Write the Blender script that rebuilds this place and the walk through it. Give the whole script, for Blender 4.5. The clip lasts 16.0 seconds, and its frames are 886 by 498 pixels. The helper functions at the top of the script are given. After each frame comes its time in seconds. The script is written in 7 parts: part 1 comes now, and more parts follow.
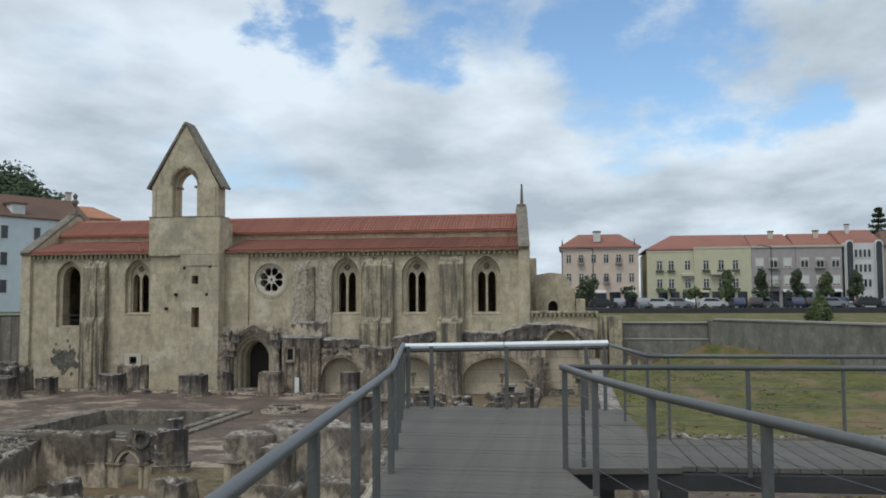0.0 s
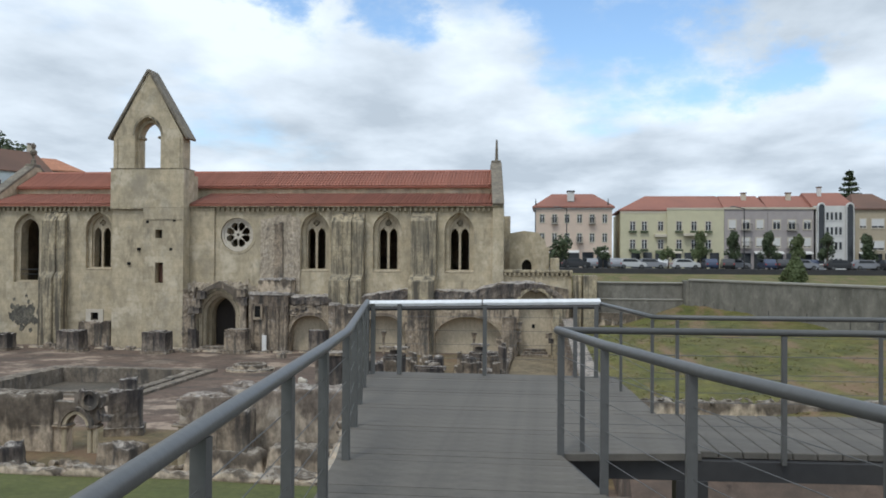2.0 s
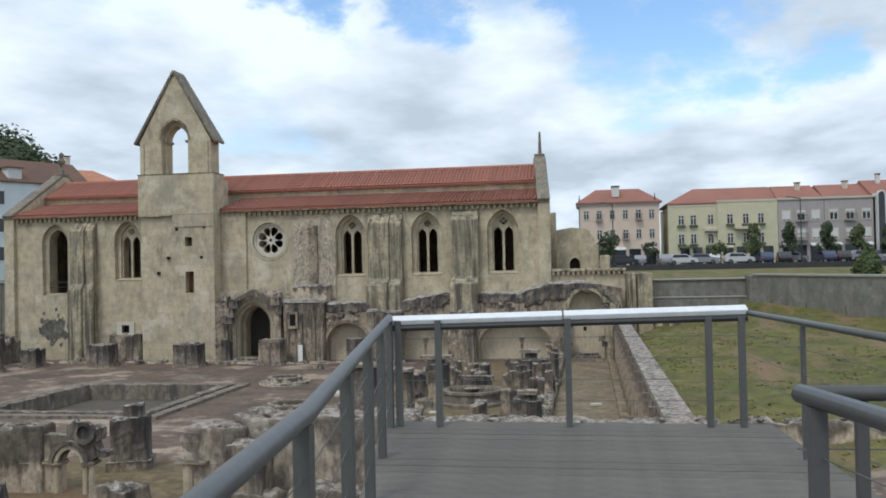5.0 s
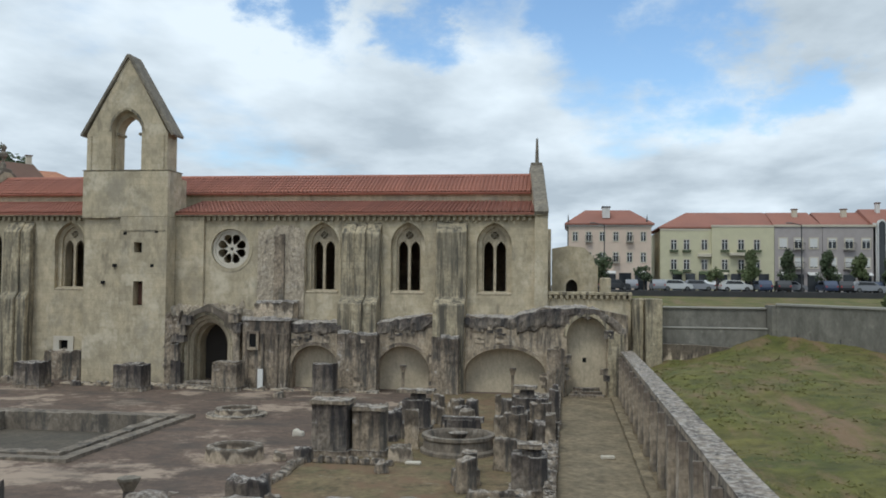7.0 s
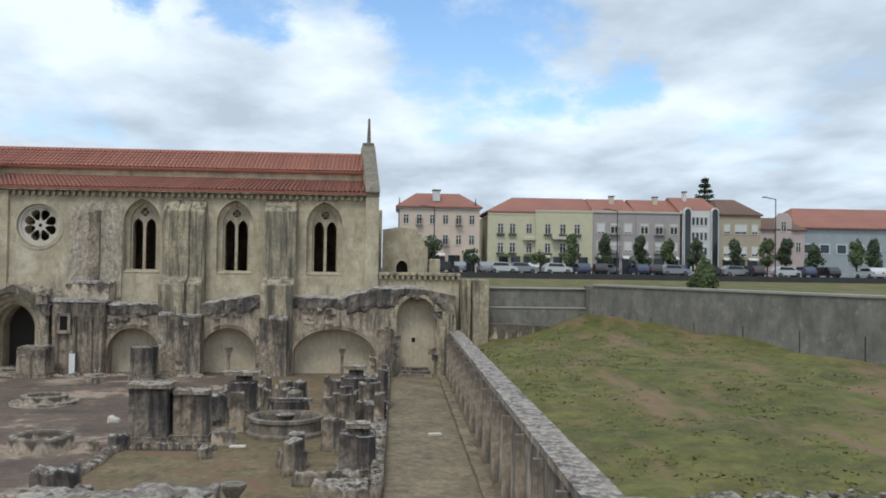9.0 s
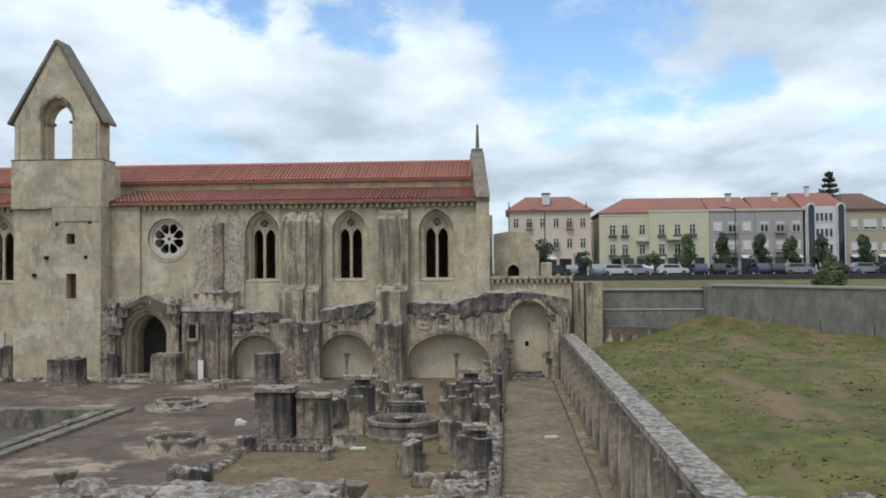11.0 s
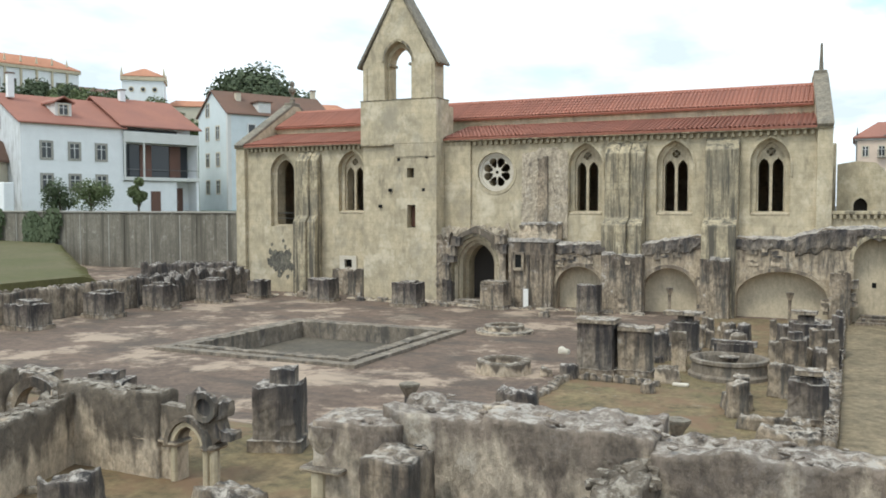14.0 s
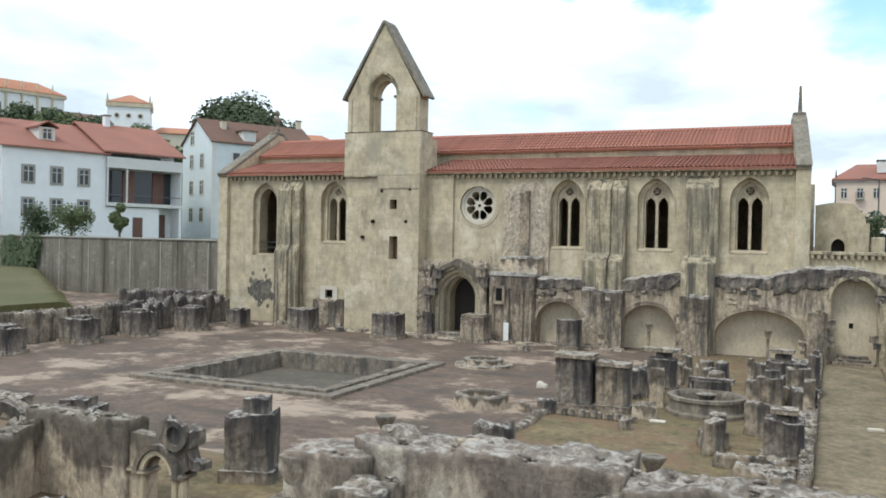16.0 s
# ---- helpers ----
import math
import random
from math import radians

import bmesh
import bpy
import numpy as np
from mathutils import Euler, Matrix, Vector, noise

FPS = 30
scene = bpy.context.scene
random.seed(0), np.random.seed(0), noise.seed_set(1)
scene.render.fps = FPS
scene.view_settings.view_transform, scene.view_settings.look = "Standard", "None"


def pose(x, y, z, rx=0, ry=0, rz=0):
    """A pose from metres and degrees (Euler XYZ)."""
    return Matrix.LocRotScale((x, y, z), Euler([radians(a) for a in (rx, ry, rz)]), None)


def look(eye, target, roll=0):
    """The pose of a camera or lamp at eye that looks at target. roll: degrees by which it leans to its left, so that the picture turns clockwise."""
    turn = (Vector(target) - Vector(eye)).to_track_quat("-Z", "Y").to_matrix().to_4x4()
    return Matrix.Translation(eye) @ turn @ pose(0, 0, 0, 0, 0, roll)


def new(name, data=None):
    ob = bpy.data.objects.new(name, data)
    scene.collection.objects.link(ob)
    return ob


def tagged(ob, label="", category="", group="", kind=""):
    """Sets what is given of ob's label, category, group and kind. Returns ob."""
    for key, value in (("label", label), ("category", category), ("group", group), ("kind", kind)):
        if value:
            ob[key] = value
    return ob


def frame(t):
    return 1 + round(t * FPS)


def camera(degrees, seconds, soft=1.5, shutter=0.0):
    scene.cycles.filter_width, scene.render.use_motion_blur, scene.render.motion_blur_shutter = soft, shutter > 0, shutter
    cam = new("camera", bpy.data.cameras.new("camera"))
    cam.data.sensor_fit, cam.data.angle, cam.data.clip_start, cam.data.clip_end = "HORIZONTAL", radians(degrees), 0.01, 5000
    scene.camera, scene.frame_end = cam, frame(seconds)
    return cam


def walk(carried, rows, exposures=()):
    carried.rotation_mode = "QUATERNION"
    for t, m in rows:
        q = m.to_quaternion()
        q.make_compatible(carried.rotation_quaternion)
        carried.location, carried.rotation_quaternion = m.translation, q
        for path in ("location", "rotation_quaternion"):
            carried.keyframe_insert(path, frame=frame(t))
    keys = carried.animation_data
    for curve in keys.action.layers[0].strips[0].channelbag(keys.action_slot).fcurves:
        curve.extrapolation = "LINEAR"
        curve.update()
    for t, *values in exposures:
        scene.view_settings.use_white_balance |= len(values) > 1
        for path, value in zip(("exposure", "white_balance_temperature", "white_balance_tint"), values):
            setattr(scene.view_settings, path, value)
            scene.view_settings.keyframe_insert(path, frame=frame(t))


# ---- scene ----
# ---- camera ----
cam = camera(54.4, 16.0, soft=1.8)
PATH = [
    (0, (1.176, -50.504, 5.293), (0.877, -48.53, 5.417), -0.2),
    (0.5, (1.134, -50.219, 5.274), (0.789, -48.25, 5.347), 0.2),
    (1, (1.09, -49.864, 5.273), (0.871, -47.877, 5.329), 0.5),
    (1.5, (1.064, -49.61, 5.265), (0.843, -47.623, 5.312), 0.7),
    (2, (1.011, -49.309, 5.224), (0.775, -47.324, 5.253), 0.4),
    (2.5, (0.976, -48.979, 5.211), (0.865, -46.983, 5.189), -0.6),
    (3, (0.922, -48.657, 5.218), (0.669, -46.674, 5.197), -1.5),
    (3.5, (0.891, -48.359, 5.203), (0.724, -46.366, 5.194), -1.1),
    (4, (0.852, -48.023, 5.201), (0.71, -46.028, 5.192), -1.3),
    (4.5, (0.814, -47.745, 5.182), (0.49, -45.772, 5.202), -1.2),
    (4.7, (0.721, -47.274, 5.178), (0.395, -45.301, 5.209), -1.3),
    (5.0, (0.565, -46.49, 5.17), (0.235, -44.517, 5.205), -1.2),
    (5.4, (0.349, -45.401, 5.16), (0.004, -43.431, 5.209), -0.9),
    (5.8, (0.133, -44.312, 5.15), (-0.232, -42.347, 5.217), -0.4),
    (6.2, (-0.083, -43.223, 5.14), (-0.467, -41.262, 5.225), -0.0),
    (6.5, (-0.241, -42.429, 5.132), (-0.635, -40.47, 5.228), 0.2),
    (6.7, (-0.342, -41.919, 5.128), (-0.74, -39.961, 5.226), 0.3),
    (6.8, (-0.391, -41.674, 5.125), (-0.789, -39.716, 5.224), 0.3),
    (7, (-0.483, -41.21, 5.121), (-0.767, -39.232, 5.2), 0.6),
    (7.5, (-0.523, -41.118, 5.092), (-0.606, -39.121, 5.155), 1.1),
    (8, (-0.543, -41.021, 5.107), (-0.485, -39.023, 5.152), 1.5),
    (8.2, (-0.534, -41.012, 5.097), (-0.45, -39.015, 5.137), 1.6),
    (10.3, (-0.395, -41.14, 4.986), (-0.309, -39.143, 5.039), -0.2),
    (10.5, (-0.42, -41.159, 4.997), (-0.382, -39.16, 5.051), -0.2),
    (11, (-0.499, -41.169, 4.971), (-0.649, -39.175, 5.026), -0.4),
    (11.5, (-0.461, -41.199, 4.984), (-0.753, -39.221, 5.015), -0.4),
    (12, (-0.52, -41.191, 4.98), (-0.954, -39.239, 4.94), -0.3),
    (12.5, (-0.488, -41.234, 4.997), (-1.016, -39.308, 4.895), -0.4),
    (13, (-0.532, -41.242, 4.992), (-1.168, -39.352, 4.843), -0.5),
    (13.5, (-0.511, -41.258, 4.997), (-1.241, -39.402, 4.841), -0.3),
    (14, (-0.513, -41.29, 5.018), (-1.371, -39.486, 4.917), 0.0),
    (14.5, (-0.543, -41.309, 4.991), (-1.495, -39.552, 4.899), 0.6),
    (15, (-0.48, -41.264, 5.0), (-1.422, -39.501, 4.936), 0.8),
    (15.5, (-0.457, -41.274, 4.996), (-1.339, -39.479, 4.955), 0.8),
    (16, (-0.429, -41.272, 5.005), (-1.253, -39.45, 4.98), 1.2),
]
walk(cam, [(t, look(eye, target, roll)) for t, eye, target, roll in PATH],
     exposures=[(0.0, -0.45, 6100, 6), (1.5, -0.29, 6100, 7), (3.5, 0.0, 6200, 10), (4.7, -0.12, 6050, 8), (7.0, -0.34, 6100, 5), (8.0, -0.18, 6050, 7),
                (11.0, -0.18, 6050, 7), (12.0, -0.12, 6150, 6), (12.5, -0.03, 6170, 5), (13.5, 0.37, 6300, 4), (14.5, 0.45, 6330, 4), (16.0, 0.33, 6160, 5)])

# ---- sky and sun ----
SUN_ELEV, SUN_AZ = 58.0, 200.0
world = bpy.data.worlds.new("overcast_sky")
scene.world = world
world.use_nodes = True
wn, wl = world.node_tree.nodes, world.node_tree.links
wn.clear()
w_out, w_bg = wn.new("ShaderNodeOutputWorld"), wn.new("ShaderNodeBackground")
w_sky = wn.new("ShaderNodeTexSky")
w_sky.sky_type, w_sky.sun_disc = "NISHITA", False
w_sky.sun_elevation, w_sky.sun_rotation = radians(SUN_ELEV), radians(SUN_AZ)
w_tc = wn.new("ShaderNodeTexCoord")


def sky_node(kind, op=None, **inputs):
    node = wn.new("ShaderNode" + kind)
    if op:
        node.operation = op
    for key, value in inputs.items():
        node.inputs[key.replace("_", " ")].default_value = value
    return node


def sky_math(op, a, b):
    node = sky_node("Math", op)
    for k, v in enumerate((a, b)):
        if isinstance(v, float):
            node.inputs[k].default_value = v
        else:
            wl.new(v, node.inputs[k])
    return node.outputs[0]


def sky_range(value, lo, hi, a=0.0, b=1.0):
    node = sky_node("MapRange", From_Min=lo, From_Max=hi, To_Min=a, To_Max=b)
    node.interpolation_type = "SMOOTHSTEP"
    wl.new(value, node.inputs["Value"])
    return node.outputs["Result"]


def sky_noise(vector, scale, detail, rough, stretch, shift=(0, 0, 0)):
    mp = sky_node("Mapping", Scale=stretch, Location=shift)
    nz = sky_node("TexNoise", Scale=scale, Detail=detail, Roughness=rough)
    wl.new(vector, mp.inputs["Vector"])
    wl.new(mp.outputs["Vector"], nz.inputs["Vector"])
    return nz


# a broken cloud deck: the view direction is cast on a level sheet, so that clouds crowd towards the horizon
w_xyz, w_flat = wn.new("ShaderNodeSeparateXYZ"), wn.new("ShaderNodeCombineXYZ")
wl.new(w_tc.outputs["Generated"], w_xyz.inputs[0])
w_div = sky_math("ADD", sky_math("MAXIMUM", w_xyz.outputs["Z"], 0.0), 0.16)
wl.new(sky_math("DIVIDE", w_xyz.outputs["X"], w_div), w_flat.inputs[0])
wl.new(sky_math("DIVIDE", w_xyz.outputs["Y"], w_div), w_flat.inputs[1])
sheet = w_flat.outputs[0]
w_n1 = sky_noise(sheet, 1.25, 9.0, 0.56, (1.0, 0.8, 1.0), (3.1, 0.4, 0.0))
w_n2 = sky_noise(sheet, 1.7, 8.0, 0.52, (1.0, 0.75, 1.0), (7.7, 2.2, 0.0))
w_n3 = sky_noise(w_tc.outputs["Generated"], 4.5, 8.0, 0.62, (1.0, 1.0, 1.6))
# gaps of blue: one long opening high over the street, smaller ones beside it
w_warp = sky_node("VectorMath", "MULTIPLY_ADD")
wl.new(w_n3.outputs["Color"], w_warp.inputs[0])
w_warp.inputs[1].default_value = (0.34, 0.34, 0.20)
wl.new(w_tc.outputs["Generated"], w_warp.inputs[2])
gap = None
for gx, gy, gz, size in ((0.06, 0.957, 0.275, 0.10), (0.16, 0.958, 0.240, 0.085), (0.245, 0.945, 0.205, 0.06), (-0.185, 0.94, 0.295, 0.06), (-0.29, 0.915, 0.29, 0.05),
                         (-0.15, 0.90, 0.40, 0.13), (0.30, 0.85, 0.42, 0.13), (-0.6, 0.3, 0.7, 0.2), (0.5, -0.4, 0.7, 0.25), (-0.2, -0.8, 0.5, 0.2)):
    w_d = sky_node("VectorMath", "DISTANCE")
    wl.new(w_warp.outputs["Vector"], w_d.inputs[0])
    w_d.inputs[1].default_value = (gx + 0.17, gy + 0.17, gz + 0.10)
    one = sky_range(w_d.outputs["Value"], size * 1.5, 0.0)
    gap = one if gap is None else sky_math("MAXIMUM", gap, one)
cover = sky_math("SUBTRACT", sky_math("ADD", w_n1.outputs["Fac"], 0.16), sky_math("MULTIPLY", gap, 0.36))
cover = sky_range(cover, 0.34, 0.60)
w_r2 = wn.new("ShaderNodeValToRGB")
w_r2.color_ramp.elements[0].position, w_r2.color_ramp.elements[1].position = 0.34, 0.63
w_r2.color_ramp.elements[0].color = (5.5, 6.1, 6.75, 1)
w_r2.color_ramp.elements[1].color = (9.6, 10.2, 10.8, 1)
# undersides show more towards the horizon
shade = sky_math("SUBTRACT", w_n2.outputs["Fac"], sky_range(w_xyz.outputs["Z"], 0.22, 0.06, 0.0, 0.05))
wl.new(shade, w_r2.inputs["Fac"])
w_mix = wn.new("ShaderNodeMix")
w_mix.data_type = "RGBA"
wl.new(cover, w_mix.inputs["Factor"])
w_up = wn.new("ShaderNodeVectorMath")
w_up.operation = "MULTIPLY"
w_up.inputs[1].default_value = (1.75, 1.85, 1.9)
wl.new(w_sky.outputs["Color"], w_up.inputs[0])
wl.new(w_up.outputs["Vector"], w_mix.inputs[6])
wl.new(w_r2.outputs["Color"], w_mix.inputs[7])
wl.new(w_mix.outputs[2], w_bg.inputs["Color"])
w_bg.inputs["Strength"].default_value = 0.115
wl.new(w_bg.outputs["Background"], w_out.inputs["Surface"])

sun = new("sun", bpy.data.lights.new("sun", "SUN"))
sun.data.energy, sun.data.angle, sun.data.color = 1.5, radians(14), (1.0, 0.95, 0.86)
sun_az, sun_el = radians(SUN_AZ), radians(SUN_ELEV)
sun_dir = Vector((math.sin(sun_az) * math.cos(sun_el), math.cos(sun_az) * math.cos(sun_el), math.sin(sun_el)))
sun.matrix_world = look(sun_dir * 200, (0, 0, 0))


# ---- materials ----
def material(name):
    m = bpy.data.materials.new(name)
    m.use_nodes = True
    n, l = m.node_tree.nodes, m.node_tree.links
    b = n["Principled BSDF"]
    return m, n, l, b


def noise_node(n, l, scale, detail=5.0, stretch=(1, 1, 1), rough=0.55, source="Object"):
    tc, mp, nz = n.new("ShaderNodeTexCoord"), n.new("ShaderNodeMapping"), n.new("ShaderNodeTexNoise")
    mp.inputs["Scale"].default_value = stretch
    nz.inputs["Scale"].default_value, nz.inputs["Detail"].default_value, nz.inputs["Roughness"].default_value = scale, detail, rough
    l.new(tc.outputs[source], mp.inputs["Vector"])
    l.new(mp.outputs["Vector"], nz.inputs["Vector"])
    return nz.outputs["Fac"]


def ramp(n, l, fac, lo, hi):
    r = n.new("ShaderNodeMapRange")
    r.inputs["From Min"].default_value, r.inputs["From Max"].default_value = lo, hi
    l.new(fac, r.inputs["Value"])
    return r.outputs["Result"]


def mixed(n, l, fac, a, b):
    m = n.new("ShaderNodeMix")
    m.data_type = "RGBA"
    if isinstance(fac, float):
        m.inputs["Factor"].default_value = fac
    else:
        l.new(fac, m.inputs["Factor"])
    for k, c in ((6, a), (7, b)):
        if isinstance(c, tuple):
            m.inputs[k].default_value = (*c, 1)
        else:
            l.new(c, m.inputs[k])
    return m.outputs[2]


def times(n, l, a, b):
    m = n.new("ShaderNodeMath")
    m.operation = "MULTIPLY"
    for k, c in enumerate((a, b)):
        if isinstance(c, float):
            m.inputs[k].default_value = c
        else:
            l.new(c, m.inputs[k])
    return m.outputs[0]


def bump(n, l, b, height, strength, distance):
    k = n.new("ShaderNodeBump")
    k.inputs["Strength"].default_value, k.inputs["Distance"].default_value = strength, distance
    l.new(height, k.inputs["Height"])
    l.new(k.outputs["Normal"], b.inputs["Normal"])


def surface(name, base, second, rough=0.85, mottle=0.0, mottle_scale=3.2, light_scale=1.7, dark_scale=1.0, grime=None, grime_range=(0.50, 0.62), fine=14.0, coarse=1.1, bump_size=0.02, bump_strength=0.5, stretch=(1, 1, 1),
            dark=None, dark_range=(0.52, 0.7), dark_stretch=(3.6, 3.6, 0.42), light=None, light_range=(0.6, 0.72),
            blocks=None, block_depth=0.5, metal=0.0, top=None, spread=0.0, drip=None, drip_range=(0.62, 0.86)):
    """A weathered surface: two tones, streaks, pale lichen, optional coursed blocks."""
    m, n, l, b = material(name)
    b.inputs["Roughness"].default_value, b.inputs["Metallic"].default_value = rough, metal
    big, small = noise_node(n, l, coarse, 6.0, stretch), noise_node(n, l, fine, 4.0, stretch)
    col = mixed(n, l, ramp(n, l, big, 0.35, 0.65), base, second)
    col = mixed(n, l, times(n, l, ramp(n, l, small, 0.35, 0.75), 0.42), col, tuple(c * 0.6 for c in base))
    height = small
    if mottle:
        near_spots, far_spots = noise_node(n, l, mottle_scale * 2.4, 7.0, (1, 1, 0.6), 0.72), noise_node(n, l, mottle_scale * 0.6, 8.0, (1, 1, 0.6), 0.70)
        add = n.new("ShaderNodeMath")
        add.operation = "MULTIPLY_ADD"
        l.new(near_spots, add.inputs[0])
        add.inputs[1].default_value = 0.5
        l.new(times(n, l, far_spots, 0.5), add.inputs[2])
        spots = add.outputs[0]
        tone = n.new("ShaderNodeMapRange")
        tone.inputs["From Min"].default_value, tone.inputs["From Max"].default_value = 0.38, 0.61
        tone.inputs["To Min"].default_value, tone.inputs["To Max"].default_value = 1 - mottle, 1 + mottle * 0.8
        l.new(spots, tone.inputs["Value"])
        grade = n.new("ShaderNodeVectorMath")
        grade.operation = "SCALE"
        l.new(col, grade.inputs[0])
        l.new(tone.outputs["Result"], grade.inputs["Scale"])
        col = grade.outputs["Vector"]
        height = spots
    if blocks:
        tc, sp, ad, cb, br = (n.new("ShaderNode" + k) for k in ("TexCoord", "SeparateXYZ", "Math", "CombineXYZ", "TexBrick"))
        l.new(tc.outputs["Object"], sp.inputs[0])
        l.new(sp.outputs["X"], ad.inputs[0])
        l.new(sp.outputs["Y"], ad.inputs[1])
        l.new(ad.outputs[0], cb.inputs[0])
        l.new(sp.outputs["Z"], cb.inputs[1])
        l.new(cb.outputs[0], br.inputs["Vector"])
        br.inputs["Scale"].default_value = 1.0
        br.inputs["Brick Width"].default_value, br.inputs["Row Height"].default_value = blocks
        br.inputs["Mortar Size"].default_value, br.inputs["Mortar Smooth"].default_value = 0.012, 0.6
        br.inputs["Color1"].default_value, br.inputs["Color2"].default_value = (0.72, 0.72, 0.70, 1), (1, 1, 1, 1)
        br.inputs["Mortar"].default_value = (0.62, 0.60, 0.56, 1)
        mu = n.new("ShaderNodeMix")
        mu.data_type, mu.blend_type = "RGBA", "MULTIPLY"
        mu.inputs["Factor"].default_value = block_depth
        l.new(col, mu.inputs[6])
        l.new(br.outputs["Color"], mu.inputs[7])
        col = mu.outputs[2]
    if light:
        pale = noise_node(n, l, light_scale, 8.0, (1, 1, 1), 0.7)
        col = mixed(n, l, ramp(n, l, pale, *light_range), col, light)
    if grime:
        blot = noise_node(n, l, 0.55, 10.0, (1, 1, 0.7), 0.72)
        col = mixed(n, l, times(n, l, ramp(n, l, blot, *grime_range), 0.75), col, grime)
    if dark:
        streak = noise_node(n, l, dark_scale, 9.0, dark_stretch, 0.68)
        col = mixed(n, l, ramp(n, l, streak, *dark_range), col, dark)
    if drip:
        gc, gs = n.new("ShaderNodeTexCoord"), n.new("ShaderNodeSeparateXYZ")
        l.new(gc.outputs["Generated"], gs.inputs[0])
        run, edge_spots = noise_node(n, l, 1.0, 4.0, (2.4, 2.4, 0.3), 0.55), noise_node(n, l, 2.2, 6.0, (1, 1, 1), 0.65)
        level = n.new("ShaderNodeMath")
        level.operation = "MULTIPLY_ADD"
        l.new(gs.outputs["Z"], level.inputs[0])
        level.inputs[1].default_value = 0.42
        both = n.new("ShaderNodeMath")
        l.new(times(n, l, run, 0.72), both.inputs[0])
        l.new(times(n, l, edge_spots, 0.28), both.inputs[1])
        l.new(both.outputs[0], level.inputs[2])
        wet = n.new("ShaderNodeMix")
        wet.data_type, wet.blend_type = "RGBA", "MULTIPLY"
        l.new(times(n, l, ramp(n, l, level.outputs[0], *drip_range), 0.9), wet.inputs["Factor"])
        l.new(col, wet.inputs[6])
        wet.inputs[7].default_value = (*drip, 1)
        col = wet.outputs[2]
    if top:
        # top: another tone on faces that point up, broken by noise
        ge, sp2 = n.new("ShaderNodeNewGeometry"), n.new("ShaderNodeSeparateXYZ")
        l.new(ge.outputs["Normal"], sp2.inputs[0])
        top_spots = noise_node(n, l, 6.5, 8.0, (1, 1, 1), 0.7)
        col = mixed(n, l, times(n, l, ramp(n, l, sp2.outputs["Z"], 0.55, 0.9), ramp(n, l, top_spots, 0.46, 0.60)), col, top)
    if spread:
        oi, hs = n.new("ShaderNodeObjectInfo"), n.new("ShaderNodeHueSaturation")
        rm = n.new("ShaderNodeMapRange")
        rm.inputs["To Min"].default_value, rm.inputs["To Max"].default_value = 1 - spread, 1 + spread
        l.new(oi.outputs["Random"], rm.inputs["Value"])
        l.new(rm.outputs["Result"], hs.inputs["Value"])
        l.new(col, hs.inputs["Color"])
        col = hs.outputs["Color"]
    l.new(col, b.inputs["Base Color"])
    bump(n, l, b, height, bump_strength, bump_size)
    return m


LIMESTONE = surface("weathered_limestone", (0.575, 0.482, 0.33), (0.455, 0.388, 0.275), mottle=0.2, mottle_scale=1.5, blocks=(0.62, 0.34), block_depth=0.45, dark=(0.17, 0.145, 0.105),
                    dark_range=(0.575, 0.75), dark_stretch=(1.5, 1.5, 0.45), light=(0.62, 0.545, 0.41), light_range=(0.52, 0.66), light_scale=0.7, grime=(0.30, 0.265, 0.205), grime_range=(0.53, 0.66), bump_size=0.04)
BUTTRESS = surface("stained_limestone", (0.49, 0.41, 0.275), (0.39, 0.332, 0.23), mottle=0.4, grime=(0.20, 0.175, 0.13), blocks=(0.7, 0.34), block_depth=0.7, dark=(0.10, 0.088, 0.068),
                   dark_range=(0.47, 0.60), dark_stretch=(3.6, 3.6, 0.25), light=(0.58, 0.50, 0.36), light_range=(0.56, 0.70), bump_size=0.04)
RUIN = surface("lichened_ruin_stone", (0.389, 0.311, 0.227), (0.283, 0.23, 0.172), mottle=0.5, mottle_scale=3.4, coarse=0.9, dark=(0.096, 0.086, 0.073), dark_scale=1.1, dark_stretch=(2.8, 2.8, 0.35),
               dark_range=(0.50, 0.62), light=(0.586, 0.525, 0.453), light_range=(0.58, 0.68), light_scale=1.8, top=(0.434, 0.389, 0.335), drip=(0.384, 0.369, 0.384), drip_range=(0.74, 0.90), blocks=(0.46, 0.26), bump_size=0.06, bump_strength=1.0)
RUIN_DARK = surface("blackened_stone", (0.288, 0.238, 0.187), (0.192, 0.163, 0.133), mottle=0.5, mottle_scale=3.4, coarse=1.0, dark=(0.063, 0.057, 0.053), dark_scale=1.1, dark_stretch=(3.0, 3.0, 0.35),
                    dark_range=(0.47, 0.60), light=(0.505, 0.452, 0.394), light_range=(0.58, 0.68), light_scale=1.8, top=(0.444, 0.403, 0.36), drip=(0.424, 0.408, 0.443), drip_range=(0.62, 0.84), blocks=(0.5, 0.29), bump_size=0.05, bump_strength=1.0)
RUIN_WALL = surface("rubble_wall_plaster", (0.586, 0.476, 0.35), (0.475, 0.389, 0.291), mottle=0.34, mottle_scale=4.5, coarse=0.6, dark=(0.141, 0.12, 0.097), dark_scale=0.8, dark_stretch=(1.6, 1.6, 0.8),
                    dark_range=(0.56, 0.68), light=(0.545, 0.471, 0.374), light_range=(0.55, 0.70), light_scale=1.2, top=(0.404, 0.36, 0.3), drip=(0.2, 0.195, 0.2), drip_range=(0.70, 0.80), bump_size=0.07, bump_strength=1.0)
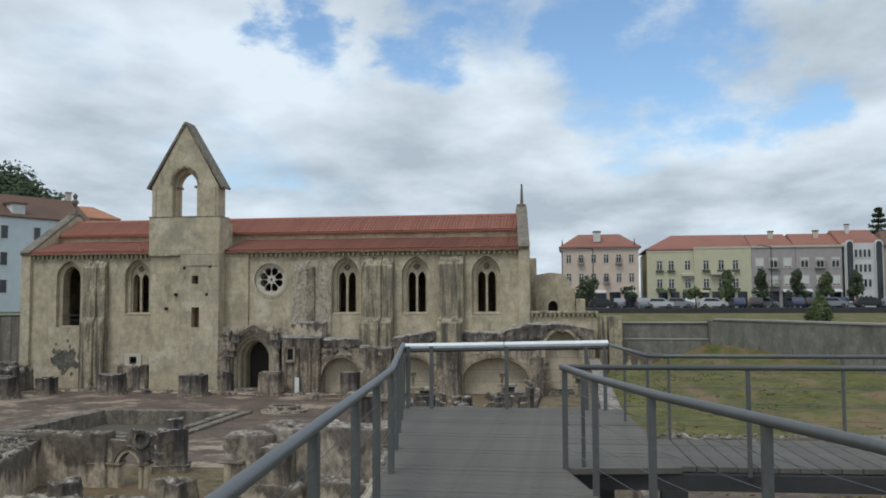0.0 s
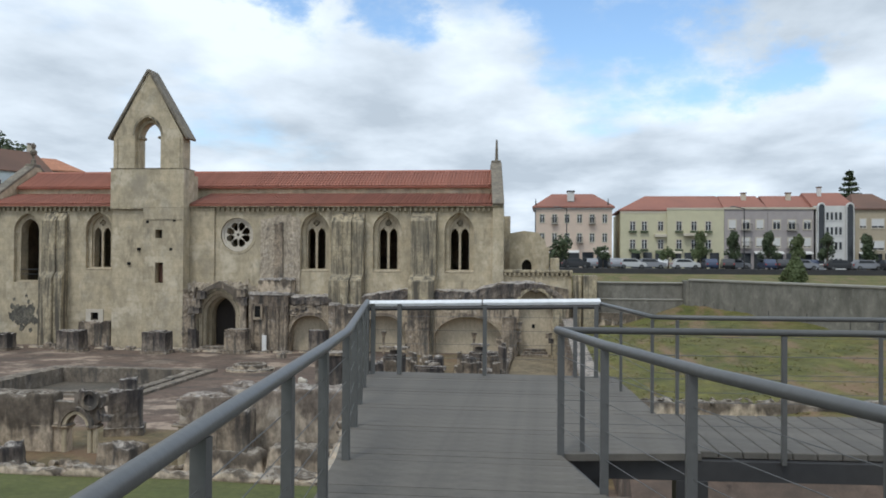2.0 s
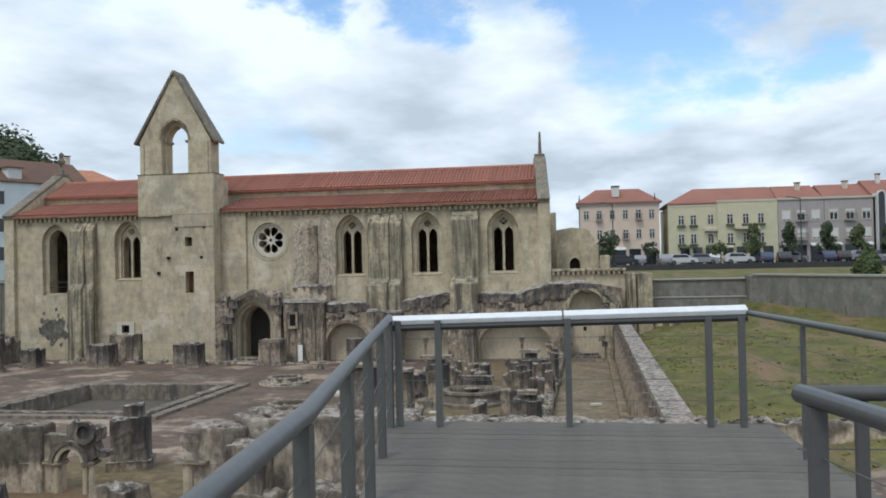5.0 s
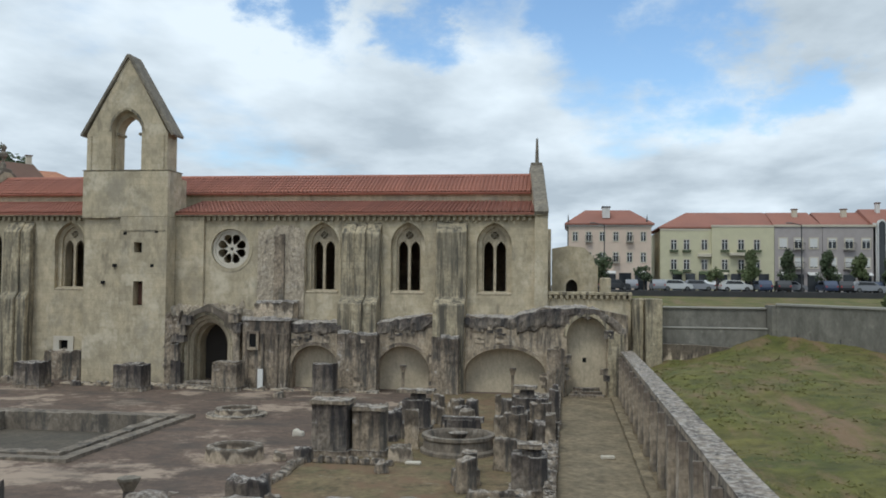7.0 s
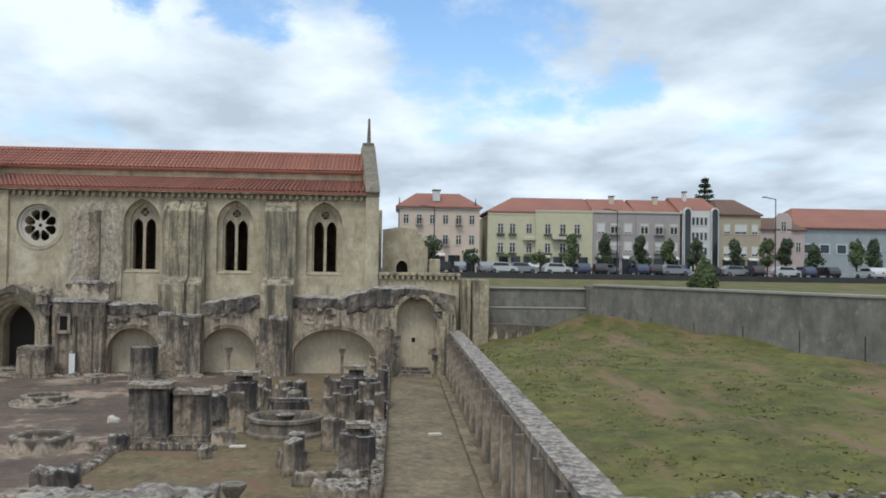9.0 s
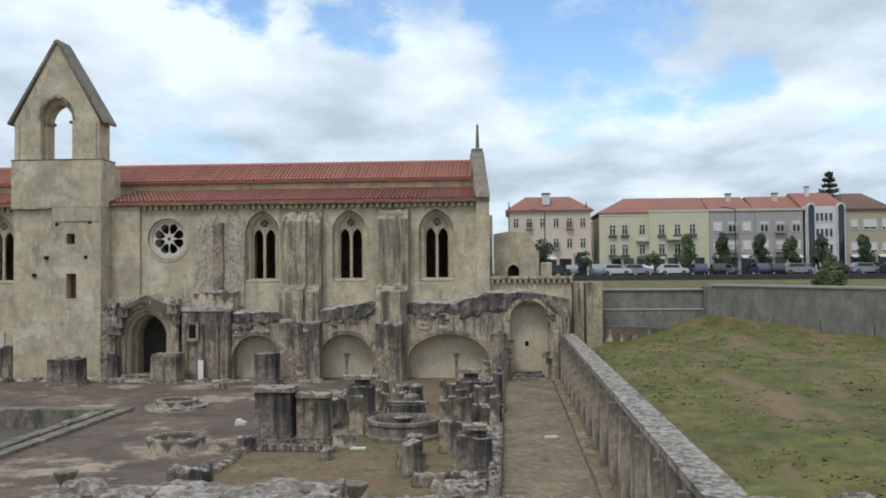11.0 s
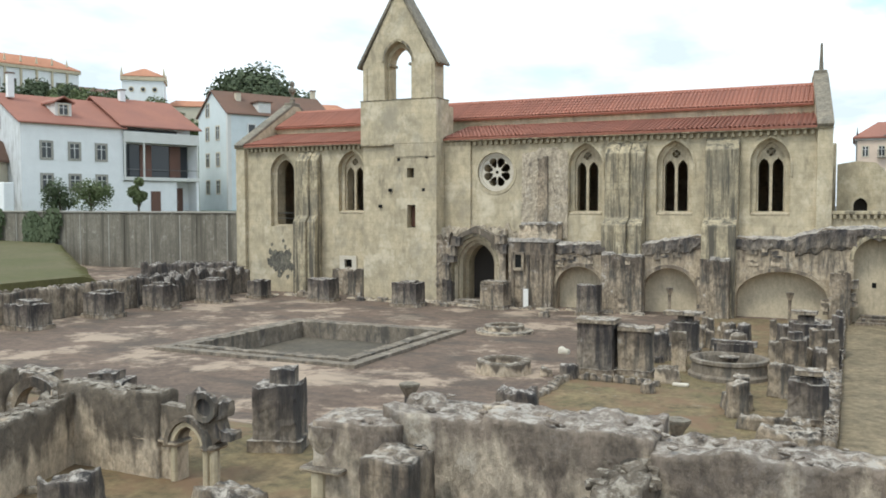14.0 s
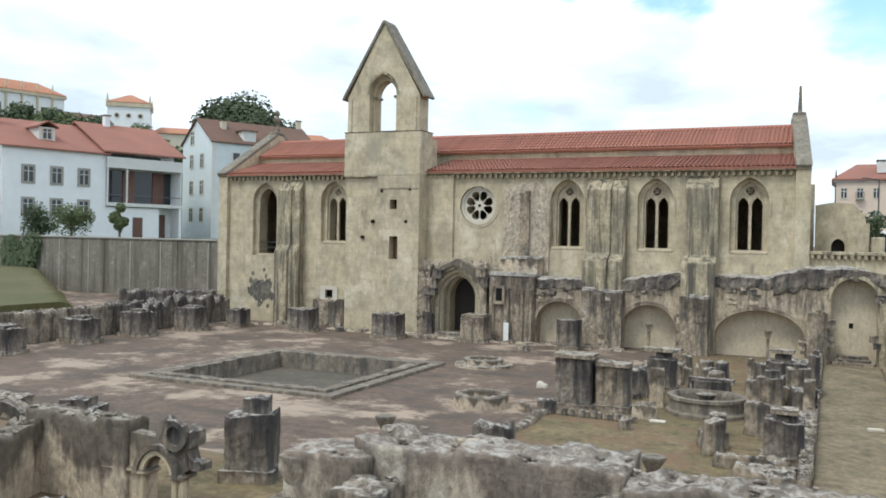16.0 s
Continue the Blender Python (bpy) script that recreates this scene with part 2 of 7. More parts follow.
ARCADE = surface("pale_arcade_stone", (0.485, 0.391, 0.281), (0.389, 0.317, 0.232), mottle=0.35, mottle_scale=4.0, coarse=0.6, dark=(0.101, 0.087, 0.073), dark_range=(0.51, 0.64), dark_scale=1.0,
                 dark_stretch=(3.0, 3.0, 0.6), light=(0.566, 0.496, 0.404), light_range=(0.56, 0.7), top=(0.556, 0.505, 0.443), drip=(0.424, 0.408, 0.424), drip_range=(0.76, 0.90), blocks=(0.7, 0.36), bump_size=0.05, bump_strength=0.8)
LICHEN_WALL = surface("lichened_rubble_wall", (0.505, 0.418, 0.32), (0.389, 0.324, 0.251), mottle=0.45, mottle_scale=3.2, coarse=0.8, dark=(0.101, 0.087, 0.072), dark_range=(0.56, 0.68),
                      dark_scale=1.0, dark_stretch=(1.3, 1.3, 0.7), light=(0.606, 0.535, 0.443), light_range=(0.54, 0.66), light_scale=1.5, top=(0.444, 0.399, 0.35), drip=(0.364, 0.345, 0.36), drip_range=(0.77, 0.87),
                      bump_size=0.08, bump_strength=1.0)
LICHEN_CAP = surface("white_lichen_crust", (0.525, 0.476, 0.428), (0.343, 0.311, 0.276), mottle=0.45, mottle_scale=4.0, coarse=1.6, dark=(0.172, 0.156, 0.143), dark_range=(0.52, 0.62),
                     dark_scale=2.4, dark_stretch=(1, 1, 1), bump_size=0.06, bump_strength=1.0)
SCAR = surface("torn_vault_stone", (0.505, 0.423, 0.32), (0.374, 0.316, 0.241), mottle=0.42, mottle_scale=3.0, coarse=0.9, dark=(0.151, 0.126, 0.103), dark_range=(0.54, 0.66),
               dark_scale=1.4, dark_stretch=(1.4, 1.4, 0.8), light=(0.566, 0.496, 0.404), light_range=(0.55, 0.66), bump_size=0.08, bump_strength=1.0)
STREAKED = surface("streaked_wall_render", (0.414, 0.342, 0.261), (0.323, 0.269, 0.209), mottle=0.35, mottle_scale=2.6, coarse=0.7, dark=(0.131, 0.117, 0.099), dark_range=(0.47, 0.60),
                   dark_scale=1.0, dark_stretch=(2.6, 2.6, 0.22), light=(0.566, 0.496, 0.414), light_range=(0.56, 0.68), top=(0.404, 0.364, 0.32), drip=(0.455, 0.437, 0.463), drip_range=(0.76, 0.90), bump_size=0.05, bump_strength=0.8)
LICHEN_BLACK = surface("black_lichen", (0.10, 0.094, 0.08), (0.20, 0.18, 0.14), mottle=0.5, mottle_scale=5.0, coarse=2.5, rough=0.95, bump_size=0.03)
POOL_STONE = surface("damp_basin_stone", (0.227, 0.187, 0.144), (0.177, 0.148, 0.116), mottle=0.4, mottle_scale=3.0, dark=(0.081, 0.072, 0.061), dark_range=(0.52, 0.64), dark_stretch=(1.6, 1.6, 0.5),
                     light=(0.343, 0.301, 0.251), light_range=(0.57, 0.68), bump_size=0.04)
TRACERY = surface("pale_limestone", (0.50, 0.425, 0.305), (0.43, 0.36, 0.255), mottle=0.25, bump_size=0.01)
ROSE_STONE = surface("whitish_stone", (0.62, 0.57, 0.48), (0.55, 0.49, 0.40), bump_size=0.01)
PLASTER = surface("niche_plaster", (0.60, 0.51, 0.37), (0.51, 0.43, 0.31), mottle=0.15, coarse=0.8, dark=(0.24, 0.20, 0.15), dark_range=(0.58, 0.8), bump_size=0.01)
COPING = surface("dark_coping_stone", (0.17, 0.15, 0.12), (0.24, 0.205, 0.155), mottle=0.4, bump_size=0.03)
TERRACOTTA = surface("terracotta_tile", (0.41, 0.165, 0.11), (0.335, 0.14, 0.10), rough=0.8, fine=9.0, coarse=0.5, bump_size=0.01, spread=0.12)
OLD_TILE = surface("old_roof_tile", (0.33, 0.14, 0.098), (0.265, 0.118, 0.088), rough=0.85, fine=6.0, coarse=0.3, bump_size=0.03)
ORANGE_TILE = surface("orange_roof_tile", (0.47, 0.215, 0.125), (0.40, 0.18, 0.105), rough=0.85, mottle=0.2, fine=6.0, coarse=0.3, bump_size=0.03)
BROWN_TILE = surface("brown_roof_tile", (0.18, 0.10, 0.07), (0.13, 0.08, 0.06), rough=0.9, fine=6.0, coarse=0.3, bump_size=0.03)
EARTH = surface("packed_earth", (0.164, 0.113, 0.084), (0.115, 0.082, 0.063), mottle=0.3, mottle_scale=1.4, rough=0.95, fine=8.0, coarse=0.28, bump_size=0.03,
                dark=(0.072, 0.057, 0.046), dark_range=(0.50, 0.66), dark_stretch=(0.28, 0.5, 1), light=(0.34, 0.262, 0.198), light_range=(0.515, 0.58), light_scale=0.33)
GRAVEL = surface("corridor_gravel", (0.245, 0.194, 0.124), (0.185, 0.15, 0.097), mottle=0.42, mottle_scale=1.5, rough=0.95, fine=10.0, coarse=0.6, bump_size=0.02,
                 light=(0.38, 0.32, 0.22), light_range=(0.6, 0.75))
DRY_TURF = surface("mossy_dry_turf", (0.187, 0.134, 0.073), (0.136, 0.112, 0.054), mottle=0.45, mottle_scale=2.0, rough=0.95, fine=16.0, coarse=0.8, bump_size=0.04,
                   dark=(0.17, 0.105, 0.06), dark_range=(0.50, 0.62), dark_stretch=(0.7, 0.7, 0.7), light=(0.27, 0.24, 0.17), light_range=(0.6, 0.7))
GRASS = surface("rough_grass", (0.098, 0.104, 0.017), (0.150, 0.130, 0.036), mottle=0.4, mottle_scale=0.8, rough=0.95, fine=6.0, coarse=0.6, stretch=(1, 0.4, 1), bump_size=0.12, bump_strength=1.0,
                dark=(0.195, 0.128, 0.068), dark_range=(0.50, 0.63), dark_stretch=(0.85, 0.20, 0.5), light=(0.060, 0.072, 0.013), light_range=(0.55, 0.70), light_scale=0.55)
DRY_GRASS = surface("dry_grass_blades", (0.20, 0.175, 0.062), (0.14, 0.135, 0.035), rough=0.9, coarse=0.8, bump_size=0.01)
LAWN = surface("short_lawn", (0.088, 0.086, 0.027), (0.118, 0.100, 0.045), mottle=0.2, rough=0.95, fine=12.0, coarse=0.25, bump_size=0.04)
GREEN_LAWN = surface("green_lawn", (0.084, 0.096, 0.022), (0.112, 0.11, 0.034), mottle=0.25, rough=0.95, fine=12.0, coarse=0.3, bump_size=0.04)
ASPHALT = surface("asphalt", (0.06, 0.06, 0.06), (0.05, 0.05, 0.052), rough=0.9, bump_size=0.01)
HILL = surface("wooded_slope", (0.05, 0.075, 0.03), (0.09, 0.10, 0.05), rough=0.95, fine=2.0, coarse=0.1, bump_size=0.4)
CONCRETE = surface("stained_concrete", (0.225, 0.202, 0.162), (0.18, 0.162, 0.132), mottle=0.25, dark=(0.10, 0.089, 0.07), dark_range=(0.46, 0.60),
                   dark_stretch=(1.6, 1.6, 0.06), light=(0.36, 0.34, 0.29), light_range=(0.57, 0.7), fine=10.0, bump_size=0.01)
EAST_CONCRETE = surface("blotched_concrete", (0.225, 0.212, 0.18), (0.18, 0.168, 0.142), mottle=0.3, mottle_scale=0.8, dark=(0.11, 0.102, 0.085), dark_range=(0.53, 0.68), dark_scale=0.5,
                        dark_stretch=(1.0, 1.0, 0.6), light=(0.31, 0.295, 0.25), light_range=(0.58, 0.70), fine=8.0, bump_size=0.01)
# near-black colour that stands for the shade inside holes
HOLLOW_SHADE = surface("painted_hollow_shade", (0.006, 0.006, 0.006), (0.004, 0.004, 0.004), rough=1.0, bump_size=0.001)
PALE_CONCRETE = surface("pale_concrete", (0.36, 0.34, 0.30), (0.30, 0.285, 0.25), bump_size=0.01)
STEEL = surface("grey_painted_steel", (0.14, 0.14, 0.136), (0.115, 0.115, 0.112), rough=0.42, fine=30.0, bump_size=0.002, metal=0.3)
# black steel; also put on the street parapet as its shade
DARK_STEEL = surface("black_steel_and_parapet_shade", (0.03, 0.03, 0.032), (0.045, 0.043, 0.042), rough=0.55, bump_size=0.003)
PLANK = surface("weathered_grey_plank", (0.136, 0.122, 0.102), (0.112, 0.101, 0.086), mottle=0.22, mottle_scale=2.0, rough=0.8, fine=22.0, coarse=0.9, stretch=(0.4, 1, 1), bump_size=0.006, spread=0.07)
PLANK_Y = surface("weathered_grey_plank_long", (0.136, 0.122, 0.102), (0.112, 0.101, 0.086), mottle=0.22, mottle_scale=2.0, rough=0.8, fine=22.0, coarse=0.9, stretch=(1, 0.4, 1), bump_size=0.006, spread=0.12)
WHITE_BOARD = surface("white_lacquered_board", (0.80, 0.81, 0.82), (0.76, 0.77, 0.78), rough=0.35, bump_size=0.001)
WHITEWASH = surface("whitewashed_wall", (0.86, 0.865, 0.87), (0.80, 0.805, 0.81), dark=(0.42, 0.42, 0.42), dark_range=(0.66, 0.85), bump_size=0.01)
OLD_WHITE = surface("peeling_whitewash", (0.70, 0.72, 0.74), (0.60, 0.61, 0.62), dark=(0.30, 0.30, 0.30), dark_range=(0.52, 0.68), bump_size=0.01)
GREY_HOUSE = surface("pale_grey_plaster", (0.68, 0.73, 0.74), (0.62, 0.67, 0.68), bump_size=0.01)
SLATE_WALL = surface("blue_grey_render", (0.40, 0.43, 0.44), (0.34, 0.37, 0.38), bump_size=0.01)
CREAM = surface("cream_plaster", (0.62, 0.56, 0.44), (0.56, 0.50, 0.40), bump_size=0.01)
PINK = surface("pink_plaster", (0.72, 0.575, 0.46), (0.66, 0.525, 0.42), bump_size=0.01)
YELLOW = surface("yellow_plaster", (0.63, 0.59, 0.40), (0.57, 0.53, 0.36), bump_size=0.01)
MAUVE = surface("mauve_tile_cladding", (0.42, 0.375, 0.36), (0.37, 0.33, 0.315), bump_size=0.01)
BEIGE = surface("beige_plaster", (0.46, 0.39, 0.28), (0.42, 0.35, 0.25), bump_size=0.01)
ROSE_PLASTER = surface("rose_plaster", (0.58, 0.46, 0.42), (0.52, 0.41, 0.38), bump_size=0.01)
BLIND = surface("white_shutter", (0.70, 0.69, 0.66), (0.64, 0.63, 0.60), bump_size=0.002)
WOOD = surface("reddish_wood", (0.16, 0.075, 0.05), (0.11, 0.055, 0.04), rough=0.6, stretch=(1, 1, 0.2), bump_size=0.004)
# dark oak; also the colour painted in for shade of interiors
DOOR_AND_SHADE = surface("oak_door_and_indoor_shade", (0.035, 0.028, 0.022), (0.025, 0.02, 0.017), rough=0.7, stretch=(1, 1, 0.2), bump_size=0.004)
SIGN_WHITE = surface("white_sign", (0.82, 0.81, 0.78), (0.78, 0.77, 0.74), rough=0.5, bump_size=0.001)
BARK = surface("bark", (0.10, 0.075, 0.05), (0.07, 0.055, 0.04), bump_size=0.02)
LEAF = surface("tree_leaves", (0.095, 0.125, 0.045), (0.13, 0.155, 0.065), rough=0.7, coarse=0.8, bump_size=0.01)
LEAF_DARK = surface("dark_foliage", (0.058, 0.082, 0.036), (0.082, 0.105, 0.05), rough=0.7, coarse=0.8, bump_size=0.01)
INTERIOR = surface("church_interior_stone", (0.16, 0.13, 0.10), (0.12, 0.10, 0.08), bump_size=0.02)
TYRE = surface("tyre_rubber", (0.02, 0.02, 0.02), (0.025, 0.025, 0.025), bump_size=0.002)
BASALT = surface("dark_basin_stone", (0.125, 0.103, 0.076), (0.09, 0.077, 0.06), mottle=0.3, rough=0.85, coarse=0.7, bump_size=0.02)


def glass(name, tint):
    m, n, l, b = material(name)
    b.inputs["Base Color"].default_value = (*tint, 1)
    b.inputs["Roughness"].default_value = 0.08
    b.inputs["Specular IOR Level"].default_value = 0.6
    l.new(ramp(n, l, noise_node(n, l, 0.8, 2.0), 0.0, 6.0), b.inputs["Roughness"])
    return m


PANE = glass("dark_window_glass", (0.025, 0.028, 0.032))


def paint(name, tint):
    m, n, l, b = material(name)
    b.inputs["Base Color"].default_value = (*tint, 1)
    b.inputs["Roughness"].default_value, b.inputs["Coat Weight"].default_value = 0.35, 0.6
    return m


CAR_PAINTS = [paint("white_car_paint", (0.55, 0.55, 0.54)), paint("silver_car_paint", (0.24, 0.245, 0.26)),
              paint("dark_blue_car_paint", (0.03, 0.045, 0.09)), paint("black_car_paint", (0.02, 0.02, 0.022)), paint("red_car_paint", (0.30, 0.03, 0.03))]


# ---- mesh tools ----
from mathutils import geometry


def link(name, bm, mat, parent=None, label="", smooth=False):
    me = bpy.data.meshes.new(name)
    bm.to_mesh(me)
    bm.free()
    for one in (mat if isinstance(mat, (list, tuple)) else [mat]):
        me.materials.append(one)
    if smooth:
        for p in me.polygons:
            p.use_smooth = True
    ob = new(name, me)
    if parent:
        ob.parent = parent
    if label:
        ob["label"] = label
    return ob


def part(name, bm, mat, parent, label="", smooth=False):
    return link(name, bm, mat, parent, label, smooth)


def thing(name, label, category, at=(0, 0, 0), group="", kind="", turn=0.0):
    ob = new(name)
    ob.empty_display_size = 0.2
    ob.matrix_basis = pose(*at, 0, 0, turn)
    return tagged(ob, label, category, group, kind)


def box(x0, x1, y0, y1, z0, z1, bm=None, bevel=0.0):
    bm = bm or bmesh.new()
    v = bmesh.ops.create_cube(bm, size=1.0)["verts"]
    for k in v:
        k.co = Vector((x0 + (k.co.x + 0.5) * (x1 - x0), y0 + (k.co.y + 0.5) * (y1 - y0), z0 + (k.co.z + 0.5) * (z1 - z0)))
    if bevel:
        bmesh.ops.bevel(bm, geom=list({e for k in v for e in k.link_edges}), offset=bevel, segments=1, affect="EDGES")
    return bm


def arch(cx, hw, z0, zs, za, n=8):
    """Outline of an arched opening: pointed, round or flat according to its rise."""
    rise, pts = za - zs, [(cx - hw, z0)]
    left = []
    if rise >= hw * 0.999:
        r = (hw * hw + rise * rise) / (2 * hw)
        end = math.atan2(rise, r - hw)
        for k in range(n + 1):
            a = end * k / n
            left.append((cx - hw + r - r * math.cos(a), zs + r * math.sin(a)))
    else:
        for k in range(n + 1):
            a = math.pi / 2 * k / n
            left.append((cx - hw * math.cos(a), zs + rise * math.sin(a)))
    return pts + left + [(2 * cx - x, z) for x, z in reversed(left[:-1])] + [(cx + hw, z0)]


def arch_band(cx, hw, zs, za, w, n=10, z0=None):
    """Outline of an arch-shaped band of width w, open below."""
    z0 = zs if z0 is None else z0
    return arch(cx, hw + w, z0, zs, za + w, n) + arch(cx, hw, z0, zs, za, n)[::-1]


def ring(cx, cz, r, n=28):
    return [(cx + r * math.cos(2 * math.pi * k / n), cz + r * math.sin(2 * math.pi * k / n)) for k in range(n)]


def plate(outer, holes, y0, y1, axis="y"):
    """A slab with openings that go through it, in the upright plane x, z (or y, z with axis x)."""
    loops = [outer, *holes]
    pts, cons = [], []
    for loop in loops:
        k0 = len(pts)
        pts += [Vector(p) for p in loop]
        cons += [(k0 + k, k0 + (k + 1) % len(loop)) for k in range(len(loop))]

    def inside(x, z):
        odd = False
        for loop in loops:
            for (xa, za), (xb, zb) in zip(loop, loop[1:] + loop[:1]):
                if (za > z) != (zb > z) and x < (xb - xa) * (z - za) / (zb - za) + xa:
                    odd = not odd
        return odd

    flat, _, tris, *_ = geometry.delaunay_2d_cdt(pts, cons, [], 0, 1e-5)
    bm = bmesh.new()
    vs = [bm.verts.new((x, y0, z) if axis == "y" else (y0, x, z)) for x, z in flat]
    for t in tris:
        if inside(sum(flat[k].x for k in t) / 3, sum(flat[k].y for k in t) / 3):
            bm.faces.new([vs[k] for k in t])
    bmesh.ops.delete(bm, geom=[v for v in bm.verts if not v.link_faces], context="VERTS")
    out = bmesh.ops.extrude_face_region(bm, geom=bm.faces[:])
    shift = Vector((0, y1 - y0, 0)) if axis == "y" else Vector((y1 - y0, 0, 0))
    bmesh.ops.translate(bm, vec=shift, verts=[g for g in out["geom"] if isinstance(g, bmesh.types.BMVert)])
    bmesh.ops.recalc_face_normals(bm, faces=bm.faces[:])
    return bm


def rect(x0, x1, z0, z1):
    return [(x0, z0), (x1, z0), (x1, z1), (x0, z1)]


def tube(points, radius, sides=10, bm=None, closed=False):
    """A pipe along a line of points."""
    bm = bm or bmesh.new()
    pts = [Vector(p) for p in points]
    rings = []
    for k, p in enumerate(pts):
        a, b = pts[max(k - 1, 0)], pts[min(k + 1, len(pts) - 1)]
        q = (b - a).normalized().to_track_quat("Z", "Y")
        r = radius[k] if isinstance(radius, (list, tuple)) else radius
        rings.append([bm.verts.new(p + q @ Vector((r * math.cos(2 * math.pi * j / sides), r * math.sin(2 * math.pi * j / sides), 0))) for j in range(sides)])
    for r0, r1 in zip(rings, rings[1:]):
        for j in range(sides):
            bm.faces.new((r0[j], r0[(j + 1) % sides], r1[(j + 1) % sides], r1[j]))
    bm.faces.new(rings[0][::-1])
    bm.faces.new(rings[-1])
    return bm


def lathe(profile, n=24, wobble=0.0, seed=0):
    """A turned shape from (radius, height) pairs, about z."""
    bm = bmesh.new()
    rows = []
    for r, z in profile:
        row = []
        for k in range(n):
            a = 2 * math.pi * k / n
            d = 1 + wobble * noise.noise((math.cos(a) * 2 + seed, math.sin(a) * 2, z * 3))
            row.append(bm.verts.new((r * d * math.cos(a), r * d * math.sin(a), z + wobble * 0.5 * noise.noise((math.cos(a) * 3, math.sin(a) * 3 + seed, 1)))))
        rows.append(row)
    for r0, r1 in zip(rows, rows[1:]):
        for k in range(n):
            bm.faces.new((r0[k], r0[(k + 1) % n], r1[(k + 1) % n], r1[k]))
    bmesh.ops.recalc_face_normals(bm, faces=bm.faces[:])
    return bm


def rough(lx, ly, lz, step=0.15, amp=0.04, seed=0, ragged=0.0, taper=0.0, freq=2.4):
    """A worn stone mass, lx by ly by lz, centred on its base, with uneven faces and a ragged top."""
    nx, ny, nz = (max(2, min(90, int(v / step))) for v in (lx, ly, lz))
    bm = bmesh.new()
    grid = {}

    def vert(i, j, k):
        if (i, j, k) in grid:
            return grid[i, j, k]
        x, y, z = (i / nx - 0.5) * lx, (j / ny - 0.5) * ly, k / nz * lz
        if ragged:
            z *= 1 + ragged * (0.45 * noise.noise((x * 0.6 + seed * 3.1, y * 0.6, seed)) + 0.45 * (noise.cell((x * 2.7 + seed + 0.3 * y, y * 2.9 + 0.5, seed * 1.7)) - 0.5) + 0.4 * noise.noise((x * 6 + seed, y * 6, seed * 2.3))) / lz * (z / lz)
        s = 1 - taper * z / lz
        p = Vector((x * s, y * s, z))
        f = p * freq + Vector((seed * 7.3, seed * 1.9, seed * 4.1))
        d = noise.noise_vector(f * 0.7) * amp * 0.4 + noise.noise_vector(f * 3.7) * amp * 0.55 + (noise.cell_vector(Vector((f.x * 1.3 + f.y, f.y * 1.3 - f.x, f.z * 1.9))) - Vector((0.5, 0.5, 0.5))) * amp * 0.5
        if k == 0:
            d.z = 0
        grid[i, j, k] = bm.verts.new(p + d)
        return grid[i, j, k]

    for k in range(nz):
        for i in range(nx):
            for j, flip in ((0, False), (ny, True)):
                q = [vert(i, j, k), vert(i + 1, j, k), vert(i + 1, j, k + 1), vert(i, j, k + 1)]
                bm.faces.new(q[::-1] if flip else q)
        for j in range(ny):
            for i, flip in ((0, True), (nx, False)):
                q = [vert(i, j, k), vert(i, j + 1, k), vert(i, j + 1, k + 1), vert(i, j, k + 1)]
                bm.faces.new(q[::-1] if flip else q)
    for i in range(nx):
        for j in range(ny):
            bm.faces.new([vert(i, j, nz), vert(i + 1, j, nz), vert(i + 1, j + 1, nz), vert(i, j + 1, nz)])
            bm.faces.new([vert(i, j, 0), vert(i, j + 1, 0), vert(i + 1, j + 1, 0), vert(i + 1, j, 0)])
    return bm


def moved(bm, m):
    bmesh.ops.transform(bm, matrix=m, verts=bm.verts[:])
    return bm


def joined(bm, other):
    me = bpy.data.meshes.new("joint")
    other.to_mesh(me)
    other.free()
    bm.from_mesh(me)
    bpy.data.meshes.remove(me)
    return bm


def ruin_wall(p0, p1, thick, z0, z1, seed, mat, label, ragged=0.3, amp=0.028, step=0.12, name="ruined_wall"):
    a, b = Vector((*p0, z0)), Vector((*p1, z0))
    ob = link(name, rough((b - a).length, thick, z1 - z0, step, amp, seed, ragged), mat, smooth=True)
    mid, d = (a + b) / 2, b - a
    ob.matrix_basis = pose(mid.x, mid.y, z0, 0, 0, math.degrees(math.atan2(d.y, d.x)))
    rs = random.Random(seed)
    long = d.length
    spots = []
    for _ in range(int(long * (12 if mat is LICHEN_WALL else 18))):
        spots.append((rs.uniform(-0.5, 0.5) * long, (rs.random() - 0.5) * thick * 0.95, z1 - z0 + rs.uniform(-0.05, 0.015)))
    for _ in range(int(long * 5)):
        spots.append((rs.uniform(-0.5, 0.5) * long, rs.choice((-1, 1)) * (thick / 2 + rs.uniform(0.02, 0.25)), 0.04))
    me = rubble_pile(spots, 0.085, seed + 1, 0.34)
    me.materials.append(mat)
    new("stones", me).parent = ob
    return tagged(ob, label, "ruined wall", "", "structure")


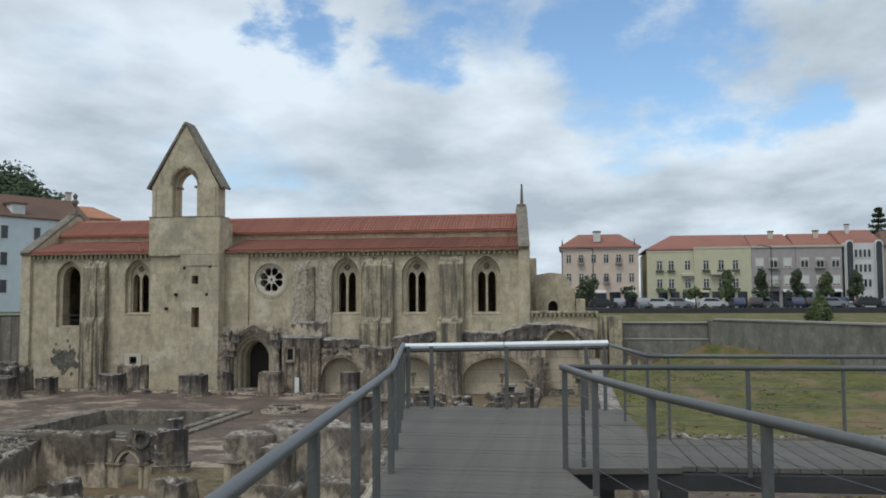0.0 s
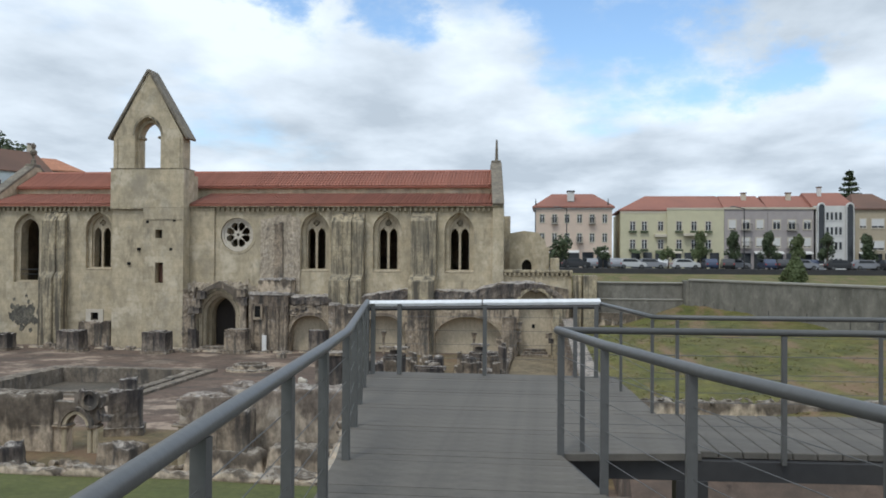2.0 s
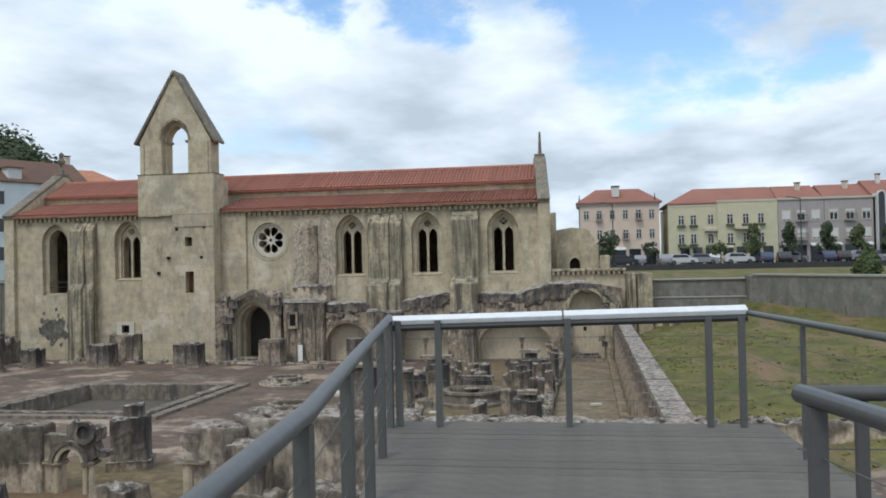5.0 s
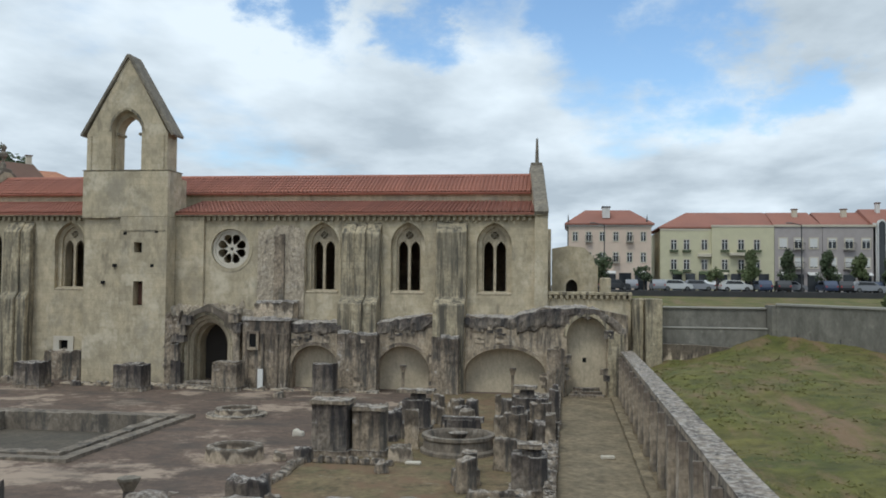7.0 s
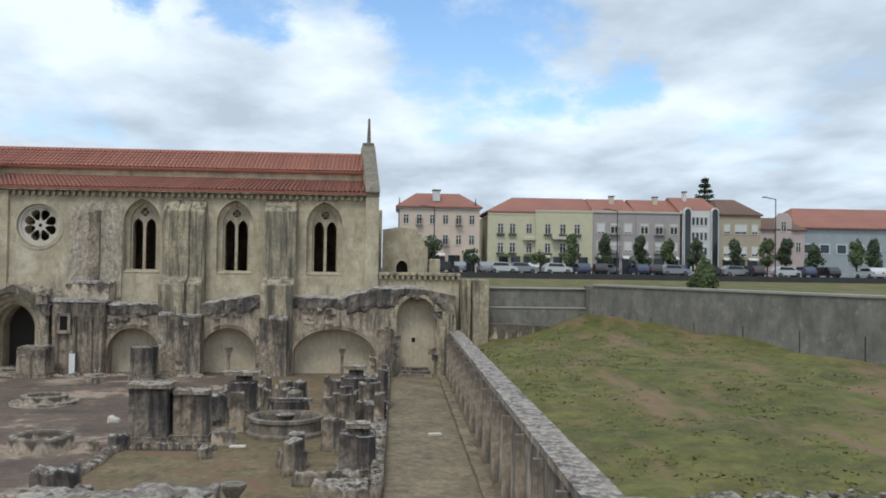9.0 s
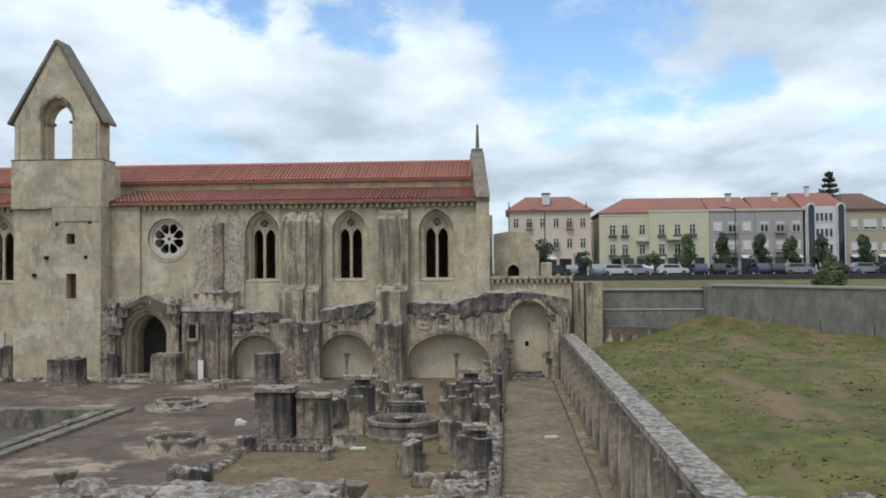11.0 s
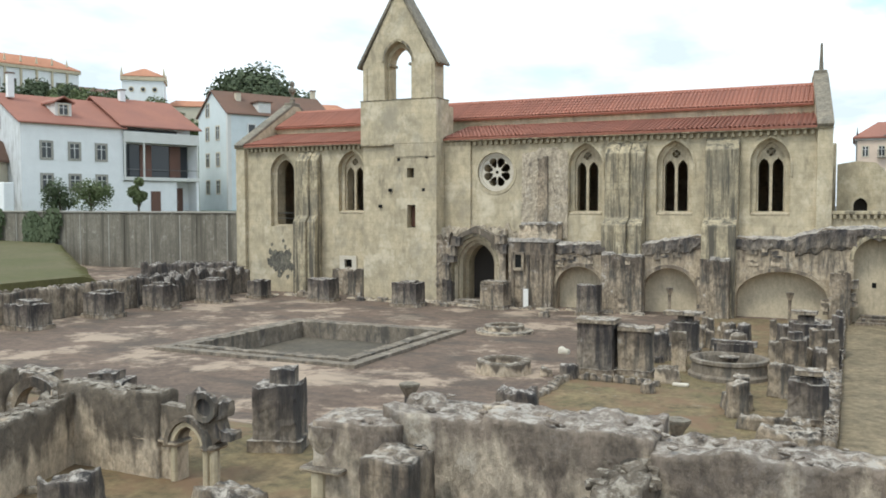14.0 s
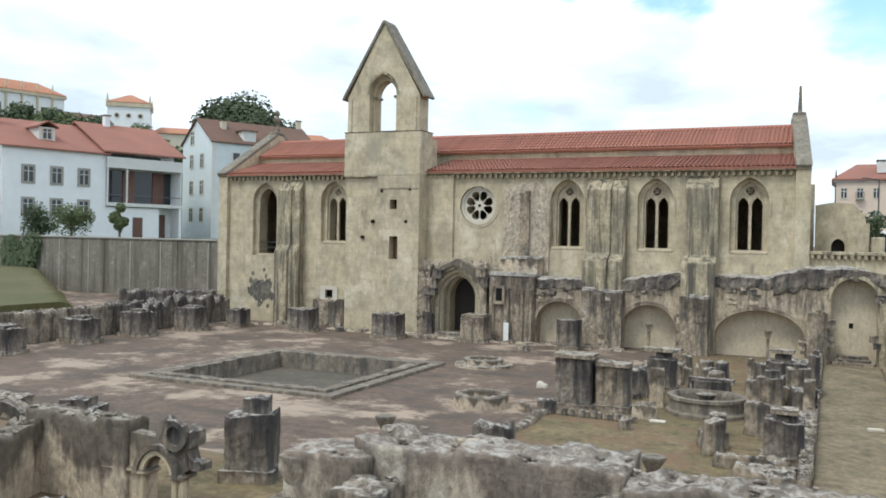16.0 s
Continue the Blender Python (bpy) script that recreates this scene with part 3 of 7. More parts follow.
def rubble_pile(points, size, seed, flat=0.7):
    """Many small angular stones in one mesh, one at each point."""
    rs = random.Random(seed)
    verts, faces = [], []
    for p in points:
        s = size * rs.uniform(0.5, 1.35)
        sx, sy, sz = s * rs.uniform(0.7, 1.3), s * rs.uniform(0.7, 1.2), s * flat * rs.uniform(0.7, 1.2)
        q = Euler((rs.uniform(-0.3, 0.3), rs.uniform(-0.3, 0.3), rs.uniform(0, 6.28))).to_matrix()
        i = len(verts)
        for z, k in ((-0.5, 0.9), (0.15, 1.0), (0.5, 0.72)):
            for x, y in ((-0.5, -0.5), (0.5, -0.5), (0.5, 0.5), (-0.5, 0.5)):
                v = q @ Vector((x * sx * k * rs.uniform(0.8, 1.15), y * sy * k * rs.uniform(0.8, 1.15), z * sz * rs.uniform(0.85, 1.1)))
                verts.append((p[0] + v.x, p[1] + v.y, p[2] + v.z))
        for r in (0, 4):
            for k in range(4):
                faces.append((i + r + k, i + r + (k + 1) % 4, i + r + 4 + (k + 1) % 4, i + r + 4 + k))
        faces.append((i + 8, i + 9, i + 10, i + 11))
    me = bpy.data.meshes.new("stones")
    me.from_pydata(verts, [], faces)
    return me


def ease(a, b, v):
    u = min(1.0, max(0.0, (v - a) / (b - a)))
    return u * u * (3 - 2 * u)


# ---- ground ----
POOL = (-21.6, -15.0, -18.0, -11.0)


def bank_wall(y):
    """Where the concrete wall above the bank stands."""
    return 8.9 + max(0.0, -0.5 - y) * 0.45


def ground_height(x, y):
    z = 1.15 * ease(-24.5, -30.0, y) + 0.6 * ease(-35.2, -36.05, y)
    z += 0.03 * noise.noise((x * 0.5, y * 0.5, 3))
    if POOL[0] <= x <= POOL[1] and POOL[2] <= y <= POOL[3]:
        return -0.55
    if x > 2.3:
        wall_x = bank_wall(y)
        u = min(1.0, max(0.0, (x - 2.3) / (wall_x - 2.3)))
        foot = 1.0 + 0.95 * ease(-0.5, -13.0, y)
        head = 2.9 - 0.85 * ease(-0.5, -16.0, y)
        bank = foot + (head - foot) * u + 0.38 * math.sin(u * math.pi) * ease(-1.0, -9.0, y)
        bank += 0.26 * noise.noise((x * 0.4, y * 0.28, 9)) + 0.09 * noise.noise((x * 1.1, y * 0.9, 4))
        far = 3.5 + 0.65 * ease(2, 38, y)
        z = bank if (x < wall_x + 0.7 and y < 1.2) else far
        if y < -36:
            z = min(z, 1.6 + 0.4 * noise.noise((x, y, 2)))
    elif x < -33.0:
        edge = -32.6 - max(0.0, (y + 12.0)) * 1.27
        z = 0.25 + (1.45 + 0.012 * (-33.0 - x)) * (1 - ease(-0.2, 1.3, x - edge))
        if y > 8.32:
            z = 4.4
    elif y > 1.0:
        z = 0.2 + (3.9 * ease(9, 14, y))
    if y > 38:
        z = 4.55
    if x < -50 and y > 8.32:
        z = 4.4 + 20.0 * ease(20, 62, y) * ease(-92, -140, x)
    if abs(x) > 400 or abs(y) > 400:
        z = 2.0
    return z


def build_ground():
    def axis(parts):
        out = []
        for a, b, s in parts:
            n = max(1, round((b - a) / s))
            out += [a + (b - a) * k / n for k in range(n)]
        return out + [parts[-1][1]]

    xs = axis([(-3000, -400, 650), (-400, -120, 14), (-120, -60, 4), (-60, -33.02, 0.9), (-33.02, -33.0, 0.02), (-33.0, -21.62, 0.7), (-21.62, -21.6, 0.02),
               (-21.6, -15.0, 0.6), (-15.0, -14.98, 0.02), (-14.98, 2.28, 0.5), (2.28, 2.32, 0.04), (2.32, 20, 0.45), (20, 60, 2.5), (60, 400, 30), (400, 3000, 650)])
    ys = axis([(-3000, -400, 650), (-400, -60, 40), (-60, -18.02, 0.55), (-18.02, -18.0, 0.02), (-18.0, -11.0, 0.6), (-11.0, -10.98, 0.02), (-10.98, 1.2, 0.55),
               (1.2, 1.25, 0.05), (1.25, 8.3, 0.8), (8.3, 8.35, 0.05), (8.35, 38, 2.0), (38, 38.3, 0.3), (38.3, 60, 4), (60, 400, 12), (400, 3000, 650)])
    verts = [(x, y, ground_height(x, y)) for y in ys for x in xs]
    nx = len(xs)
    faces, kinds = [], []
    for j in range(len(ys) - 1):
        for i in range(nx - 1):
            x, y = (xs[i] + xs[i + 1]) / 2, (ys[j] + ys[j + 1]) / 2
            faces.append((j * nx + i, j * nx + i + 1, (j + 1) * nx + i + 1, (j + 1) * nx + i))
            hs = [verts[q][2] for q in faces[-1]]
            if max(hs) - min(hs) > 0.6 and -60 < y < 20 and abs(x) < 70:
                kinds.append(4 if x < -33 else 0)
            elif 1.2 < x < 40 and -60 < y < -33.5:
                kinds.append(0)
            elif 2.3 < x < 400 and -400 < y < 38:
                kinds.append(2)
            elif y > 38 and x > -50:
                kinds.append(3)
            elif x < -33 and y < 8.3:
                kinds.append(4 if x < -32.6 - max(0.0, y + 12.0) * 1.27 + 0.5 else 0)
            elif x < -50 or abs(x) > 400 or abs(y) > 400:
                kinds.append(5)
            elif -0.7 < x < 2.3 and y > -32:
                kinds.append(1)
            elif -7.9 < x < -0.7 and -24.5 < y < -1.2 and not (y > -17.0 and x < -6.6):
                kinds.append(6)
            elif y < -36.2 and x < 1.2:
                kinds.append(7)
            elif y < -28:
                kinds.append(6)
            else:
                kinds.append(0)
    me = bpy.data.meshes.new("ground")
    me.from_pydata(verts, [], faces)
    for m in (EARTH, GRAVEL, GRASS, ASPHALT, LAWN, HILL, DRY_TURF, GREEN_LAWN):
        me.materials.append(m)
    me.polygons.foreach_set("material_index", kinds)
    me.update()
    tagged(new("ground", me), "bare brown earth court, grassy banks and street ground", "ground", "", "structure")


build_ground()


# ---- church ----
church = thing("church", "gothic limestone church with terracotta roofs and a bell gable", "church")
XL, XR, EAVE = -33.6, -1.4, 8.35
WINDOWS = [(-25.8, 0.0), (-12.42, 0.0), (-8.12, 0.0), (-3.92, 0.0)]
wide, narrow = [], []
for cx, _ in WINDOWS:
    wide.append(arch(cx, 0.84, 4.55, 6.95, 8.05))
    narrow.append(arch(cx, 0.62, 4.62, 6.95, 7.85))
wide += [arch(-30.45, 0.86, 3.8, 6.9, 8.0), ring(-17.16, 6.73, 1.0), arch(-17.95, 0.98, 0.0, 2.0, 3.2), rect(-26.3, -25.7, 1.5, 2.05)]
narrow += [arch(-30.45, 0.68, 3.85, 6.9, 7.8), ring(-17.16, 6.73, 0.80), arch(-17.95, 0.82, 0.0, 1.95, 3.0), rect(-26.25, -25.75, 1.54, 2.0)]
part("wall", plate(rect(XL, XR, -0.6, EAVE), wide, 0.0, 0.28), LIMESTONE, church, "coursed yellowish limestone wall with dark streaks")
part("wall", plate(rect(XL, XR, -0.6, EAVE), narrow, 0.282, 1.2), LIMESTONE, church)
part("wall", plate(rect(XL, XR, -0.6, EAVE), [], 9.6, 10.4), LIMESTONE, church)
part("floor", box(XL + 0.7, XR - 0.7, 1.2, 9.6, -0.3, 0.02), INTERIOR, church)
GABLE = [(-0.25, -0.6), (10.4, -0.6), (10.4, 8.45), (5.4, 11.35), (4.7, 11.35), (-0.25, 8.58)]
for gx0, gx1, skew in ((XL - 0.02, XL + 0.6, 0.0), (XR - 0.6, XR + 0.02, -0.085)):
    lean = Matrix(((1, skew, 0, 0), (0, 1, 0, 0), (0, 0, 1, 0), (0, 0, 0, 1)))
    part("gable_wall", moved(plate(GABLE, [], gx0, gx1, "x"), lean), LIMESTONE, church)
    for (ya, za), (yb, zb) in (((-0.4, 8.50), (4.72, 11.40)), ((10.5, 8.4), (5.38, 11.40))):
        b = box(-0.34, 0.34, -0.5, 0.5, -0.09, 0.09, bevel=0.03)
        v = Vector((0, yb - ya, zb - za))
        moved(b, Matrix.Translation(((gx0 + gx1) / 2, (ya + yb) / 2, (za + zb) / 2)) @ Matrix.Rotation(math.atan2(v.z, v.y), 4, "X") @ Matrix.Diagonal((1, v.length, 1, 1)))
        part("coping", moved(b, lean), COPING, church)
    part("gable_block", moved(box(gx0 + 0.01, gx1 - 0.01, 4.6, 5.5, 11.25, 11.58, bevel=0.03), lean), COPING, church)
# finials on the two gables
pin = part("pinnacle", lathe([(0.11, 0), (0.09, 0.5), (0.075, 0.9), (0.055, 1.35), (0.0, 1.4)], 8), COPING, church, "slender dark stone pinnacle")
pin.location = (XR - 0.68, 5.05, 11.56)
fin = part("finial", lathe([(0.16, 0), (0.16, 0.3), (0.08, 0.4), (0.10, 0.6), (0.22, 0.75), (0.24, 0.9), (0.10, 1.05), (0.15, 1.2), (0.16, 1.32), (0.0, 1.5)], 10), COPING, church, "weathered stone finial")
fin.location = (XL + 0.3, 5.05, 11.55)
part("clerestory_wall", box(XL + 0.6, XR - 0.6, 2.95, 3.35, 8.9, 9.80), LIMESTONE, church)
part("clerestory_wall", box(XL + 0.6, XR - 0.6, 6.8, 7.2, 8.9, 9.72), LIMESTONE, church)


# roofs: decking and rows of barrel tiles
def roof_tile_mesh(length, pitch, r):
    bm = bmesh.new()
    n, courses = 5, int(length / 0.42)
    for c in range(courses):
        s0, s1 = c * length / courses, (c + 1) * length / courses + 0.04
        rows = []
        for s, lift, rr in ((s0, 0.03, r), (s1, 0.0, r * 0.86)):
            rows.append([bm.verts.new((rr * math.cos(math.pi * k / n), s * math.cos(pitch), s * math.sin(pitch) + lift + rr * 0.9 * math.sin(math.pi * k / n))) for k in range(n + 1)])
        for k in range(n):
            bm.faces.new((rows[0][k + 1], rows[0][k], rows[1][k], rows[1][k + 1]))
    me = bpy.data.meshes.new("roof_tile")
    bm.to_mesh(me)
    bm.free()
    me.materials.append(TERRACOTTA)
    return me


def tiled_roof(x0, x1, ya, za, yb, zb, name="roof"):
    deck = box(-0.5, 0.5, -0.5, 0.5, -0.05, 0.05)
    v = Vector((0, yb - ya, zb - za))
    pitch = math.atan2(v.z, v.y)
    moved(deck, Matrix.Translation(((x0 + x1) / 2, (ya + yb) / 2, (za + zb) / 2 - 0.05)) @ Matrix.Rotation(pitch, 4, "X") @ Matrix.Diagonal((x1 - x0, v.length, 1, 1)))
    roof = part(name, deck, TERRACOTTA, church, "terracotta barrel tile roof")
    return roof, pitch, v.length


ROOFS = []
for x0, x1 in ((XL + 0.62, -24.55), (-19.98, XR - 0.62)):
    ROOFS.append((x0, x1, -0.34, 8.50, 3.0, 9.36))
for x0, x1 in ((XL + 0.62, -22.0), (-22.0, XR - 0.9)):
    ROOFS.append((x0, x1, 2.75, 9.80, 5.05, 10.92))
LAID = [(*tiled_roof(*r), r) for r in ROOFS]
part("roof", moved(box(XL + 0.62, XR - 0.62, -0.5, 0.5, -0.05, 0.05), Matrix.Translation((0, 6.25, 10.3)) @ Matrix.Rotation(-math.atan2(1.2, 2.4), 4, "X") @ Matrix.Diagonal((1, 2.7, 1, 1))), TERRACOTTA, church)
part("roof", moved(box(XL + 0.62, XR - 0.62, -0.5, 0.5, -0.05, 0.05), Matrix.Translation((0, 8.7, 8.75)) @ Matrix.Rotation(-0.2, 4, "X") @ Matrix.Diagonal((1, 3.9, 1, 1))), TERRACOTTA, church)
rb = tube([(XL + 0.62, 5.05, 10.94), (XR - 0.95, 5.05, 10.94)], 0.10, 8)
part("ridge_tile", rb, TERRACOTTA, church)

# cornice with corbels
for x0, x1 in ((XL - 0.1, -24.53), (-19.97, XR + 0.05)):
    part("cornice", box(x0, x1, -0.32, 0.1, 8.352, 8.46, bevel=0.02), BUTTRESS, church)
corb = box(-0.07, 0.07, -0.2, 0.0, 8.14, 8.35)
first = part("corbel", corb, BUTTRESS, church)
first.location.x = XL + 0.2
for k in range(1, 106):
    cx = XL + 0.2 + k * 0.303
    if -24.6 < cx < -19.9 or cx > XR - 0.05:
        continue
    o = new("corbel", first.data)
    o.parent, o.location = church, (cx, 0, 0)


# windows
def lancet_window(cx):
    w = part("window", plate(arch(cx, 0.66, 4.58, 6.95, 7.9), [arch(cx - 0.30, 0.235, 4.74, 6.75, 7.15, 6), arch(cx + 0.30, 0.235, 4.74, 6.75, 7.15, 6), ring(cx, 7.45, 0.19, 12)], 0.42, 0.56), TRACERY, church, "two-light traceried lancet window")
    b = bmesh.new()
    for a in (45, 135):
        moved_bar = moved(box(-0.2, 0.2, 0.44, 0.54, -0.025, 0.025), Matrix.Translation((cx, 0, 7.45)) @ Matrix.Rotation(radians(a), 4, "Y"))
        joined(b, moved_bar)
    part("tracery", b, TRACERY, w)
    part("sill", moved(box(cx - 0.82, cx + 0.82, -0.02, 0.42, -0.05, 0.05, bevel=0.02), Matrix.Translation((0, 0, 4.6)) @ Matrix.Rotation(0.25, 4, "X")), TRACERY, w)
    hood = plate(arch_band(cx, 0.85, 6.95, 8.06, 0.09, 8, 6.3), [], -0.045, 0.03)
    part("hood_mould", hood, LIMESTONE, w)


for cx, _ in WINDOWS:
    lancet_window(cx)
big = part("window", plate(arch(-30.45, 0.70, 3.82, 6.9, 7.82), [arch(-30.45, 0.60, 3.92, 6.9, 7.68)], 0.30, 0.42), TRACERY, church, "open empty pointed window")
part("guard_bar", box(-31.05, -29.85, 0.34, 0.38, 4.55, 4.6), DARK_STEEL, big)
part("guard_bar", box(-31.05, -29.85, 0.34, 0.38, 4.25, 4.29), DARK_STEEL, big)

rose_holes = []
for k in range(8):
    a = 2 * math.pi * k / 8 + math.pi / 8
    loop = []
    for u in range(10):
        t = 2 * math.pi * u / 10
        rr, side = 0.50 + 0.265 * math.cos(t), 0.175 * math.sin(t) * (1.15 + 0.5 * math.cos(t))
        loop.append((-17.16 + rr * math.cos(a) - side * math.sin(a), 6.73 + rr * math.sin(a) + side * math.cos(a)))
    rose_holes.append(loop)
rose = part("rose_window", plate(ring(-17.16, 6.73, 0.86), rose_holes + [ring(-17.16, 6.73, 0.09, 10)], 0.2, 0.32), ROSE_STONE, church, "pale round rose window with eight petals")
part("ring", plate(ring(-17.16, 6.73, 0.985), [ring(-17.16, 6.73, 0.86)], 0.12, 0.2), ROSE_STONE, rose)
part("ring", plate(ring(-17.16, 6.73, 1.16), [ring(-17.16, 6.73, 1.0)], -0.03, 0.06), LIMESTONE, rose)
low = part("window", plate(rect(-26.55, -25.45, 1.35, 2.2), [rect(-26.24, -25.76, 1.53, 2.0)], -0.08, 0.02), ROSE_STONE, church, "small square window in a white frame")
# black panel: the shade behind the opening is painted on it
part("shutter", box(-26.26, -25.74, 0.2, 0.23, 1.5, 2.03), HOLLOW_SHADE, low)
patch = part("masonry_patch", rough(2.0, 0.35, 1.5, 0.15, 0.05, 31, 0.25), RUIN, church)
patch.location = (-25.9, -0.12, 0.0)
part("pilaster", box(-19.998, -18.5, -0.16, 0.0, 3.3, 8.33, bevel=0.02), LIMESTONE, church)

# buttresses
def buttress(x0, x1, d0, d1, z1, double=False):
    zs = 4.1
    prof = [(0.0, -0.5), (-d0, -0.5), (-d0, zs), (-d1, zs + 0.35), (-d1, z1 - 0.55), (0.0, z1)]
    spans = [(x0, x0 + (x1 - x0) * 0.36), (x0 + (x1 - x0) * 0.36, x1 - (x1 - x0) * 0.36), (x1 - (x1 - x0) * 0.36, x1)] if double else [(x0, x1)]
    for k, (a, c) in enumerate(spans):
        pr = [(y * (1.0 if k == 1 or not double else 0.8), z) for y, z in prof]
        b = plate(pr, [], a, c - 0.002, "x")
        bmesh.ops.bevel(b, geom=[e for e in b.edges if e.calc_face_angle(0) > 0.6], offset=0.035, segments=1, affect="EDGES")
        part("buttress", b, BUTTRESS, church, "stained stepped stone buttress")


buttress(-11.32, -9.42, 1.38, 0.66, 8.05, True)
buttress(-6.68, -5.2, 1.30, 0.58, 8.1)
buttress(-29.25, -27.75, 0.95, 0.6, 8.1, True)
scar = part("masonry_scar", rough(2.4, 0.12, 4.4, 0.10, 0.035, 33, 0.3), SCAR, church, "rough grey scar where a vault was torn away")
scar.location = (-14.5, -0.02, 3.4)
scar = part("masonry_scar", rough(0.5, 0.3, 4.0, 0.1, 0.05, 34, 0.3), RUIN, church)
scar.location = (-14.55, -0.05, 3.5)
scar = part("masonry_scar", rough(6.4, 0.12, 1.0, 0.10, 0.04, 35, 0.6), SCAR, church)
scar.location = (-16.7, -0.04, 3.0)
rs = random.Random(8)
for j in range(44):
    bx, bz, size, blot = rs.gauss(-30.6, 0.42), rs.gauss(1.75, 0.48), rs.uniform(0.07, 0.26), []
    for k in range(14):
        a = 2 * math.pi * k / 14
        r = size * (1 + 0.8 * noise.noise((2.0 * math.cos(a), 2.0 * math.sin(a), j * 3.3)))
        blot.append((bx + r * math.cos(a), bz + 1.3 * r * math.sin(a)))
    part("lichen_patch", plate(blot, [], -0.006 - 0.0006 * j, -0.001), LICHEN_BLACK, church, "dark lichen crust on the limestone")
scar = part("masonry_scar", rough(0.8, 0.5, 3.6, 0.12, 0.08, 37, 0.5), RUIN, church)
scar.location = (-19.7, -0.85, -0.1)

# bell tower
tw = plate(rect(-24.42, -22.47, -0.6, 8.2), [], -1.02, 0.0)
part("tower", tw, LIMESTONE, church, "square limestone stair tower")
tr = plate(rect(-22.468, -20.0, -0.6, 8.25), [rect(-21.72, -21.3, 6.48, 6.98), rect(-21.72, -21.22, 3.85, 5.05)], -1.12, -0.5)
part("tower", tr, LIMESTONE, church)
part("tower", box(-20.498, -20.0, -0.498, 0.0, -0.6, 8.25), LIMESTONE, church)
# solid filling behind the openings, coloured dark as interior shade
part("tower", box(-22.466, -20.5, -0.498, 0.0, -0.6, 8.2), DOOR_AND_SHADE, church, "solid block painted dark for the shade inside the stair tower")
part("shutter", box(-21.70, -21.24, -0.62, -0.56, 3.9, 4.95), WOOD, church, "rusty reddish wooden shutter")
part("tower", box(-24.52, -20.0, -1.13, 0.40, 8.252, 10.56, bevel=0.02), LIMESTONE, church)
part("tower", box(-24.42, -20.1, 0.402, 1.2, 8.252, 10.30, bevel=0.02), LIMESTONE, church)
# no real recesses: black blocks on the face paint the holes' shade
for hx, hz in ((-20.55, 7.45), (-22.75, 5.75), (-20.75, 5.75), (-23.35, 4.9), (-22.2, 7.35)):
    part("painted_putlog_hole", box(hx - 0.09, hx + 0.09, -1.124, -1.0, hz, hz + 0.16), HOLLOW_SHADE, church)
part("ledge", box(-24.56, -22.49, -1.2, -1.0, 8.16, 8.25, bevel=0.03), BUTTRESS, church)
part("ledge", box(-24.56, -19.96, -1.17, 0.44, 10.562, 10.60, bevel=0.015), BUTTRESS, church)
part("ledge", box(-22.4, -20.1, -1.15, -1.1, 7.55, 7.60), BUTTRESS, church)
bell_out = [(-24.38, 10.602), (-20.10, 10.602), (-20.10, 12.35), (-20.10, 12.42), (-22.20, 16.22), (-22.30, 16.22), (-24.38, 12.42)]
part("bell_gable", plate(bell_out, [arch(-22.27, 0.80, 10.605, 12.55, 13.6)], -1.08, -0.72), LIMESTONE, church, "pointed bell gable with an open arch")
part("bell_gable", plate(bell_out, [arch(-22.27, 0.66, 10.605, 12.45, 13.35)], -0.718, -0.02), LIMESTONE, church)
part("hood_mould", plate(arch_band(-22.27, 0.82, 12.55, 13.62, 0.12, 10), [], -1.13, -1.081), BUTTRESS, church)
for s, y0, y1 in ((-1, -0.9, -0.05), (1, -0.9, -0.05)):
    part("impost", box(-22.27 + s * 0.60 - 0.07, -22.27 + s * 0.60 + 0.07, y0, y1, 12.36, 12.5, bevel=0.02), BUTTRESS, church)
for xe in (-24.68, -19.80):
    v = Vector((-22.25 - xe, 0, 16.45 - 12.36))
    b = box(-0.5, 0.5, -1.18, 0.04, -0.075, 0.075, bevel=0.02)
    moved(b, Matrix.Translation(((-22.25 + xe) / 2, 0, (16.38 + 12.34) / 2)) @ Matrix.Rotation(-math.atan2(v.z, v.x), 4, "Y") @ Matrix.Diagonal((v.length, 1, 1, 1)))
    part("coping", b, COPING, church, "dark mossy coping slabs")
for x0 in (-24.36, -20.5):
    part("shaft", tube([(x0 + 0.2, -1.1, 10.61), (x0 + 0.2, -1.1, 12.3)], 0.06, 8), LIMESTONE, church)

# portal
portal = part("portal", plate([(-19.6, -0.4), (-16.2, -0.4), (-16.2, 3.2), (-17.0, 3.6), (-17.85, 3.98), (-18.75, 3.55), (-19.2, 3.2), (-19.6, 2.4)], [arch(-17.95, 1.42, -0.4, 1.95, 3.62)], -1.0, -0.6), RUIN_WALL, church, "weathered recessed pointed portal")
for k, (hw, za, y0) in enumerate(((1.44, 3.64, -0.86), (1.26, 3.46, -0.62), (1.09, 3.28, -0.36))):
    part("archivolt", plate(arch_band(-17.95, hw - 0.2, 1.95, za - 0.2, 0.2, 12, -0.1), [], y0, y0 + 0.24), TRACERY if k else BUTTRESS, portal)
    for s in (-1, 1):
        part("shaft", tube([(-17.95 + s * (hw - 0.1), y0 - 0.05, 0.0), (-17.95 + s * (hw - 0.1), y0 - 0.05, 1.95)], 0.06, 8), TRACERY, portal)
part("door", box(-18.85, -17.05, 1.0, 1.08, 0.0, 3.0), DOOR_AND_SHADE, portal, "dark heavy door inside the portal")
for k in range(2):
    part("step", box(-18.9 - 0.2 * k, -17.16 + 0.2 * k, -1.35 - 0.3 * k, -1.0 - 0.3 * k if k else -0.35, -0.2, 0.2 - 0.1 * k, bevel=0.02), RUIN, portal)
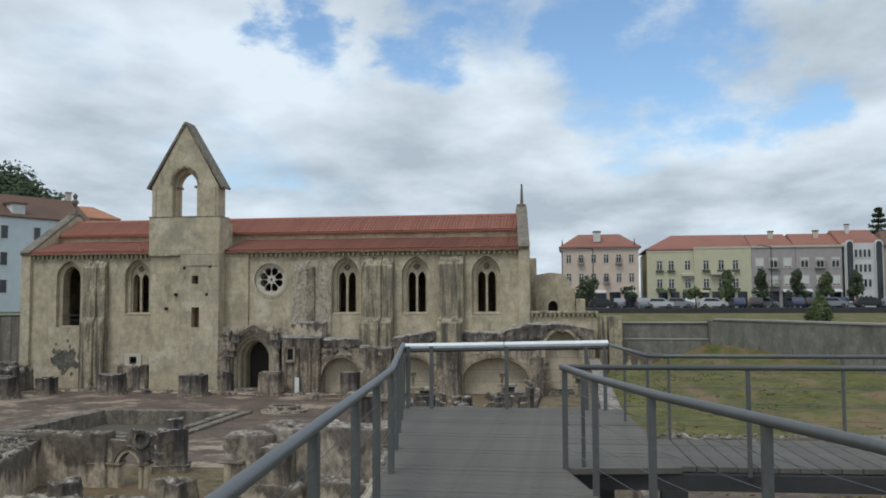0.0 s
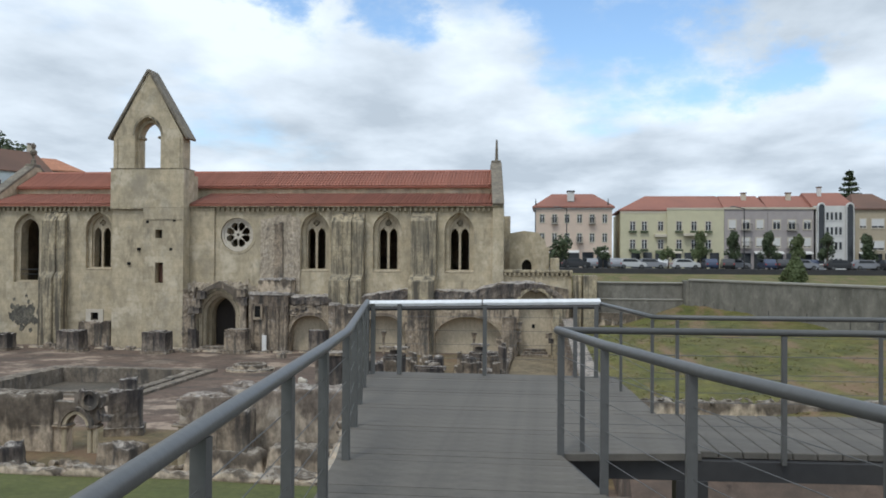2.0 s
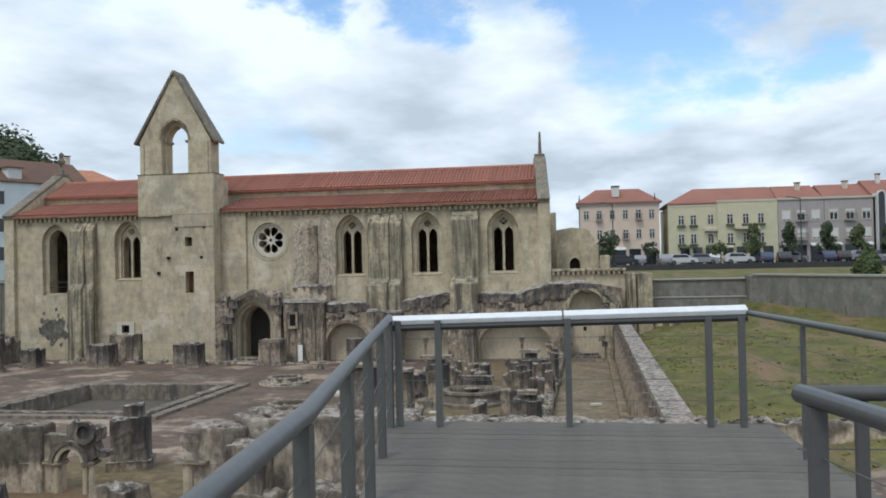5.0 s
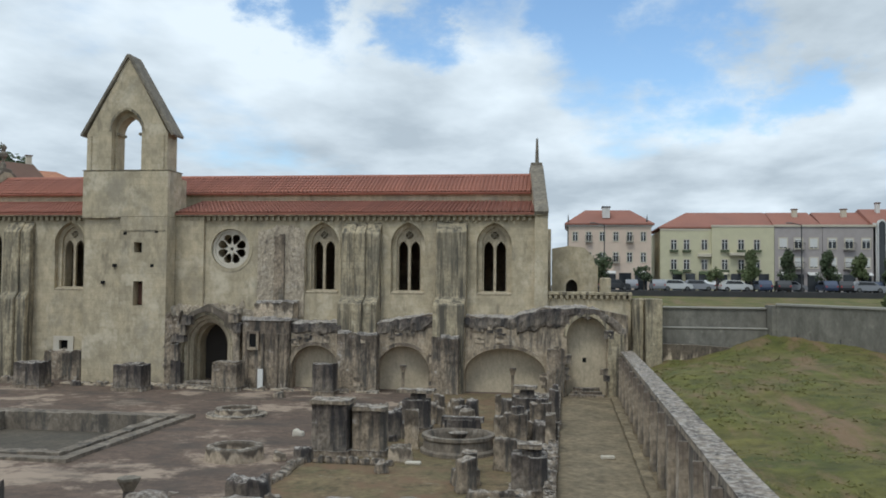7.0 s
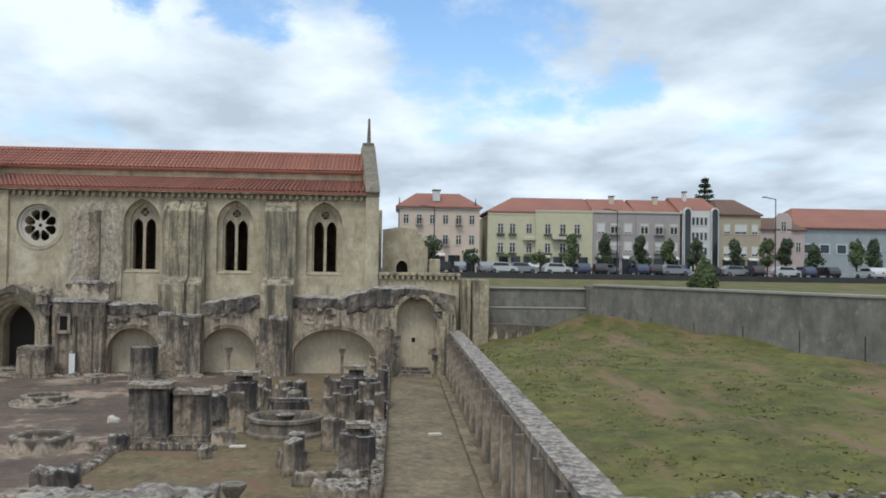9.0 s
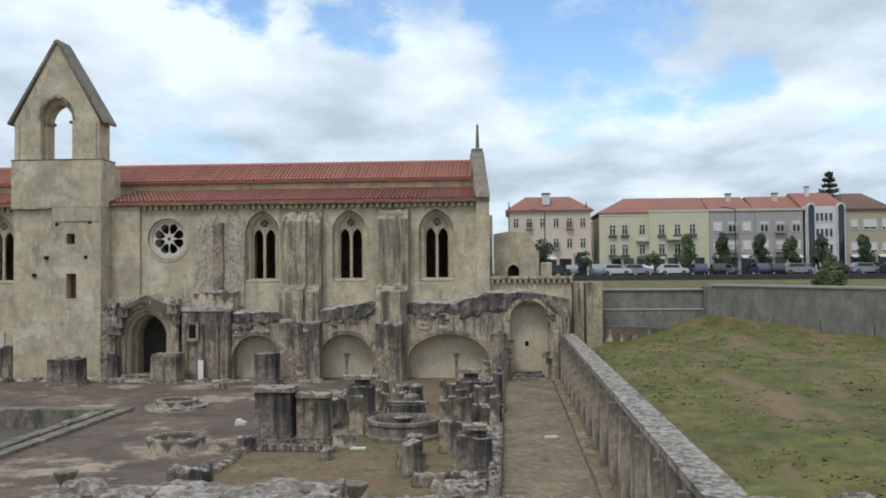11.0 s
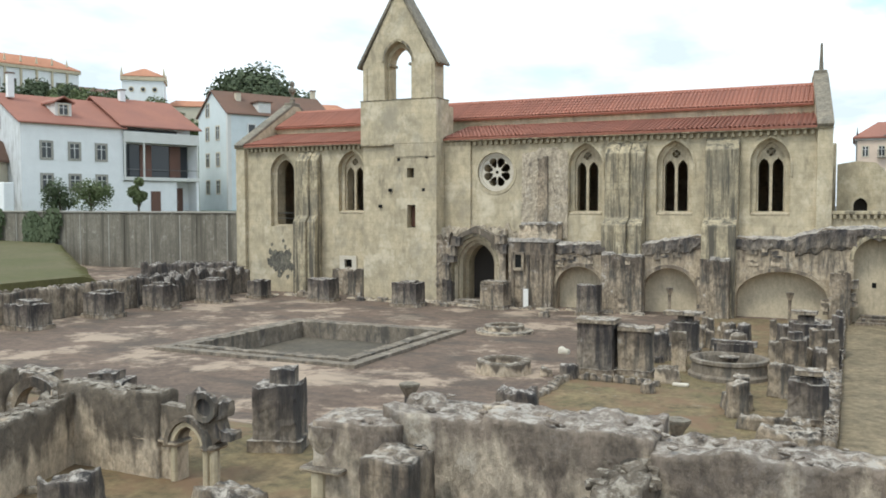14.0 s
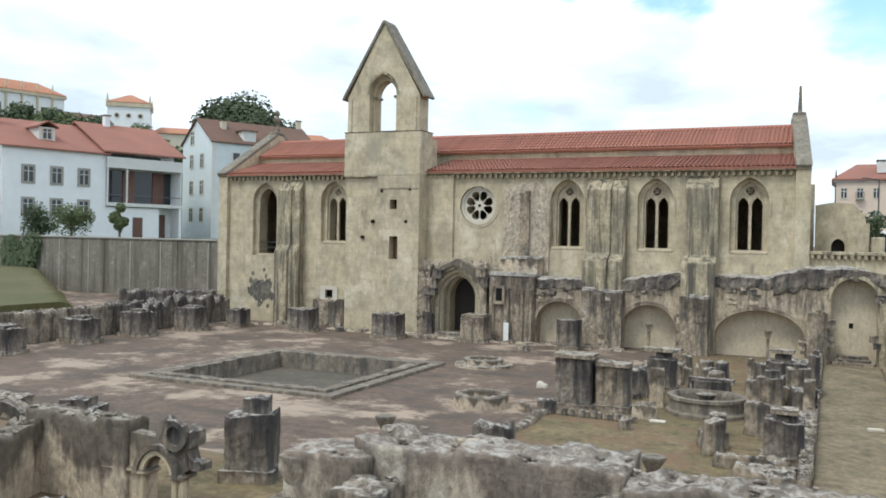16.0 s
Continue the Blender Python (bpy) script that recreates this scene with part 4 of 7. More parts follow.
rub = part("rubble", rough(3.7, 0.4, 0.55, 0.1, 0.08, 41, 0.5), SCAR, portal)
rub.location = (-18.3, -0.3, 3.3)
for k, (px, pz, w, h) in enumerate(((-19.35, 0.0, 0.5, 1.2), (-19.45, 1.2, 0.42, 0.9), (-19.3, 2.1, 0.7, 0.35), (-19.15, 2.45, 0.5, 0.5), (-18.85, 2.95, 0.45, 0.45), (-16.45, 3.1, 0.5, 0.4), (-16.25, 2.6, 0.35, 0.5))):
    part("broken_stone", rough(w, 0.45, h, 0.08, 0.04, 1300 + k, 0.2), RUIN if k % 2 else RUIN_DARK, portal).location = (px, -1.0, pz)
# tall pier beside the portal: lower tier, white-crusted ledge, set-back rubble top
side = part("pier_block", rough(2.3, 1.1, 3.3, 0.11, 0.03, 12, 0.06), RUIN, church, "weathered stone pier beside the portal")
side.location = (-14.78, -0.72, -0.05)
side = part("pier_cap", rough(2.4, 1.15, 0.16, 0.08, 0.03, 14, 0.08), LICHEN_CAP, church, "ledge crusted with white lichen")
side.location = (-14.76, -0.74, 3.22)
side = part("pier_block", rough(1.95, 0.8, 0.75, 0.09, 0.05, 13, 0.2), RUIN_WALL, church)
side.location = (-14.55, -0.5, 3.36)
side = part("pier_cap", rough(1.9, 0.75, 0.12, 0.08, 0.04, 15, 0.1), LICHEN_CAP, church)
side.location = (-14.5, -0.5, 4.06)
# solid block in the frame, painted black for the shade of a recess
part("slit", box(-15.56, -15.20, -1.385, -1.2, 1.95, 2.62), HOLLOW_SHADE, church, "small opening in a pale frame, its shade painted black")
part("slit_frame", plate(rect(-15.66, -15.10, 1.82, 2.72), [rect(-15.55, -15.21, 1.96, 2.6)], -1.42, -1.2), ARCADE, church)
for k, px in enumerate((-15.7, -14.9, -14.2, -13.75)):
    part("shaft", tube([(px, -1.32, 0.0), (px, -1.32, 2.6)], 0.085, 8), RUIN, church)

# ruined cloister arcade against the church
lower = thing("cloister_arcade", "ruined cloister wall with blind arches on the church", "ruined wall", kind="structure")
OPEN = [arch(-12.4, 1.16, -0.3, 1.0, 2.07), arch(-8.12, 1.24, -0.3, 1.0, 2.12), arch(-3.3, 1.88, -0.3, 0.9, 2.12), arch(0.45, 0.9, -0.3, 2.75, 3.66)]
top_line = [(-13.6, -0.3), (2.3, -0.3), (2.3, 3.72), (1.4, 3.9), (0.4, 4.05), (-0.6, 3.98), (-1.6, 4.05), (-2.3, 3.6), (-3.3, 3.38), (-4.3, 3.5), (-5.1, 3.62), (-6.0, 3.5),
            (-6.9, 3.66), (-7.8, 3.45), (-8.7, 3.3), (-9.4, 3.2), (-10.4, 3.05), (-11.4, 3.12), (-12.5, 3.1), (-13.6, 3.0)]
part("wall", plate(top_line, OPEN, -1.0, -0.35), ARCADE, lower, "pale rubble wall with blackened upper edge")
part("niche_back", box(-13.6, 2.3, -0.348, -0.005, -0.3, 2.95), PLASTER, lower, "smooth beige plaster in the blind arches")
part("niche_back", box(-0.6, 1.5, -0.349, -0.006, 2.952, 3.8), PLASTER, lower)
for (cx, hw, zs, za) in ((-12.4, 1.16, 1.0, 2.07), (-8.12, 1.24, 1.0, 2.12), (-3.3, 1.88, 0.9, 2.12), (0.45, 0.9, 2.75, 3.66)):
    part("arch_ring", plate(arch_band(cx, hw + 0.002, zs, za + 0.002, 0.17), [], -1.08, -0.95), BUTTRESS if cx > 0 else ARCADE, lower)
seedling = 60
# sloping rubble ledge along the broken top: dark face, white crust above


def crown_line(x):
    pts = ((-13.7, 3.12), (-11.2, 3.15), (-9.3, 3.22), (-8.0, 3.4), (-6.7, 3.58), (-5.2, 3.52), (-3.0, 3.5), (-2.4, 3.75), (-1.4, 3.98), (0.2, 4.02), (0.9, 3.93), (1.6, 3.6), (2.25, 3.1))
    for (xa, za), (xb, zb) in zip(pts, pts[1:]):
        if x <= xb:
            return za + (zb - za) * (x - xa) / (xb - xa)
    return pts[-1][1]


def weathered_ledge(x0, x1, drop, out, seed, mats=(RUIN_DARK, LICHEN_CAP)):
    n = int((x1 - x0) / 0.085)
    rows = []
    for k in range(n + 1):
        x = x0 + (x1 - x0) * k / n
        zt = crown_line(x) + 0.06 * noise.noise((x * 1.6, seed, 0)) + 0.05 * noise.noise((x * 5.0, seed, 3))
        h = drop * (1 + 0.25 * noise.noise((x * 1.3, seed, 7)))
        o = out * (1 + 0.4 * noise.noise((x * 1.8, seed, 5)))
        row = []
        for j, (y, z) in enumerate(((-0.98, zt - h), (-1.0 - o * 0.6, zt - h * 0.92), (-1.0 - o, zt - h * 0.7), (-1.0 - o * 0.95, zt - h * 0.4), (-1.0 - o * 0.7, zt - h * 0.14), (-1.0 - o * 0.3, zt), (-0.7, zt + 0.05), (-0.3, zt + 0.12), (0.01, zt + 0.1))):
            p = Vector((x, y, z))
            row.append(p + noise.noise_vector(p * 4.0 + Vector((seed, 0, 0))) * 0.075 + noise.noise_vector(p * 11.0) * 0.03)
        rows.append(row)
    for name, a, c, mat, lab in (("rubble_course", 0, 5, mats[0], "dark weathered rubble ledge"), ("lichen_ledge", 5, 8, mats[1], "white lichen crust along the broken top")):
        bm = bmesh.new()
        lift = Vector((0, -0.006, 0.006)) if a else Vector((0, 0, 0))
        grid = [[bm.verts.new(p + lift) for p in row[a:c + 1]] for row in rows]
        for r0, r1 in zip(grid, grid[1:]):
            for j in range(c - a):
                bm.faces.new((r0[j], r1[j], r1[j + 1], r0[j + 1]))
        for r in (grid[0], grid[-1]):
            bm.faces.new(r)
        part(name, bm, mat, lower, lab, smooth=False)


for x0, x1, drop, out, sd in ((-13.6, -11.1, 0.42, 0.16, 61), (-9.35, -6.6, 0.50, 0.14, 62), (-5.3, -2.7, 0.42, 0.12, 63), (-2.75, -0.35, 0.75, 0.20, 64), (-0.5, 2.2, 0.36, 0.14, 65)):
    weathered_ledge(x0, x1, drop * 1.15, out * 0.6, sd)
for x0, x1, z1, d, m in ((-11.15, -9.25, 2.75, 0.7, RUIN), (-6.65, -5.4, 2.65, 0.7, RUIN), (-1.35, -0.55, 2.2, 0.35, RUIN), (1.42, 2.1, 3.0, 0.3, BUTTRESS)):
    seedling += 1
    r = part("pier", rough(x1 - x0, d, z1, 0.12, 0.03, seedling, 0.12), m, lower)
    r.location = ((x0 + x1) / 2, -1.0 - d / 2, -0.05)
    if z1 < 2.9 and d > 0.5:
        for k in range(3):
            c = part("lichen_ledge", rough((x1 - x0) * 0.32, d * 0.8, 0.14, 0.07, 0.03, 1400 + seedling * 5 + k, 0.1), LICHEN_CAP, lower)
            c.location = (x0 + (x1 - x0) * (k + 0.5) / 3, -1.0 - d / 2, z1 - 0.12 + 0.05 * math.sin(k * 2.0 + x0))
rs = random.Random(21)
for cx, fy, zt in ((-10.3, -1.72, 2.3), (-6.05, -1.66, 2.2), (-1.0, -1.32, 2.4), (-13.3, -1.1, 2.7), (-4.0, -1.06, 3.0), (1.75, -1.3, 2.9), (-8.2, -1.04, 3.0), (-12.3, -1.04, 2.9)):
    for k in range(7):
        w, h = rs.uniform(0.18, 0.45), rs.uniform(0.12, 0.4)
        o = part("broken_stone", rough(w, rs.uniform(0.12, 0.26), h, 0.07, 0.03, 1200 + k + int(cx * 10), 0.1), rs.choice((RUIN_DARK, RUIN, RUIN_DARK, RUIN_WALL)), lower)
        o.location = (cx + rs.uniform(-0.6, 0.6), fy + 0.1, (rs.uniform(0.2, zt) if fy < -1.2 else rs.uniform(zt - 0.7, zt)))
for cx in (-8.0, -2.9):
    part("column_stump", tube([(cx, -1.5, -0.05), (cx, -1.5, 0.95)], 0.07, 8), RUIN, lower)
    part("capital", lathe([(0.07, 0.95), (0.16, 1.2), (0.16, 1.28), (0.0, 1.28)], 8), RUIN, lower).location = (cx, -1.5, 0)
# thin black block on the plaster in place of a shaded hole
part("painted_putlog_hole", box(0.27, 0.44, -0.36, -0.3495, 1.5, 1.72), HOLLOW_SHADE, lower, "small hole painted black on the plaster")
for k in range(3):
    part("step", box(-0.15 - 0.1 * k, 1.05 + 0.1 * k, -0.85 - 0.25 * k, -0.35 if k == 0 else -0.6 - 0.25 * k, -0.05, 0.36 - 0.12 * k, bevel=0.02), RUIN, lower)

# wall with corbels and pilasters beyond the arcade
east = thing("crenel_wall", "limestone wall with a corbel table beside the church", "wall", kind="structure")
part("wall", box(-1.38, 2.5, 0.0, 0.7, -0.3, 4.45), LIMESTONE, east)
part("parapet", box(-1.38, 2.55, -0.2, 0.7, 4.62, 4.78, bevel=0.03), BUTTRESS, east)
cb = part("corbel", box(-0.07, 0.07, -0.18, 0.0, 4.45, 4.62), BUTTRESS, east)
cb.location.x = -1.25
for k in range(1, 15):
    o = new("corbel", cb.data)
    o.parent, o.location = east, (-1.25 + 0.265 * k, 0, 0)
part("parapet_back", box(-1.38, 2.5, 0.001, 0.7, 4.451, 4.619), BUTTRESS, east)
for x0, x1, d in ((2.55, 3.05, 0.5), (3.1, 3.85, 0.9)):
    part("pilaster", box(x0, x1, -d, 0.6, -0.3, 4.5, bevel=0.04), BUTTRESS, east)
ruin_b = thing("ruined_chapel", "roofless beige ruin with a small arched door", "ruin", kind="structure")
part("wall", plate([(-1.3, 3.0), (1.2, 3.0), (1.2, 5.4), (1.0, 6.6), (0.5, 7.15), (-0.4, 7.25), (-1.3, 7.1)], [arch(-0.2, 0.32, 4.0, 5.0, 5.4)], 7.0, 7.6), LIMESTONE, ruin_b)
# added sheet behind the arch, coloured dark for the doorway's shade
part("door", box(-0.6, 0.2, 7.61, 7.66, 3.6, 5.6), DOOR_AND_SHADE, ruin_b, "dark backing sheet for the shade in the doorway")
part("wall", box(0.75, 1.25, 7.602, 9.5, 3.0, 6.2), LIMESTONE, ruin_b)
part("post", box(1.3, 1.9, 6.4, 7.0, 3.0, 5.5, bevel=0.05), LIMESTONE, ruin_b)


# ---- ruins in the court ----
def pier(x, y, w, d, h, seed, mat=None, cap=0.0, turn=0.0, label="blackened stump of a stone pier on the earth", name="stone_pier", base=True):
    z = ground_height(x, y) - 0.04
    ob = thing(name, label, "stone pier", (x, y, z), "cloister piers", turn=turn)
    part("shaft", rough(w, d, h, 0.09, 0.028, seed, 0.08), mat or RUIN_DARK, ob)
    if base:
        part("plinth", rough(w + 0.16, d + 0.16, 0.22, 0.14, 0.03, seed + 300), RUIN, ob)
    if cap:
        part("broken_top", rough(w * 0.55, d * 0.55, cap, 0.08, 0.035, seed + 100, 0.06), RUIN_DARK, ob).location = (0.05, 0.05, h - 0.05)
    return ob


for k, (x, y, w, d, h, cap) in enumerate(((-30.8, -17.0, 1.5, 1.1, 1.1, 0.18), (-30.85, -13.0, 1.35, 1.1, 1.15, 0.15), (-30.8, -9.5, 1.3, 1.1, 1.2, 0.2), (-30.4, -6.2, 1.3, 1.1, 1.25, 0.15),
                                          (-29.6, -3.4, 0.9, 0.9, 1.0, 0.1), (-25.6, -3.2, 1.3, 1.0, 1.25, 0.0), (-20.5, -3.3, 1.35, 1.0, 1.25, 0.1), (-16.2, -2.3, 1.2, 1.1, 1.3, 0.0),
                                          (-11.35, -2.9, 0.95, 0.9, 1.45, 0.0), (-31.0, -21.0, 1.4, 1.1, 1.1, 0.15))):
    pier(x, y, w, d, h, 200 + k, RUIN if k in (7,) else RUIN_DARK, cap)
pier(-8.75, -30.05, 0.70, 0.64, 1.08, 230, RUIN_DARK, 0.28, 20, "tall blackened pier on a stepped base beside the broken arch")
pier(-14.6, -28.2, 1.0, 0.9, 0.55, 231, RUIN_DARK, 0.25, 15)
pier(-17.5, -27.6, 1.0, 0.9, 0.6, 232, RUIN, 0.0, 12)
pier(-7.35, -16.1, 1.05, 0.8, 1.6, 233, RUIN_DARK, 0.0, 0, "tall blackened pier with a flat pale top")
pier(-6.25, -15.9, 0.95, 0.6, 1.4, 234, RUIN, 0.0, 0, "grey stone pier with a worn face")
pier(-1.35, -19.9, 0.85, 0.7, 1.05, 235, RUIN_DARK, 0.15, 0, "blackened stump beside the corridor wall")
pier(-2.0, -14.6, 0.7, 0.6, 1.25, 236, RUIN, 0.2, 0, "grey stone stump by the fountain")
pier(-1.3, -12.6, 0.7, 0.6, 1.3, 237, RUIN, 0.2, 0, "grey stone stump by the fountain")
pier(-1.9, -10.4, 0.9, 0.8, 1.2, 238, RUIN_DARK, 0.3, 0)
pier(-5.6, -11.6, 0.9, 0.7, 1.15, 239, RUIN_DARK, 0.25, 0)
pier(-5.3, -14.2, 0.4, 0.35, 1.15, 240, RUIN_WALL, 0.0, 0, "slender pale stone post", base=False)
pier(-5.08, -14.75, 0.2, 0.2, 1.2, 241, RUIN_WALL, 0.0, 0, "slender pale stone post", base=False)
pier(-2.32, -15.3, 0.2, 0.2, 1.2, 242, RUIN_WALL, 0.0, 0, "slender pale stone post", base=False)
pier(-3.05, -17.8, 0.4, 0.35, 0.65, 243, RUIN, 0.0, 0, "squared grey stone post", base=False)
pier(-0.95, -14.2, 0.3, 0.5, 1.2, 244, RUIN_WALL, 0.0, 0, "slender pale stone post", base=False)
pier(-0.9, -10.0, 0.35, 0.8, 1.4, 245, RUIN_DARK, 0.2, 0)
pier(-4.6, -9.0, 0.22, 0.22, 0.8, 246, RUIN_WALL, 0.0, 0, "slender pale stone post", base=False)
pier(-3.0, -8.6, 0.22, 0.22, 1.0, 247, RUIN_WALL, 0.0, 0, "slender pale stone post", base=False)


def slab_on(x, y, z, lx, ly, seed):
    ob = link("stone_slab", rough(lx, ly, 0.12, 0.08, 0.02, seed, 0.03), RUIN)
    ob.matrix_basis = pose(x, y, ground_height(x, y) + z, 0, 0, 3 * math.sin(seed))
    tagged(ob, "flat pale lichened slab lying on a stone pier", "stone slab")


for x, y, z, lx, ly, seed in ((-7.35, -16.1, 1.53, 1.2, 0.95, 1), (-6.25, -15.9, 1.33, 1.0, 0.7, 2), (-1.35, -19.9, 1.14, 0.6, 0.5, 3), (-5.6, -11.6, 1.33, 1.3, 0.6, 4), (-1.9, -10.4, 1.42, 0.8, 0.6, 5), (-16.2, -2.3, 1.24, 1.15, 1.0, 6)):
    slab_on(x, y, z, lx, ly, seed)


def boulder(x, y, lx, ly, lz, seed, mat=None, turn=0.0, label="fallen weathered stone block on the ground", lift=0.0):
    ob = link("stone_block", rough(lx, ly, lz, 0.08, 0.045, seed, 0.14, 0.15, 2.4), mat or RUIN, smooth=True)
    ob.matrix_basis = pose(x, y, ground_height(x, y) - 0.04 + lift, 0, 0, turn)
    return tagged(ob, label, "stone", "fallen stones")


for k, (x, y, lx, ly, lz, m, a) in enumerate((
        (-7.6, -22.3, 1.0, 0.7, 0.75, RUIN_DARK, 10), (-7.0, -22.4, 0.4, 0.3, 0.45, RUIN, 40), (-2.0, -20.9, 1.7, 0.45, 0.35, RUIN, 3), (-1.6, -22.2, 1.4, 0.8, 0.4, RUIN, -5),
        (-3.0, -19.2, 0.7, 0.5, 0.5, RUIN, 20), (-2.9, -20.0, 0.5, 0.4, 0.9, RUIN, 20), (-5.4, -18.2, 0.35, 0.35, 0.35, RUIN, 30), (-5.2, -16.6, 0.7, 0.45, 0.45, RUIN_WALL, 0),
        (-7.2, -13.6, 0.8, 0.6, 0.8, RUIN_DARK, 0), (-6.4, -13.0, 1.2, 0.9, 0.95, RUIN_DARK, 15), (-5.9, -9.6, 1.6, 0.8, 0.75, RUIN, -8), (-1.9, -12.0, 0.8, 0.8, 0.95, RUIN_DARK, 0),
        (-1.2, -16.4, 0.7, 0.7, 0.6, RUIN, 10), (-2.4, -9.2, 0.8, 0.7, 0.9, RUIN_DARK, 25), (-1.4, -8.2, 0.8, 0.8, 1.0, RUIN, 5), (-7.9, -17.2, 0.5, 0.4, 0.45, RUIN_DARK, 0),
        (-13.0, -4.4, 0.5, 0.35, 0.3, RUIN, 0), (-22.6, -2.2, 0.6, 0.4, 0.3, RUIN, 15), (-23.9, -2.3, 0.5, 0.35, 0.3, RUIN_DARK, 30), (-27.6, -2.0, 0.8, 0.5, 0.35, RUIN, 8),
        (-19.0, -2.6, 0.9, 0.4, 0.25, RUIN, 0), (-8.6, -17.16, 0.35, 0.3, 0.3, RUIN_WALL, 20), (-1.5, -7.0, 1.0, 0.6, 0.7, RUIN_DARK, 0), (-9.3, -13.2, 0.35, 0.3, 0.28, ROSE_STONE, 0),
        (-9.4, -33.6, 0.7, 0.6, 0.5, RUIN_DARK, 25), (-7.2, -33.2, 0.9, 0.6, 0.5, RUIN, -15), (-5.0, -33.4, 1.6, 0.6, 0.5, RUIN_WALL, 4),
        (-3.4, -33.5, 1.5, 0.7, 0.6, RUIN_WALL, -6),  (-3.2, -34.7, 1.5, 0.8, 0.4, RUIN_WALL, 6),
        (-13.0, -34.5, 1.6, 0.9, 0.6, RUIN, 20), (-1.0, -34.2, 2.0, 0.8, 0.55, RUIN_WALL, 0))):
    boulder(x, y, lx, ly, lz, 400 + k, m, a)
rs = random.Random(77)
for k in range(34):
    bx, by = rs.choice(((-6.3, -12.6), (-1.7, -11.8), (-1.6, -15.5), (-4.6, -9.6))), 0
    w = rs.uniform(0.3, 0.75)
    boulder(bx[0] + rs.uniform(-0.9, 0.7), bx[1] + rs.uniform(-2.2, 2.0), w, w * rs.uniform(0.6, 1.0), rs.uniform(0.25, 0.95), 460 + k, rs.choice((RUIN, RUIN_WALL, RUIN_DARK, RUIN)), rs.uniform(-30, 30))
slab = link("stone_slab", box(-0.22, 0.22, -0.1, 0.1, 0, 0.08, bevel=0.02), ROSE_STONE)
slab.matrix_basis = pose(-4.75, -17.0, ground_height(-4.75, -17.0), 0, 0, 2)
tagged(slab, "small pale stone slab lying on the turf", "stone slab")
slab = link("stone_slab", box(-0.2, 0.2, -0.1, 0.1, 0, 0.1, bevel=0.02), ROSE_STONE)
slab.matrix_basis = pose(0.75, -15.2, ground_height(0.75, -15.2), 0, 0, 10)
tagged(slab, "small pale stone on the corridor floor", "stone slab")


def capital_stump(x, y, h, seed):
    z = ground_height(x, y) - 0.03
    ob = thing("column_capital", "broken column stump with a flaring capital", "column", (x, y, z), "column stumps")
    part("column", lathe([(0.0, 0), (0.2, 0), (0.2, 0.1), (0.13, 0.14), (0.12, h - 0.3)], 12, 0.06, seed), RUIN_DARK, ob)
    part("capital", lathe([(0.12, h - 0.3), (0.16, h - 0.22), (0.25, h - 0.06), (0.26, h), (0.0, h + 0.02)], 8, 0.12, seed), COPING, ob)
    return ob


capital_stump(-3.55, -24.2, 0.85, 3)
capital_stump(-9.9, -23.4, 0.85, 8)


def well(x, y, r, h, seed, label, skirt=0.0):
    ob = thing("well_ring", label, "stone well", (x, y, ground_height(x, y) - 0.02))
    part("curb", lathe([(r, 0), (r, h * 0.9), (r - 0.04, h), (r - 0.2, h * 1.02), (r - 0.24, h * 0.9), (r - 0.24, 0.03)], 30, 0.06, seed), RUIN_WALL, ob)
    part("fill", lathe([(r - 0.2, 0.12), (0.0, 0.14)], 20), EARTH, ob)
    if skirt:
        part("apron", lathe([(r + skirt, 0), (r + skirt, 0.1), (r - 0.02, 0.13)], 30, 0.04, seed + 4), RUIN_WALL, ob)
    return ob


well(-9.95, -17.2, 0.82, 0.42, 5, "low round rubble well on the earth court")
well(-12.9, -9.6, 0.8, 0.32, 9, "low round stone ring with a wide apron", 0.35)

fountain = thing("fountain", "round stone fountain basin with a central bowl", "fountain", (-3.72, -14.95, 0))
fountain.scale = (0.88, 0.88, 1.0)
part("basin", lathe([(1.32, -0.05), (1.32, 0.1), (1.22, 0.16), (1.2, 0.42), (1.27, 0.46), (1.27, 0.55), (1.08, 0.56), (1.04, 0.46), (1.02, 0.12), (0.0, 0.1)], 40), POOL_STONE, fountain)
# darker disc laid over the floor of the basin
part("basin_floor", lathe([(1.03, 0.12), (0.0, 0.125)], 30), BASALT, fountain, "dark basin floor")
part("pedestal", lathe([(0.34, 0.1), (0.28, 0.22), (0.22, 0.40), (0.3, 0.52), (0.34, 0.58), (0.0, 0.6)], 16), RUIN, fountain)
slabf = part("back_slab", rough(1.5, 0.4, 0.16, 0.14, 0.04, 71), RUIN_DARK, fountain)
slabf.location = (0.0, 1.35, 0.72)
part("back_support", rough(1.3, 0.4, 0.85, 0.14, 0.04, 72), RUIN_DARK, fountain).location = (0.0, 1.3, -0.05)

# sunken pool: kerb, inner rim, basin floor
pool = thing("pool", "sunken rectangular basin with a broken stone rim", "basin", kind="structure")
x0, x1, y0, y1 = POOL
for a, b, c, d in ((x0 - 0.75, x1 + 0.75, y0 - 0.75, y0 - 0.35), (x0 - 0.75, x1 + 0.75, y1 + 0.35, y1 + 0.75), (x0 - 0.75, x0 - 0.35, y0 - 0.35, y1 + 0.35), (x1 + 0.35, x1 + 0.75, y0 - 0.35, y1 + 0.35)):
    k = part("kerb", rough(b - a, d - c, 0.19, 0.2, 0.02, 80 + int(a)), POOL_STONE, pool)
    k.location = ((a + b) / 2, (c + d) / 2, -0.08)
